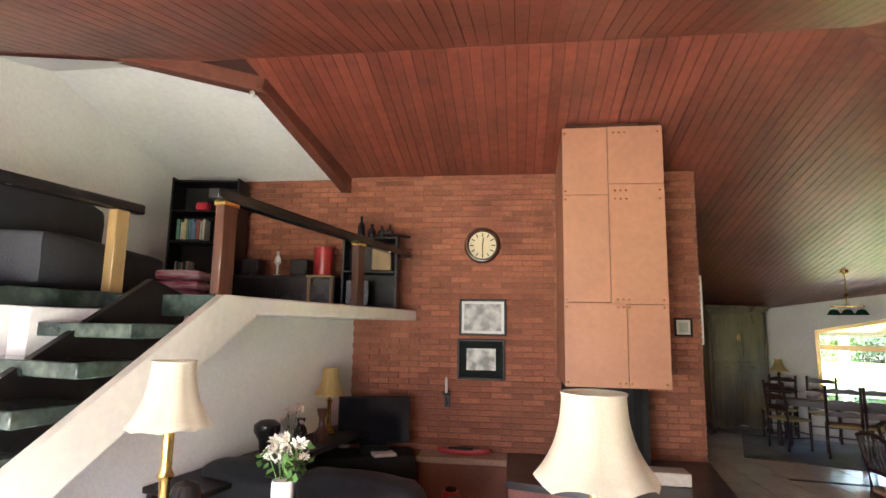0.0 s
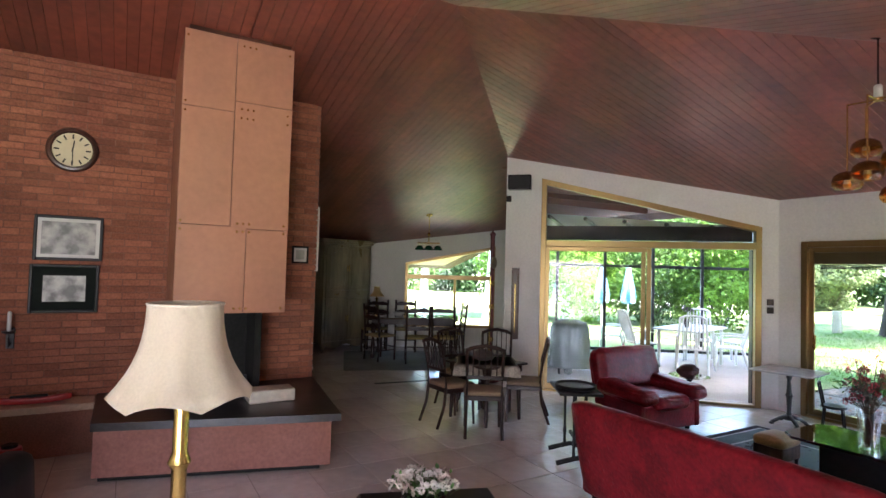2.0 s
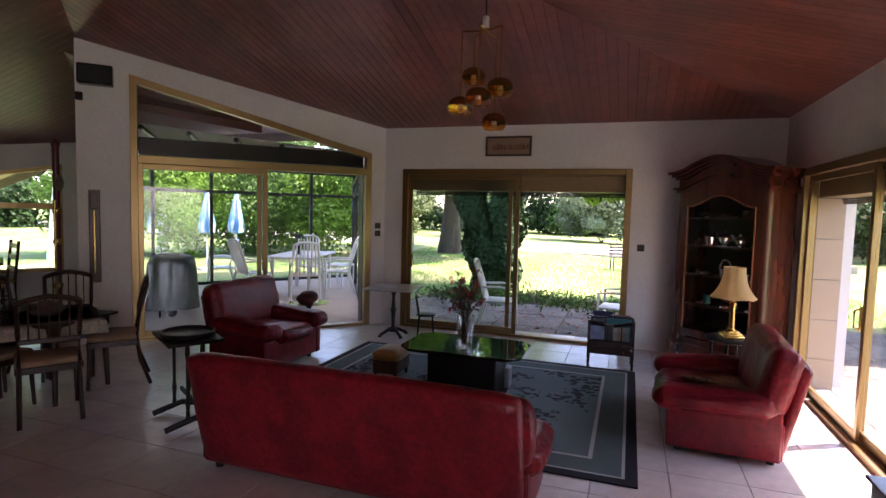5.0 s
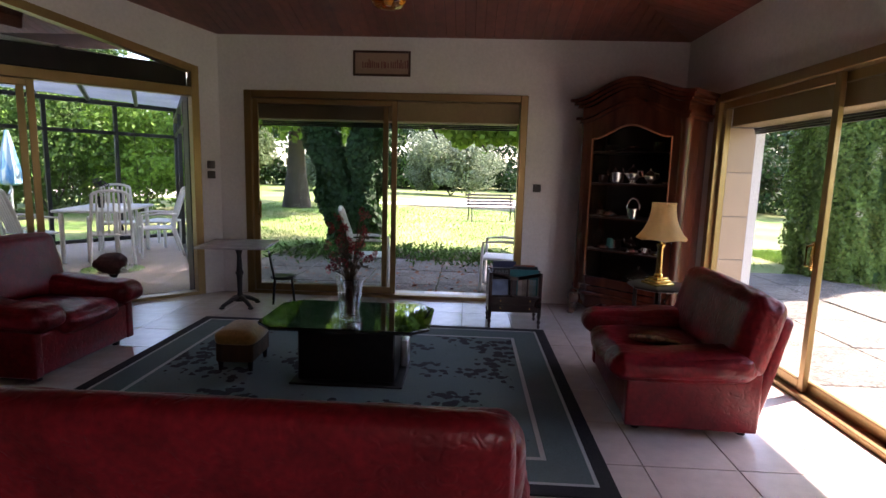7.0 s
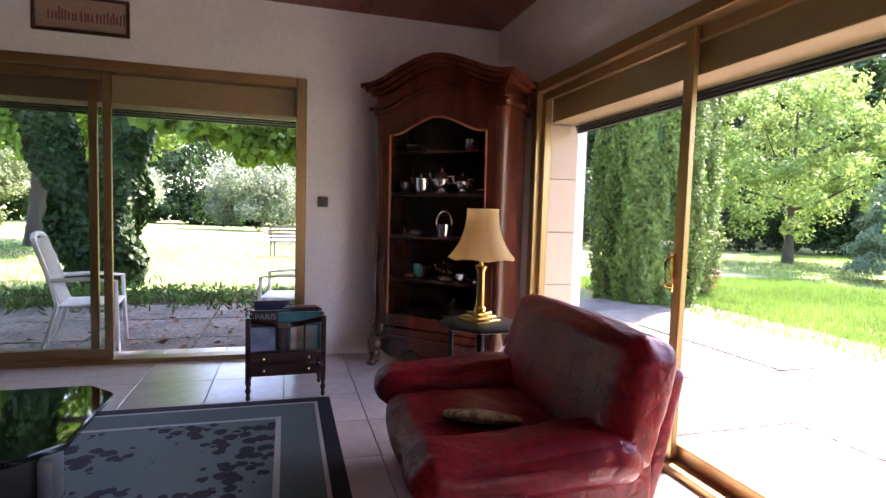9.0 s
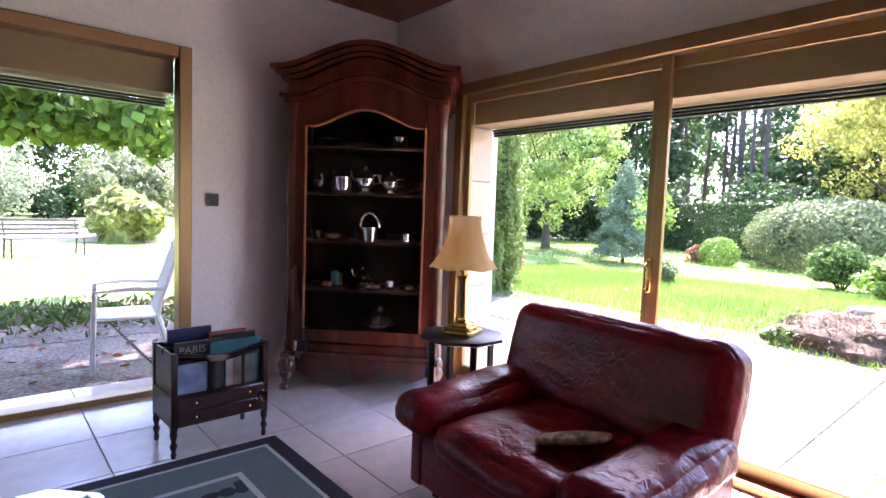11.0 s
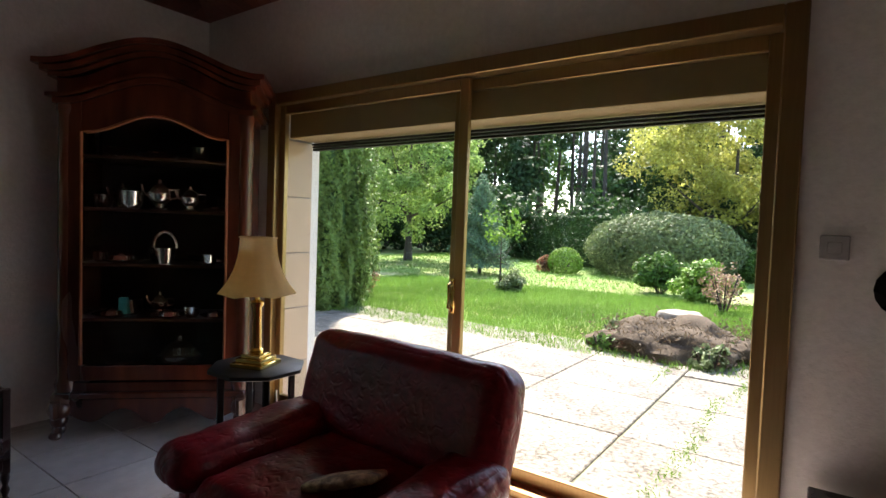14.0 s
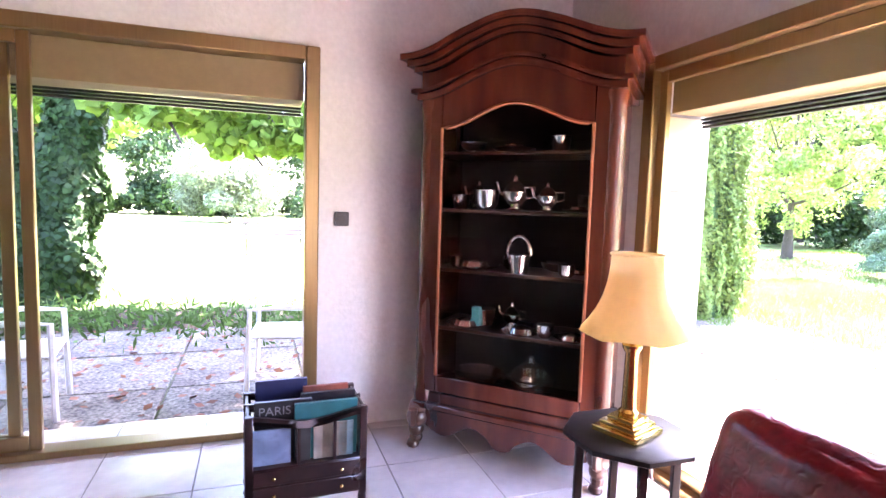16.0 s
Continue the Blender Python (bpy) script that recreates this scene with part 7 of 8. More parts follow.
gc = garden_chair(9.2, 6.2, -0.003, -54)
for x, y, z, a in ((10.05, 6.05, -0.003, 35), (10.55, 7.0, -0.003, 125), (9.0, 7.15, -0.003, -115), (10.6, 9.3, -0.17, 40), (8.9, 2.62, -0.121, 188), (9.12, 0.95, -0.121, -8)):
    copy_thing(gc, pose(x, y, z, 0, 0, a))
gtb = thing("garden_table", 9.8, 6.65, -0.003, 15, "white plastic garden table in the sunroom", "garden table")
part("tabletop", new_box(-0.75, -0.42, 0.69, 0.75, 0.42, 0.725, 0.015), PLASTIC, gtb)
for x in (-0.65, 0.65):
    for y in (-0.33, 0.33):
        part("leg", rod(bmesh.new(), (x, y, 0), (x, y, 0.69), 0.03), PLASTIC, gtb)
gst = thing("garden_stool", 11.0, 6.55, -0.003, 0, "low white plastic garden table by the glass", "garden table")
part("tabletop", new_box(-0.3, -0.25, 0.40, 0.3, 0.25, 0.43, 0.01), PLASTIC, gst)
for x in (-0.25, 0.25):
    for y in (-0.2, 0.2):
        part("leg", rod(bmesh.new(), (x, y, 0), (x, y, 0.4), 0.025), PLASTIC, gst)
bq = thing("covered_barbecue", 7.15, 7.10, -0.003, 45, "trolley barbecue under a grey-green cover", "barbecue")
bm = bmesh.new()
lathe(bm, [(0.43, 0.12), (0.41, 0.3), (0.39, 0.55), (0.37, 0.74), (0.32, 0.83), (0.2, 0.87), (0.0, 0.88)], 48, None, lambda a: (1 + 0.14 * math.cos(2 * a)) * (1 - 0.10 * math.cos(4 * a)) * (1 + 0.025 * math.sin(11 * a) + 0.015 * math.sin(23 * a + 1)))
part("cover", bm, mat("grey_green_tarpaulin", (0.07, 0.10, 0.08), 0.6, vary=0.2, scale=6, bump=0.5), bq, "creased cover", 70)
part("tray", new_box(-0.30, -0.22, 0.14, 0.30, 0.22, 0.2, 0.01), RAIL, bq)
for x in (-0.27, 0.27):
    part("wheel", rod(bmesh.new(), (x - 0.02, 0, 0.07), (x + 0.02, 0, 0.07), 0.07, 0.07, 14), RAIL, bq)
    part("leg", rod(bmesh.new(), (x, 0.15, 0), (x, 0.15, 0.2), 0.015), RAIL, bq)
flowers("sunroom_flowers", 9.6, 6.6, 0.723, RAIL, "dark flower head in a vase on the white table", 6, 0.10, 0.25, mat("dark_petal", (0.05, 0.04, 0.06), 0.8, bump=0), 0.05, 0.05, 0.16, 31, 10)


# ---- garden ----
GRASS = mat("lawn_grass", (0.11, 0.20, 0.035), 0.95, vary=0.35, scale=9, bump=0.6, colour2=(0.23, 0.24, 0.085), mix_scale=0.6)
GROUND = -0.16
bm = bmesh.new()
n = 90
xs = [-140 + 290 * (i / n) for i in range(n + 1)]
gv = {}


def swell(x, y):
    d = max(0.0, math.hypot(x - 4, y - 4) - 12)
    return GROUND + noise.noise(Vector((x * 0.06, y * 0.06, 2.0))) * min(0.35, d * 0.03)


for i in range(n + 1):
    for j in range(n + 1):
        x, y = xs[i], xs[j]
        gv[i, j] = bm.verts.new((x, y, swell(x, y)))
for i in range(n):
    for j in range(n):
        bm.faces.new((gv[i, j], gv[i + 1, j], gv[i + 1, j + 1], gv[i, j + 1]))
structure("ground", bm, GRASS, "wide green lawn round the house", "ground", 60)


def leaf_mesh(name, pts, nrm, size, rnd, jitter=0.7, narrow=0.55):
    """Many small four-cornered leaves at pts, roughly facing along nrm."""
    k = len(pts)
    a = nrm + rnd.normal(0, jitter, (k, 3))
    a /= np.linalg.norm(a, axis=1)[:, None]
    b = np.cross(a, rnd.normal(0, 1, (k, 3)))
    b /= np.linalg.norm(b, axis=1)[:, None] + 1e-9
    c = np.cross(a, b)
    s = size * rnd.uniform(0.6, 1.3, (k, 1))
    quads = np.stack([pts - b * s * 0.5, pts + c * s * narrow * 0.5, pts + b * s * 0.5, pts - c * s * narrow * 0.5], 1).reshape(-1, 3)
    me = bpy.data.meshes.new(name)
    me.vertices.add(4 * k)
    me.vertices.foreach_set("co", quads.astype(np.float32).ravel())
    me.loops.add(4 * k)
    me.loops.foreach_set("vertex_index", np.arange(4 * k, dtype=np.int32))
    me.polygons.add(k)
    me.polygons.foreach_set("loop_start", np.arange(0, 4 * k, 4, dtype=np.int32))
    me.polygons.foreach_set("loop_total", np.full(k, 4, dtype=np.int32))
    me.update()
    return me


def blob_points(rnd, count, centre, radii, clumps, clump_r, shell=0.5):
    """Leaf places in clumps that fill an uneven ellipsoid."""
    u = rnd.normal(0, 1, (clumps, 3))
    u /= np.linalg.norm(u, axis=1)[:, None]
    u *= rnd.uniform(shell, 1.0, (clumps, 1))
    c = np.array(centre) + u * np.array(radii)
    w = rnd.integers(0, clumps, count)
    v = rnd.normal(0, 1, (count, 3))
    v /= np.linalg.norm(v, axis=1)[:, None]
    r = clump_r * rnd.uniform(0.55, 1.25, clumps)
    p = c[w] + v * (r[w] * rnd.uniform(0.6, 1.0, count))[:, None] * np.array((1, 1, 0.75))
    return p, v + np.array((0, 0, 0.4))


def leaf_mat(name, colour, island=0.35, trans=0.3):
    return mat(name, colour, 0.6, spec=0.22, vary=0.15, scale=1.5, island=island, trans=trans, bump=0, colour2=tuple(c * 0.7 for c in colour), mix_scale=0.5)


BARK = mat("grey_bark", (0.055, 0.043, 0.032), 0.95, vary=0.3, scale=6, stretch=(1, 1, 0.3), bump=0.8)
BIRCH = mat("white_birch_bark", (0.62, 0.60, 0.55), 0.8, vary=0.2, scale=5, stretch=(0.4, 0.4, 3), colour2=(0.12, 0.10, 0.09), mix_at=(0.58, 0.66), mix_scale=5, bump=0.4)
L_BRIGHT = leaf_mat("bright_green_leaves", (0.14, 0.26, 0.035))
L_MID = leaf_mat("mid_green_leaves", (0.075, 0.15, 0.03))
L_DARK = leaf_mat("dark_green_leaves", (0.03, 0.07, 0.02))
L_YELLOW = leaf_mat("yellow_green_leaves", (0.36, 0.37, 0.085), trans=0.45)
L_BLUE = leaf_mat("blue_green_needles", (0.095, 0.165, 0.09))
L_THUJA = leaf_mat("thuja_scales", (0.13, 0.21, 0.045))
L_RUST = leaf_mat("rusty_dead_leaves", (0.26, 0.11, 0.06))
L_GREY = leaf_mat("grey_green_leaves", (0.135, 0.18, 0.075))
# willow green paled in the colour to stand in for distance haze
L_HAZE = leaf_mat("hazy_willow_leaves", (0.19, 0.25, 0.15))
IVY = leaf_mat("dark_ivy_leaves", (0.02, 0.055, 0.012), trans=0.12)


def tree(name, x, y, h_trunk, r_trunk, crown_c, radii, count, clumps, clump_r, size, leaf, label, lean=(0, 0), seed=1, bark=None, category="tree", limbs=6):
    rnd = np.random.default_rng(seed)
    z0 = swell(x, y) - 0.03
    ob = thing(name, x, y, z0, 0, label, category)
    bm = bmesh.new()
    top_t = Vector((lean[0], lean[1], h_trunk))
    pts = [Vector((0, 0, 0)), Vector((lean[0] * 0.2, lean[1] * 0.2, h_trunk * 0.33)), Vector((lean[0] * 0.55, lean[1] * 0.55, h_trunk * 0.66)), top_t, top_t + Vector((lean[0] * 0.2, lean[1] * 0.2, radii[2] * 0.8))]
    sweep(bm, pts, lambda t: r_trunk * (1.25 - t) if t < 0.2 else r_trunk * (1.05 - 0.85 * t), 10)
    for k in range(limbs):
        a = 2 * math.pi * k / limbs + seed
        s = top_t * (0.75 + 0.25 * (k % 3) / 2)
        e = s + Vector((math.cos(a) * radii[0] * 0.75, math.sin(a) * radii[1] * 0.75, radii[2] * (0.25 + 0.3 * (k % 2))))
        sweep(bm, [s, s.lerp(e, 0.5) + Vector((0, 0, -0.1)), e], lambda t: r_trunk * 0.38 * (1 - 0.8 * t), 6)
    part("trunk", bm, bark or BARK, ob)
    p, v = blob_points(rnd, count, crown_c, radii, clumps, clump_r)
    me = leaf_mesh("crown", p, v, size, rnd)
    me.materials.append(leaf)
    c = new("crown", me)
    c.parent = ob
    return ob


def shrub(name, x, y, radii, count, size, leaf, label, seed=1, lift=0.0, clumps=40, category="shrub", smooth_top=False):
    rnd = np.random.default_rng(seed)
    z0 = swell(x, y) - 0.02
    ob = thing(name, x, y, z0, 0, label, category)
    bm = bmesh.new()
    for k in range(7):
        a = 2 * math.pi * k / 7
        rod(bm, (0.04 * math.cos(a), 0.04 * math.sin(a), 0), (radii[0] * 0.6 * math.cos(a), radii[1] * 0.6 * math.sin(a), radii[2] * 1.2), 0.02, 0.008, 5)
    part("stems", bm, BARK, ob)
    if smooth_top:
        u = rnd.normal(0, 1, (count, 3))
        u /= np.linalg.norm(u, axis=1)[:, None]
        bumps = 1 + 0.06 * np.sin(u[:, :1] * 9 + 1) * np.cos(u[:, 1:2] * 8)
        p = u * np.array(radii) * bumps * rnd.uniform(0.86, 1.0, (count, 1)) + np.array((0, 0, radii[2] * 0.75))
        v = u
    else:
        p, v = blob_points(rnd, count, (0, 0, radii[2] * 0.85), np.array(radii) * 0.8, clumps, min(radii) * 0.38, 0.35)
    keep = p[:, 2] > 0.0
    me = leaf_mesh("foliage", p[keep], v[keep], size, rnd)
    me.materials.append(leaf)
    c = new("foliage", me)
    c.parent = ob
    return ob


def thuja(x, y, r, h, seed):
    rnd = np.random.default_rng(seed)
    ob = thing("thuja", x, y, swell(x, y) - 0.02, 0, "tall columnar thuja with a few rusty dead patches", "conifer", "thuja columns")
    part("trunk", rod(bmesh.new(), (0, 0, 0), (0, 0, h * 0.95), 0.12, 0.02), BARK, ob)
    k = 80000
    z = h * rnd.random(k) ** 1.1
    a = rnd.uniform(0, 2 * math.pi, k)
    rr = r * np.minimum(1, (h - z) / (h * 0.45)) ** 0.7 * (0.86 + 0.14 * np.minimum(1, z / 0.6))
    flute = 1 + 0.10 * np.sin(5 * a + 0.8 * z + seed) + 0.07 * np.sin(11 * a - 2.3 * z) + 0.05 * np.sin(17 * a + 6 * z)
    q = rr * flute * rnd.uniform(0.86, 1.0, k)
    p = np.stack([q * np.cos(a), q * np.sin(a), z], 1)
    nrm = np.stack([np.cos(a), np.sin(a), np.full(k, 0.5)], 1)
    dead = (np.sin(3 * a + 1.7 * z + seed) * np.sin(2.1 * z + 2 * a) > 0.80)
    for nm, sel, mt in (("foliage", ~dead, L_THUJA), ("dead_patch", dead, L_RUST)):
        me = leaf_mesh(nm, p[sel], nrm[sel], 0.075, rnd, 0.55, 0.5)
        me.materials.append(mt)
        c = new(nm, me)
        c.parent = ob
    # dark cone behind the leaves stands in for shade inside the column
    bm = bmesh.new()
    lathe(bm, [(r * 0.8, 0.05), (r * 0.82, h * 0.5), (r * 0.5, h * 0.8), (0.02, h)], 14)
    part("shade_core", bm, L_DARK, ob, "dark core for the shade inside the foliage")
    return ob


thuja(11.0, -4.62, 0.80, 6.5, 1)
thuja(12.05, -5.75, 0.95, 7.2, 2)
tree("garden_tree", 17.8, -15.4, 2.4, 0.16, (0, 0, 4.0), (3.3, 3.3, 3.3), 34000, 130, 0.62, 0.13, leaf_mat("light_green_leaves", (0.22, 0.33, 0.085), trans=0.45), "bright green tree with hanging branches on the lawn", seed=3)
tree("garden_tree", 7.2, -23.5, 2.2, 0.25, (0, 0, 5.2), (4.4, 3.8, 3.6), 46000, 190, 0.75, 0.15, L_YELLOW, "large yellow-green maple beyond the round bush", seed=4)
cf = thing("small_conifer", 13.3, -13.6, swell(13.3, -13.6) - 0.03, 0, "small blue-green conifer with tiered boughs on the lawn", "conifer")
part("trunk", rod(bmesh.new(), (0, 0, 0), (0, 0, 3.1), 0.07, 0.015), BARK, cf)
rnd = np.random.default_rng(5)
k = 14000
z = 3.2 * (1 - np.sqrt(rnd.uniform(0.0, 0.92, k)))
a = rnd.uniform(0, 2 * math.pi, k)
q = 1.3 * (1 - z / 3.3) ** 0.8 * (0.78 + 0.22 * np.sin(9 * z + 2.0 * np.sin(3 * a))) * (1 + 0.12 * np.sin(5 * a)) * np.sqrt(rnd.uniform(0.35, 1.0, k))
me = leaf_mesh("crown", np.stack([q * np.cos(a), q * np.sin(a), z + 0.15], 1), np.stack([np.cos(a), np.sin(a), np.full(k, 0.6)], 1), 0.10, rnd, 0.6, 0.4)
me.materials.append(L_BLUE)
new("crown", me).parent = cf
tree("sapling", 10.2, -9.45, 0.9, 0.03, (0, 0, 1.6), (0.55, 0.55, 0.55), 500, 40, 0.18, 0.08, L_BRIGHT, "thin young tree with bare twigs", seed=6, limbs=9)
shrub("heather_bush", 9.95, -9.45, (0.42, 0.42, 0.32), 4500, 0.06, L_GREY, "grey-green low bush on the lawn", 7)
shrub("round_bush", 8.8, -18.6, (2.75, 2.2, 1.35), 26000, 0.11, L_GREY, "big rounded grey-green bush", 8, smooth_top=True)
shrub("small_bush", 11.6, -16.6, (0.62, 0.55, 0.55), 4500, 0.08, L_BRIGHT, "small yellow-green clipped bush", 9, smooth_top=True)
shrub("small_bush", 12.35, -16.6, (0.38, 0.35, 0.36), 1800, 0.08, L_RUST, "small reddish bush beside a green one", 10)
shrub("garden_shrub", 7.3, -12.3, (0.85, 0.75, 0.62), 7000, 0.10, L_MID, "green garden shrub near the stone wall", 11)
shrub("garden_shrub", 6.1, -11.0, (0.75, 0.7, 0.58), 6000, 0.10, L_BRIGHT, "leafy green shrub near the stone wall", 12)
shrub("garden_shrub", 5.55, -9.6, (0.42, 0.4, 0.62), 800, 0.06, leaf_mat("dry_pinkish_leaves", (0.30, 0.20, 0.13)), "dry pinkish shrub near the stone wall", 13)
shrub("clipped_hedge", 4.9, -19.6, (2.1, 0.8, 0.72), 9000, 0.11, L_MID, "low clipped hedge behind the stone wall", 15, smooth_top=True, category="hedge")
hedge = thing("hedge", 14.0, -21.2, GROUND, -20, "dark clipped hedge across the garden", "hedge")
rnd = np.random.default_rng(14)
p = rnd.uniform(-1, 1, (22000, 3))
f = rnd.integers(0, 3, 22000)
sgn = np.where(rnd.random(22000) < 0.5, -1, 1)
p[np.arange(22000), f] = sgn
p = p * np.array((3.6, 0.5, 1.0)) + np.array((0, 0, 1.0)) + rnd.normal(0, 0.03, p.shape)
nn = np.zeros_like(p)
nn[np.arange(22000), f] = sgn
me = leaf_mesh("foliage", p, nn, 0.13, rnd)
me.materials.append(L_DARK)
c = new("foliage", me)
c.parent = hedge

# mound with a stump, low stone wall, plants in the joints
EARTH = mat("brown_earth", (0.085, 0.064, 0.045), 0.95, spec=0.1, vary=0.35, scale=12, bump=0.9)
bm = bmesh.new()
bmesh.ops.create_icosphere(bm, subdivisions=5, radius=1.0)
for v in bm.verts:
    u = v.co.copy()
    v.co = Vector((u.x * 0.95, u.y * 0.85, max(-0.1, u.z) * 0.42)) * (1 + 0.3 * noise.noise(u * 2.2)) + noise.noise_vector(u * 7) * 0.035 + noise.noise_vector(u * 17) * 0.022 + noise.noise_vector(u * 41) * 0.014
solid("earth_mound", bm, EARTH, "low mound of bare brown earth by the terrace", "mound", m=pose(5.42, -5.35, GROUND - 0.02), smooth=60)
tufts_later = [(5.2, -4.9), (5.8, -5.1), (5.5, -5.6), (4.9, -5.4)]
bm = bmesh.new()
lathe(bm, [(0.34, 0), (0.30, 0.12), (0.27, 0.34), (0.25, 0.36)], 18, None, lambda a: 1 + 0.1 * math.sin(5 * a) + 0.06 * math.sin(9 * a))
solid("tree_stump", bm, mat("pale_cut_wood", (0.24, 0.21, 0.17), 0.9, vary=0.3, scale=9, bump=0.6), "weathered pale tree stump on the mound", "stump", m=pose(5.55, -5.95, GROUND + 0.06))
for i, (x, y, s, l) in enumerate(((6.15, -4.75, 0.2, L_MID), (5.0, -4.62, 0.22, L_GREY), (5.9, -6.1, 0.2, L_MID), (6.35, -5.7, 0.18, L_GREY), (4.8, -5.3, 0.2, L_MID))):
    shrub("ground_plant", x, y, (s, s, s * 0.9), 500, 0.09, l, "low leafy plant on the bare mound", 40 + i, clumps=14, category="plant")
WSTONE = mat("dry_stone", (0.42, 0.37, 0.30), 0.9, vary=0.2, scale=6, obj=0.15, bump=0.6)
sw = thing("stone_wall", 4.55, -6.1, GROUND, 0, "low dry-stone garden wall of flat stones", "wall")
rr_ = random.Random(4)
for row in range(5):
    y = 0.0
    while y > -5.5:
        ln = rr_.uniform(0.28, 0.6)
        z0 = row * 0.125 - 0.02
        part("stone", new_box(-0.18 + rr_.uniform(-0.03, 0.03), y - ln + 0.012, z0, 0.18 + rr_.uniform(-0.03, 0.03), y, z0 + 0.118, 0.012), WSTONE, sw)
        y -= ln

# terraces
SLABM = mat("exposed_aggregate_slab", (0.175, 0.157, 0.127), 0.95, vary=0.7, scale=9, detail=9.0, obj=0.12, bump=0.7, colour2=(0.115, 0.10, 0.08), mix_scale=1.6)
JOINT = mat("mossy_joint", (0.13, 0.13, 0.06), 0.95, vary=0.4, scale=14, bump=0.6)
bm = bmesh.new()
box(bm, -4.5, -4.25, -0.30, 10.6, -1.16, -0.135)
box(bm, EX + T, -1.16, -0.30, 10.6, 4.6, -0.135)
structure("pavement", bm, JOINT, "mossy bed of the terrace paving", "pavement")
pave = bpy.data.objects["pavement"]
rr_ = random.Random(9)
sizes = {}
y = -1.17
while y > -4.2:
    dy = 0.98
    x = 2.2
    while x < 10.5:
        dx = 0.98
        if "slab_mesh" not in sizes:
            bm = new_box(0.008, 0.008, -0.02, 0.972, 0.972, 0.02, 0.008)
            sizes["slab_mesh"] = mesh_of(bm, "paving_slab", SLABM)
        o_ = new("paving_slab", sizes["slab_mesh"])
        o_.parent = pave
        o_.matrix_basis = pose(x, y - dy, -0.137 + rr_.uniform(-0.004, 0.004), rr_.uniform(-0.3, 0.3), rr_.uniform(-0.3, 0.3), 0)
        x += dx
    y -= dy
y = -1.16
while y < 4.5:
    x = EX + T + 0.01
    while x < 10.3:
        o_ = new("paving_slab", sizes["slab_mesh"])
        o_.parent = pave
        o_.matrix_basis = pose(x, y, -0.137 + rr_.uniform(-0.003, 0.003))
        x += 0.98
    y += 0.98


def tufts(name, spots, count, size, leaf, label, spread, h, seed):
    rnd = np.random.default_rng(seed)
    c = np.array(spots)[rnd.integers(0, len(spots), count)]
    p = np.concatenate([c + rnd.normal(0, 1, (count, 2)) * np.array(spread), np.zeros((count, 1))], 1)
    p[:, 2] = np.array([swell(a, b) for a, b in p[:, :2]]) + h * rnd.random(count)
    nrm = rnd.normal(0, 1, (count, 3)) * np.array((1, 1, 0.3))
    me = leaf_mesh(name, p, nrm, size, rnd, 0.4, 0.22)
    me.materials.append(leaf)
    return tagged(new(name, me), label, "grass", kind="stuff")


tufts("joint_weeds", [(4.75, -1.6), (4.7, -2.2), (4.72, -3.1), (4.6, -4.0), (5.3, -4.2), (3.95, -2.4), (4.2, -3.6)], 3200, 0.03, L_BRIGHT, "weeds in the joints of the paving", (0.035, 0.28), 0.07, 2)
tufts("dry_stalks", tufts_later, 2600, 0.07, leaf_mat("dry_straw", (0.14, 0.105, 0.07)), "dry roots and stalks on the bare mound", (0.35, 0.3), 0.42, 6)
# lawn blades near the house
rnd = np.random.default_rng(3)
blades = []
for (x0, x1, y0, y1, k) in ((3.0, 14.0, -11.0, -4.34, 95000), (6, 20, -22, -11, 36000), (11.6, 24.0, -4.0, 9.0, 34000)):
    blades.append(np.stack([rnd.uniform(x0, x1, k), rnd.uniform(y0, y1, k), np.zeros(k)], 1))
blades = np.concatenate(blades)
blades[:, 2] = np.array([swell(a, b) for a, b in blades[:, :2]]) + 0.045
side = rnd.normal(0, 1, (len(blades), 3)) * np.array((1, 1, 0.15))
up_v = np.array((0, 0, 1.0)) + rnd.normal(0, 0.35, side.shape)
wv = np.cross(up_v, side)
wv /= np.linalg.norm(wv, axis=1)[:, None]
hgt = rnd.uniform(0.01, 0.06, (len(blades), 1))
hgt[blades[:, 1] > -4.2] *= 0.25
quads = np.stack([blades - wv * 0.0045 - up_v * 0.05, blades + wv * 0.0045 - up_v * 0.05, blades + wv * 0.002 + up_v * hgt, blades - wv * 0.002 + up_v * hgt], 1).reshape(-1, 3)
me = bpy.data.meshes.new("lawn_blades")
k = len(blades)
me.vertices.add(4 * k)
me.vertices.foreach_set("co", quads.astype(np.float32).ravel())
me.loops.add(4 * k)
me.loops.foreach_set("vertex_index", np.arange(4 * k, dtype=np.int32))
me.polygons.add(k)
me.polygons.foreach_set("loop_start", np.arange(0, 4 * k, 4, dtype=np.int32))
me.polygons.foreach_set("loop_total", np.full(k, 4, dtype=np.int32))
me.update()
me.materials.append(leaf_mat("grass_blades", (0.125, 0.235, 0.04), trans=0.4))
tagged(new("lawn_blades", me), "uneven blades of the garden lawn", "grass", kind="stuff")

# east side: bed, ivy tree, lime tree, bench, drive
bm = bmesh.new()
slab(bm, [(10.4, -1.0), (12.2, -0.6), (12.4, 3.0), (12.8, 4.6), (10.4, 4.8)], -0.3, -0.13)
structure("flower_bed", bm, EARTH, "brown earth bed along the terrace", "ground")
tufts("bed_plants", [(10.9, -0.4), (11.0, 0.6), (11.1, 1.4), (11.5, 2.2), (11.3, 3.0), (11.2, 3.9), (11.8, 3.4)], 2600, 0.14, L_MID, "low ground cover in the bed", (0.35, 0.4), 0.22, 5)
rnd = np.random.default_rng(8)
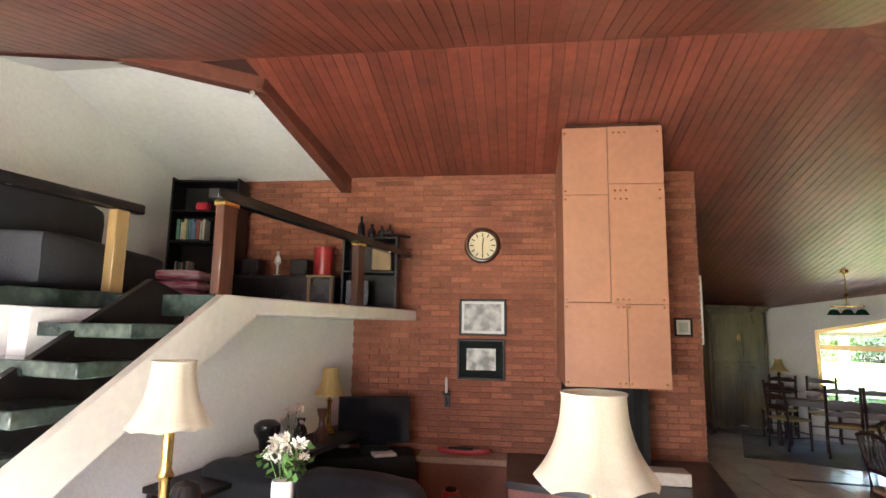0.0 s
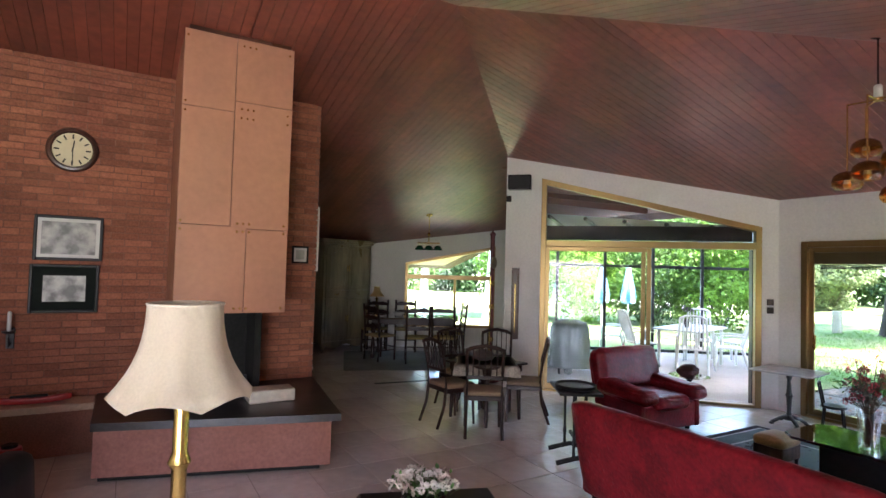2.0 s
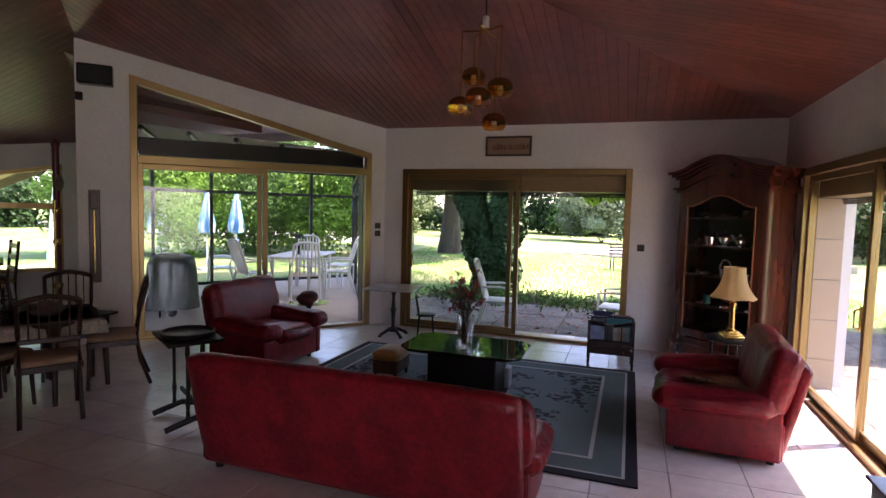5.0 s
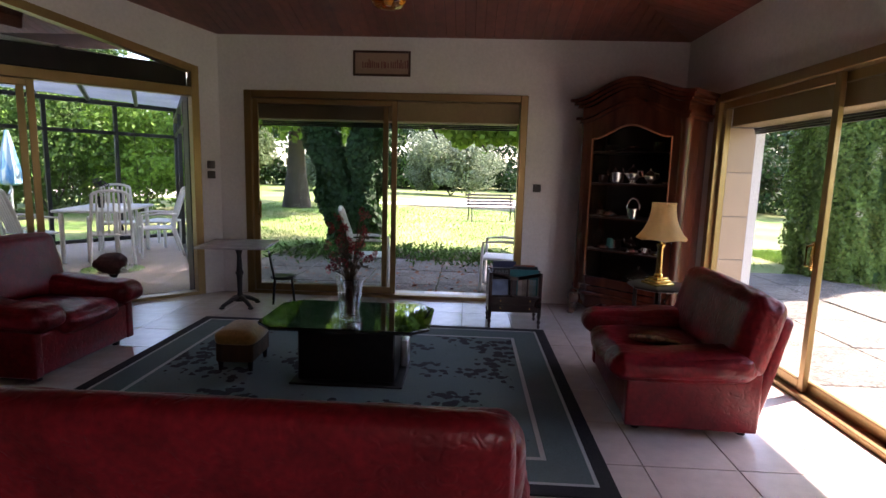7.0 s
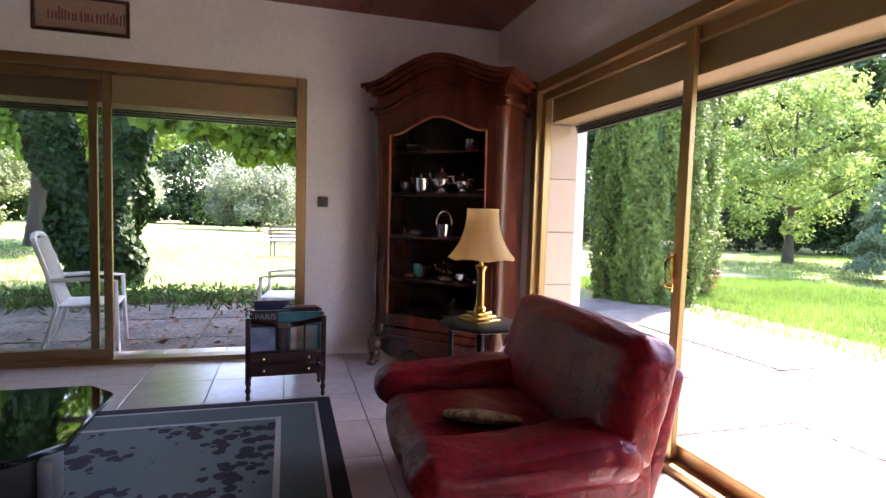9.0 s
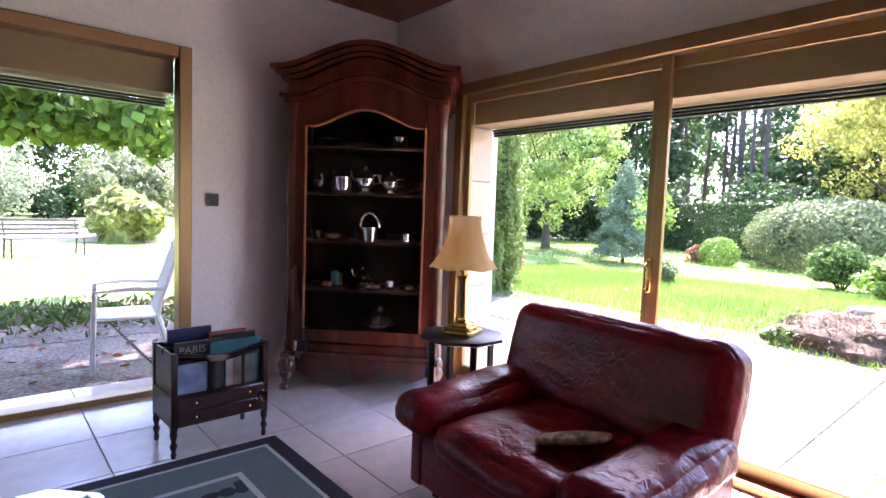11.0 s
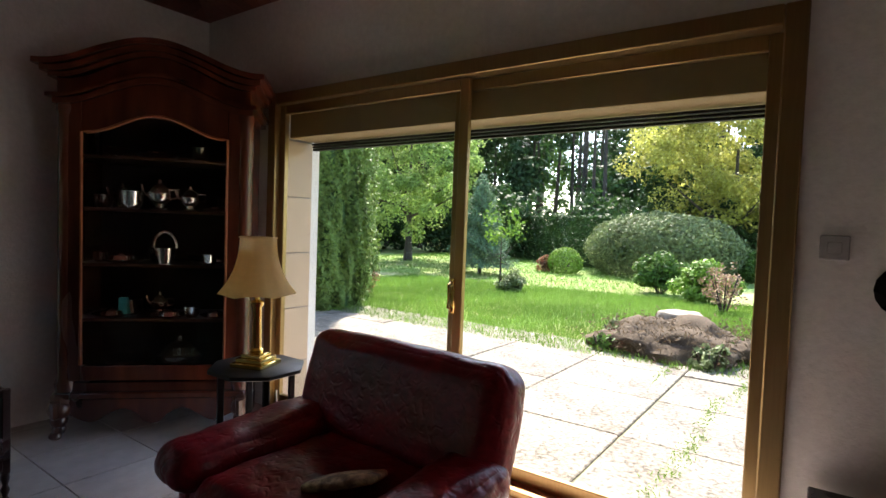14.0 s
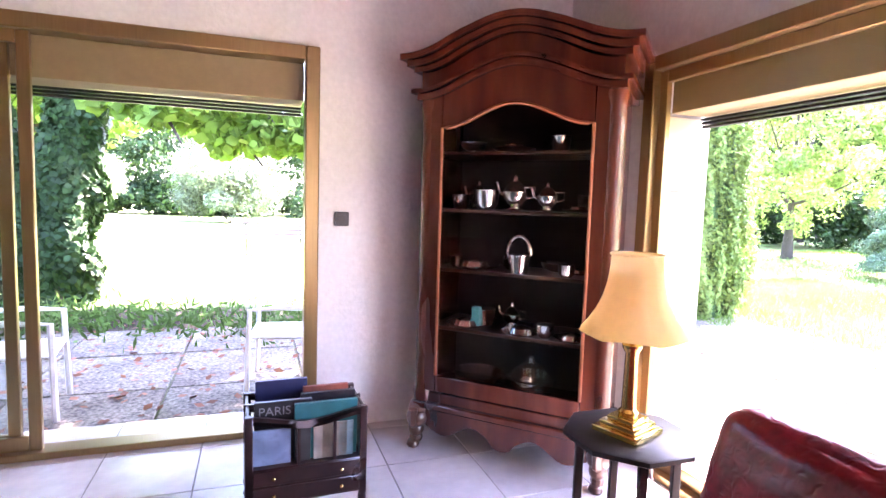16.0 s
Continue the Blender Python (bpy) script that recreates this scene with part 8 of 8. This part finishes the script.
p = np.stack([rnd.uniform(8.3, 12.2, 700), rnd.uniform(-0.9, 4.4, 700), np.full(700, -0.108)], 1)
me = leaf_mesh("fallen_leaves", p, np.tile(np.array((0, 0, 1.0)), (700, 1)), 0.07, rnd, 0.2, 0.7)
me.materials.append(L_RUST)
tagged(new("fallen_leaves", me), "scattered brown fallen leaves on the terrace", "leaves", kind="stuff")
iv = thing("ivy_tree", 13.3, 3.75, swell(13.3, 3.75) - 0.03, 0, "forked ivy-clad tree with a broad bright crown", "tree")
STEMS = [[(0, 0.05, 0), (0.05, 0.25, 0.9), (0.1, 0.62, 1.9), (0.1, 1.0, 3.1), (0.1, 1.5, 5.4)], [(0, -0.05, 0), (-0.05, -0.15, 0.9), (0, -0.22, 1.9), (0.1, -0.38, 3.1), (0.2, -0.8, 5.6)]]
rnd = np.random.default_rng(22)
for st in STEMS:
    st = [Vector(v) for v in st]
    part("trunk", sweep(bmesh.new(), st, lambda t: 0.30 - 0.2 * t, 10), BARK, iv)
    k = 13000
    t = rnd.uniform(0, 3.75, k)
    seg = t.astype(int)
    pt = np.array([tuple(v) for v in st])
    c = pt[seg] + (pt[seg + 1] - pt[seg]) * (t - seg)[:, None]
    a = rnd.uniform(0, 6.283, k)
    rr = (0.40 + 0.09 * np.sin(3 * a + 3 * t) + 0.07 * np.sin(6 * t + a)) * (1.05 - 0.1 * t) * rnd.uniform(0.8, 1.1, k)
    p = c + np.stack([rr * np.cos(a), rr * np.sin(a), 0 * a], 1)
    me = leaf_mesh("ivy", p, np.stack([np.cos(a), np.sin(a), 0.3 + 0 * a], 1), 0.12, rnd, 0.5, 0.8)
    me.materials.append(IVY)
    c = new("ivy", me)
    c.parent = iv
    c["label"] = "dense dark ivy round the trunk"
p, v = blob_points(rnd, 32000, (0.0, 0.0, 6.2), (4.0, 4.4, 1.9), 160, 0.8, 0.3)
# second leaf mass, out of view, added to shade the east terrace
p2, v2 = blob_points(rnd, 18000, (-1.8, -5.2, 5.2), (2.6, 3.7, 1.1), 110, 0.7, 0.2)
me = leaf_mesh("crown", np.concatenate([p, p2]), np.concatenate([v, v2]), 0.2, rnd)
me.materials.append(L_BRIGHT)
new("crown", me).parent = iv
# limb up to the added shading leaf mass
part("limb", sweep(bmesh.new(), [(0, -0.3, 2.9), (-0.6, -2.0, 4.3), (-1.5, -4.4, 5.2)], lambda t: 0.12 - 0.09 * t, 7), BARK, iv)
P, Nn = [], []
for k, (x, y, z) in enumerate(((-0.4, -2.3, 2.45), (-0.9, -3.3, 2.3), (-1.2, -1.5, 2.6), (-0.2, -4.4, 2.55), (0.3, 1.9, 2.7))):
    s = Vector((0.42, 0.25, 3.5))
    e = Vector((x, y, z))
    part("bough", sweep(bmesh.new(), [s, s.lerp(e, 0.5) + Vector((0, 0, 0.35)), e, e + (e - s) * 0.15 + Vector((0, 0, -0.35))], lambda t: 0.06 * (1 - 0.8 * t), 6), BARK, iv)
    p, v = blob_points(rnd, 1300, (x, y, z), (1.0, 0.9, 0.35), 24, 0.26, 0.2)
    P.append(p)
    Nn.append(v)
me = leaf_mesh("hanging_leaves", np.concatenate(P), np.concatenate(Nn), 0.17, rnd, 0.6, 0.9)
me.materials.append(L_BRIGHT)
new("hanging_leaves", me).parent = iv
tree("lime_tree", 21.5, 7.6, 3.6, 0.42, (0, 0, 5.0), (4.4, 4.4, 2.6), 16000, 90, 1.0, 0.28, L_BRIGHT, "old lime tree with a dark trunk", seed=23)
GREY_WOOD = mat("weathered_grey_wood", (0.055, 0.05, 0.045), 0.8, vary=0.25, scale=6)
bn = thing("garden_bench", 19.25, 0.65, swell(19.25, 0.65), 105, "long dark slatted garden bench", "bench")
for sx in (-0.7, 0.7):
    part("leg", sweep(bmesh.new(), [(sx, 0.22, 0), (sx, 0.2, 0.42), (sx, -0.18, 0.42), (sx, -0.3, 0.85)], 0.02, 6), BLACK_STEEL, bn)
    part("leg", rod(bmesh.new(), (sx, -0.25, 0), (sx, -0.18, 0.42), 0.02), BLACK_STEEL, bn)
for k in range(5):
    part("slat", new_box(-0.78, 0.18 - k * 0.085, 0.425, 0.78, 0.24 - k * 0.085, 0.445, 0.004), GREY_WOOD, bn)
for k in range(4):
    part("slat", new_box(-0.78, -0.012, -0.03, 0.78, 0.012, 0.03, 0.004, pose(0, -0.20 - 0.028 * k, 0.52 + 0.1 * k, 15, 0, 0)), GREY_WOOD, bn)
bm = bmesh.new()
slab(bm, [(24.3, -7), (30, -7), (32, 60), (25, 60)], GROUND - 0.3, GROUND + 0.12)
structure("road", bm, mat("pale_gravel_drive", (0.48, 0.44, 0.37), 0.95, vary=0.2, scale=8, bump=0.5), "pale gravel drive beyond the lawn", "road")
shrub("pampas_grass", 24.5, -1.9, (1.2, 1.2, 1.0), 5000, 0.5, leaf_mat("pale_blades", (0.26, 0.30, 0.10)), "tall pale ornamental grass", 25, category="grass clump")
for i, (x, y, s) in enumerate(((36, 2.5, 3.4), (37, -4.5, 3.0), (35.5, 9.5, 2.8), (36, 16, 3.2), (36, -11, 3.4))):
    shrub("far_bush", x, y, (s, s, s * 0.8), 26000, 0.17, (L_HAZE, L_GREY)[i % 2], "large bush at the edge of the drive", 50 + i, clumps=60)
post = solid("path_post", new_box(-0.12, -0.12, 0, 0.12, 0.12, 0.75, 0.03), WSTONE, "short weathered post on the lawn", "post", m=pose(21.0, 9.1, swell(21, 9.1) - 0.02))
for i, (x, y, q) in enumerate(((18.3, 11.4, 1.9), (17.2, 13.4, 2.2), (15.7, 15.0, 2.0), (19.8, 14.6, 2.6), (14.2, 17.4, 1.9))):
    shrub("hazel_bush", x, y, (q, q, q * 1.15), 13000, 0.14, (L_BRIGHT, L_MID)[i % 2], "tall leafy bright green bush beyond the sunroom", 80 + i, clumps=70)
# parasols and birches north-east
for x, y, s in ((12.6, 11.5, 0), (13.25, 11.1, 1)):
    ps = thing("parasol", x, y, swell(x, y), 0, "closed blue and white striped parasol", "parasol", "closed parasols")
    part("pole", rod(bmesh.new(), (0, 0, 0), (0, 0, 2.1), 0.02), PLASTIC, ps)
    bm = bmesh.new()
    lathe(bm, [(0.03, 2.12), (0.10, 1.75), (0.19, 1.2), (0.17, 1.02), (0.10, 0.98)], 18, None, lambda a: 1 + 0.18 * math.cos(6 * a))
    part("canopy", bm, mat("blue_striped_cloth", (0.10, 0.28, 0.50), 0.9, colour2=(0.36, 0.46, 0.52), mix_scale=8, mix_at=(0.48, 0.52), stretch=(1, 1, 0.15), vary=0.05), ps, "folded striped canopy")
    part("base", rod(bmesh.new(), (0, 0, 0), (0, 0, 0.08), 0.25, 0.22, 18), WSTONE, ps)
for i, (x, y, l) in enumerate(((12.6, 17.3, 0.4), (13.6, 16.4, -0.2), (15.2, 15.8, 0.3), (11.0, 19.5, 0.1))):
    tree("birch", x, y, 4.5, 0.17, (0, 0, 6.0), (2.4, 2.4, 2.2), 5000, 50, 0.7, 0.2, L_BRIGHT, "white-barked birch on the lawn", (l, 0), 60 + i, BIRCH)

# far woods all round
rnd = np.random.default_rng(77)
P, Nn, kinds = [], [], []
for ring, (rad, cnt, zc) in enumerate(((42, 46, 4.5), (52, 54, 7.0), (64, 60, 9.5))):
    for k in range(cnt):
        a = 2 * math.pi * (k + rnd.uniform(-0.35, 0.35)) / cnt
        r = rad + rnd.uniform(-3, 3)
        c = (6 + r * math.cos(a), 2 + r * math.sin(a), zc * rnd.uniform(0.75, 1.2))
        if a > math.pi * 1.15 and a < math.pi * 1.97 and ring == 0 or math.pi * 0.55 < a < math.pi * 1.25:
            continue
        p, v = blob_points(rnd, 5200, c, (3.2, 3.2, zc), 44, 1.35, 0.3)
        P.append(p)
        Nn.append(v)
for k in range(80):
    a = 2 * math.pi * k / 80
    if math.pi * 0.55 < a < math.pi * 1.25:
        continue
    r = rnd.uniform(38, 44) + (6 if math.pi * 1.1 < a < math.pi * 1.97 else 0)
    p, v = blob_points(rnd, 2600, (6 + r * math.cos(a), 2 + r * math.sin(a), 1.0), (2.6, 2.6, 1.6), 16, 1.1, 0.2)
    P.append(p)
    Nn.append(v)
for nm, step, mt in (("far_woods", 0, L_MID), ("far_dark_woods", 1, L_DARK)):
    p, v = np.concatenate(P[step::2]), np.concatenate(Nn[step::2])
    me = leaf_mesh(nm, p, v, 0.34, rnd, 0.7, 0.6)
    me.materials.append(mt)
    tagged(new(nm, me), "dense wood at the edge of the garden", "woods", kind="stuff")
P, Nn = [], []
for k in range(46):
    a = math.radians(254 + 82 * k / 45)
    q = rnd.uniform(25.5, 31)
    p, v = blob_points(rnd, 1700, (6 + q * math.cos(a), 2 + q * math.sin(a), rnd.uniform(0.8, 2.2)), (1.9, 1.9, rnd.uniform(1.4, 3.0)), 22, 0.8, 0.2)
    P.append(p)
    Nn.append(v)
me = leaf_mesh("understory", np.concatenate(P), np.concatenate(Nn), 0.24, rnd, 0.6, 0.55)
me.materials.append(L_DARK)
tagged(new("understory", me), "dark dense undergrowth at the edge of the wood", "woods", kind="stuff")
bm = bmesh.new()
rr_ = random.Random(6)
for k in range(70):
    a = math.radians(rr_.uniform(262, 330))
    r = rr_.uniform(32, 44)
    x, y = 6 + r * math.cos(a), 2 + r * math.sin(a)
    rod(bm, (x, y, -0.5), (x + rr_.uniform(-0.4, 0.4), y, rr_.uniform(9, 14)), rr_.uniform(0.12, 0.26), 0.05, 6)
solid("far_trunks", bm, BARK, "dark bare trunks in the far wood", "woods", "stuff")
P, Nn = [], []
for k in range(84):
    a = math.radians(rr_.uniform(256, 336))
    r = rr_.uniform(33, 46)
    x, y = 6 + r * math.cos(a), 2 + r * math.sin(a)
    p, v = blob_points(rnd, 1500, (x, y, rr_.uniform(3.0, 9.0)), (2.0, 2.0, 3.2), 30, 1.0, 0.2)
    P.append(p)
    Nn.append(v)
me = leaf_mesh("conifer_boughs", np.concatenate(P), np.concatenate(Nn), 0.5, rnd, 0.6, 0.4)
me.materials.append(L_DARK)
tagged(new("conifer_boughs", me), "dark boughs of the far conifers", "woods", kind="stuff")


# ---- floor tiles and bricks ----
TS_ = 0.45
ROOM = [(-3.4, -0.70), (EX - 0.02, -0.70), (EX - 0.02, 4.0), (5.35, 6.55), (5.6, 7.4), (7.4, 9.4), (4.0, 11.65), (3.3, 11.2), (2.0, 8.2), (2.42, 6.1), (-3.4, 6.1)]


def inside(x, y):
    hit = False
    for i, (x0, y0) in enumerate(ROOM):
        x1, y1 = ROOM[i - 1]
        if (y0 > y) != (y1 > y) and x < (x1 - x0) * (y - y0) / (y1 - y0) + x0:
            hit = not hit
    return hit


floor_ob = bpy.data.objects["floor"]
tile_me = mesh_of(new_box(0.003, 0.003, -0.008, TS_ - 0.003, TS_ - 0.003, 0.0, 0.0015), "tile", TILE)
rest = bmesh.new()
near_tiles = 0
for i in range(-9, 26):
    for j in range(-3, 27):
        x, y = 0.135 + i * TS_, 0.08 + j * TS_
        if not any(inside(x + a, y + b) for a, b in ((0, 0), (TS_, 0), (0, TS_), (TS_, TS_))):
            continue
        if 2.3 < x < 7.9 and -0.9 < y < 8 and near_tiles < 300:
            o_ = new("tile", tile_me)
            o_.parent = floor_ob
            o_.matrix_basis = pose(x, y, 0)
            near_tiles += 1
        else:
            box(rest, x + 0.003, y + 0.003, -0.008, x + TS_ - 0.003, y + TS_ - 0.003, 0.0)
o_ = part("tile_field", rest, TILE, floor_ob, "", 0)
o_["kind"] = "stuff"
# dark inlaid strip in the floor
bm = bmesh.new()
for p, q in (((3.75, 7.48), (5.0, 7.32)), ((3.75, 7.48), (3.20, 4.9))):
    p, q = Vector((*p, 0)), Vector((*q, 0))
    d = (q - p).normalized()
    box(bm, 0, -0.035, -0.004, (q - p).length, 0.035, 0.004, 0, Matrix(((d.x, -d.y, 0, p.x), (d.y, d.x, 0, p.y), (0, 0, 1, 0), (0, 0, 0, 1))))
    break
structure("floor_inlay", bm, BLACK_WOOD, "dark wooden strip let into the tiled floor", "floor strip")
# bricks of the chimney wall: thin long courses
BL, BH, GAPB = 0.225, 0.062, 0.011
brick_me = mesh_of(new_box(0.0, -0.012, 0.0, BL - GAPB, 0.004, BH - GAPB, 0.002), "brick", BRICK)
rest = bmesh.new()
made = 0
rr_ = random.Random(2)
row = 0
z = 0.02
while z < 3.44:
    x = BX0 + (0.5 * BL if row % 2 else 0)
    while x < BX1 - 0.05:
        w = min(BL, BX1 - x)
        yy = BY + 0.012 - rr_.uniform(0.0, 0.005)
        hidden = (0.95 < x < 1.65 and z > 1.3) or (z < 0.4 and x > -0.5) or (x < -1.35 and z < 1.8)
        if not hidden:
            if w == BL and made < 300 and -0.65 < x and 0.45 < z < 2.9:
                o_ = new("brick", brick_me)
                o_.parent = wall_brick
                o_.matrix_basis = pose(x, yy, z)
                made += 1
            else:
                box(rest, x, yy - 0.012, z, x + w - GAPB, yy + 0.004, z + BH - GAPB)
        x += BL
    z += BH
    row += 1
# the end of the wall
row = 0
z = 0.02
while z < 3.44:
    for y0 in ((BY + 0.01, BY + 0.235) if row % 2 else (BY + 0.01, BY + 0.12, BY + 0.345)):
        box(rest, BX1 - 0.016, y0, z, BX1, min(y0 + 0.21, BY + 0.36), z + BH - GAPB)
    z += BH
    row += 1
o_ = part("brick_field", rest, BRICK, wall_brick, "", 0)
o_["kind"] = "stuff"
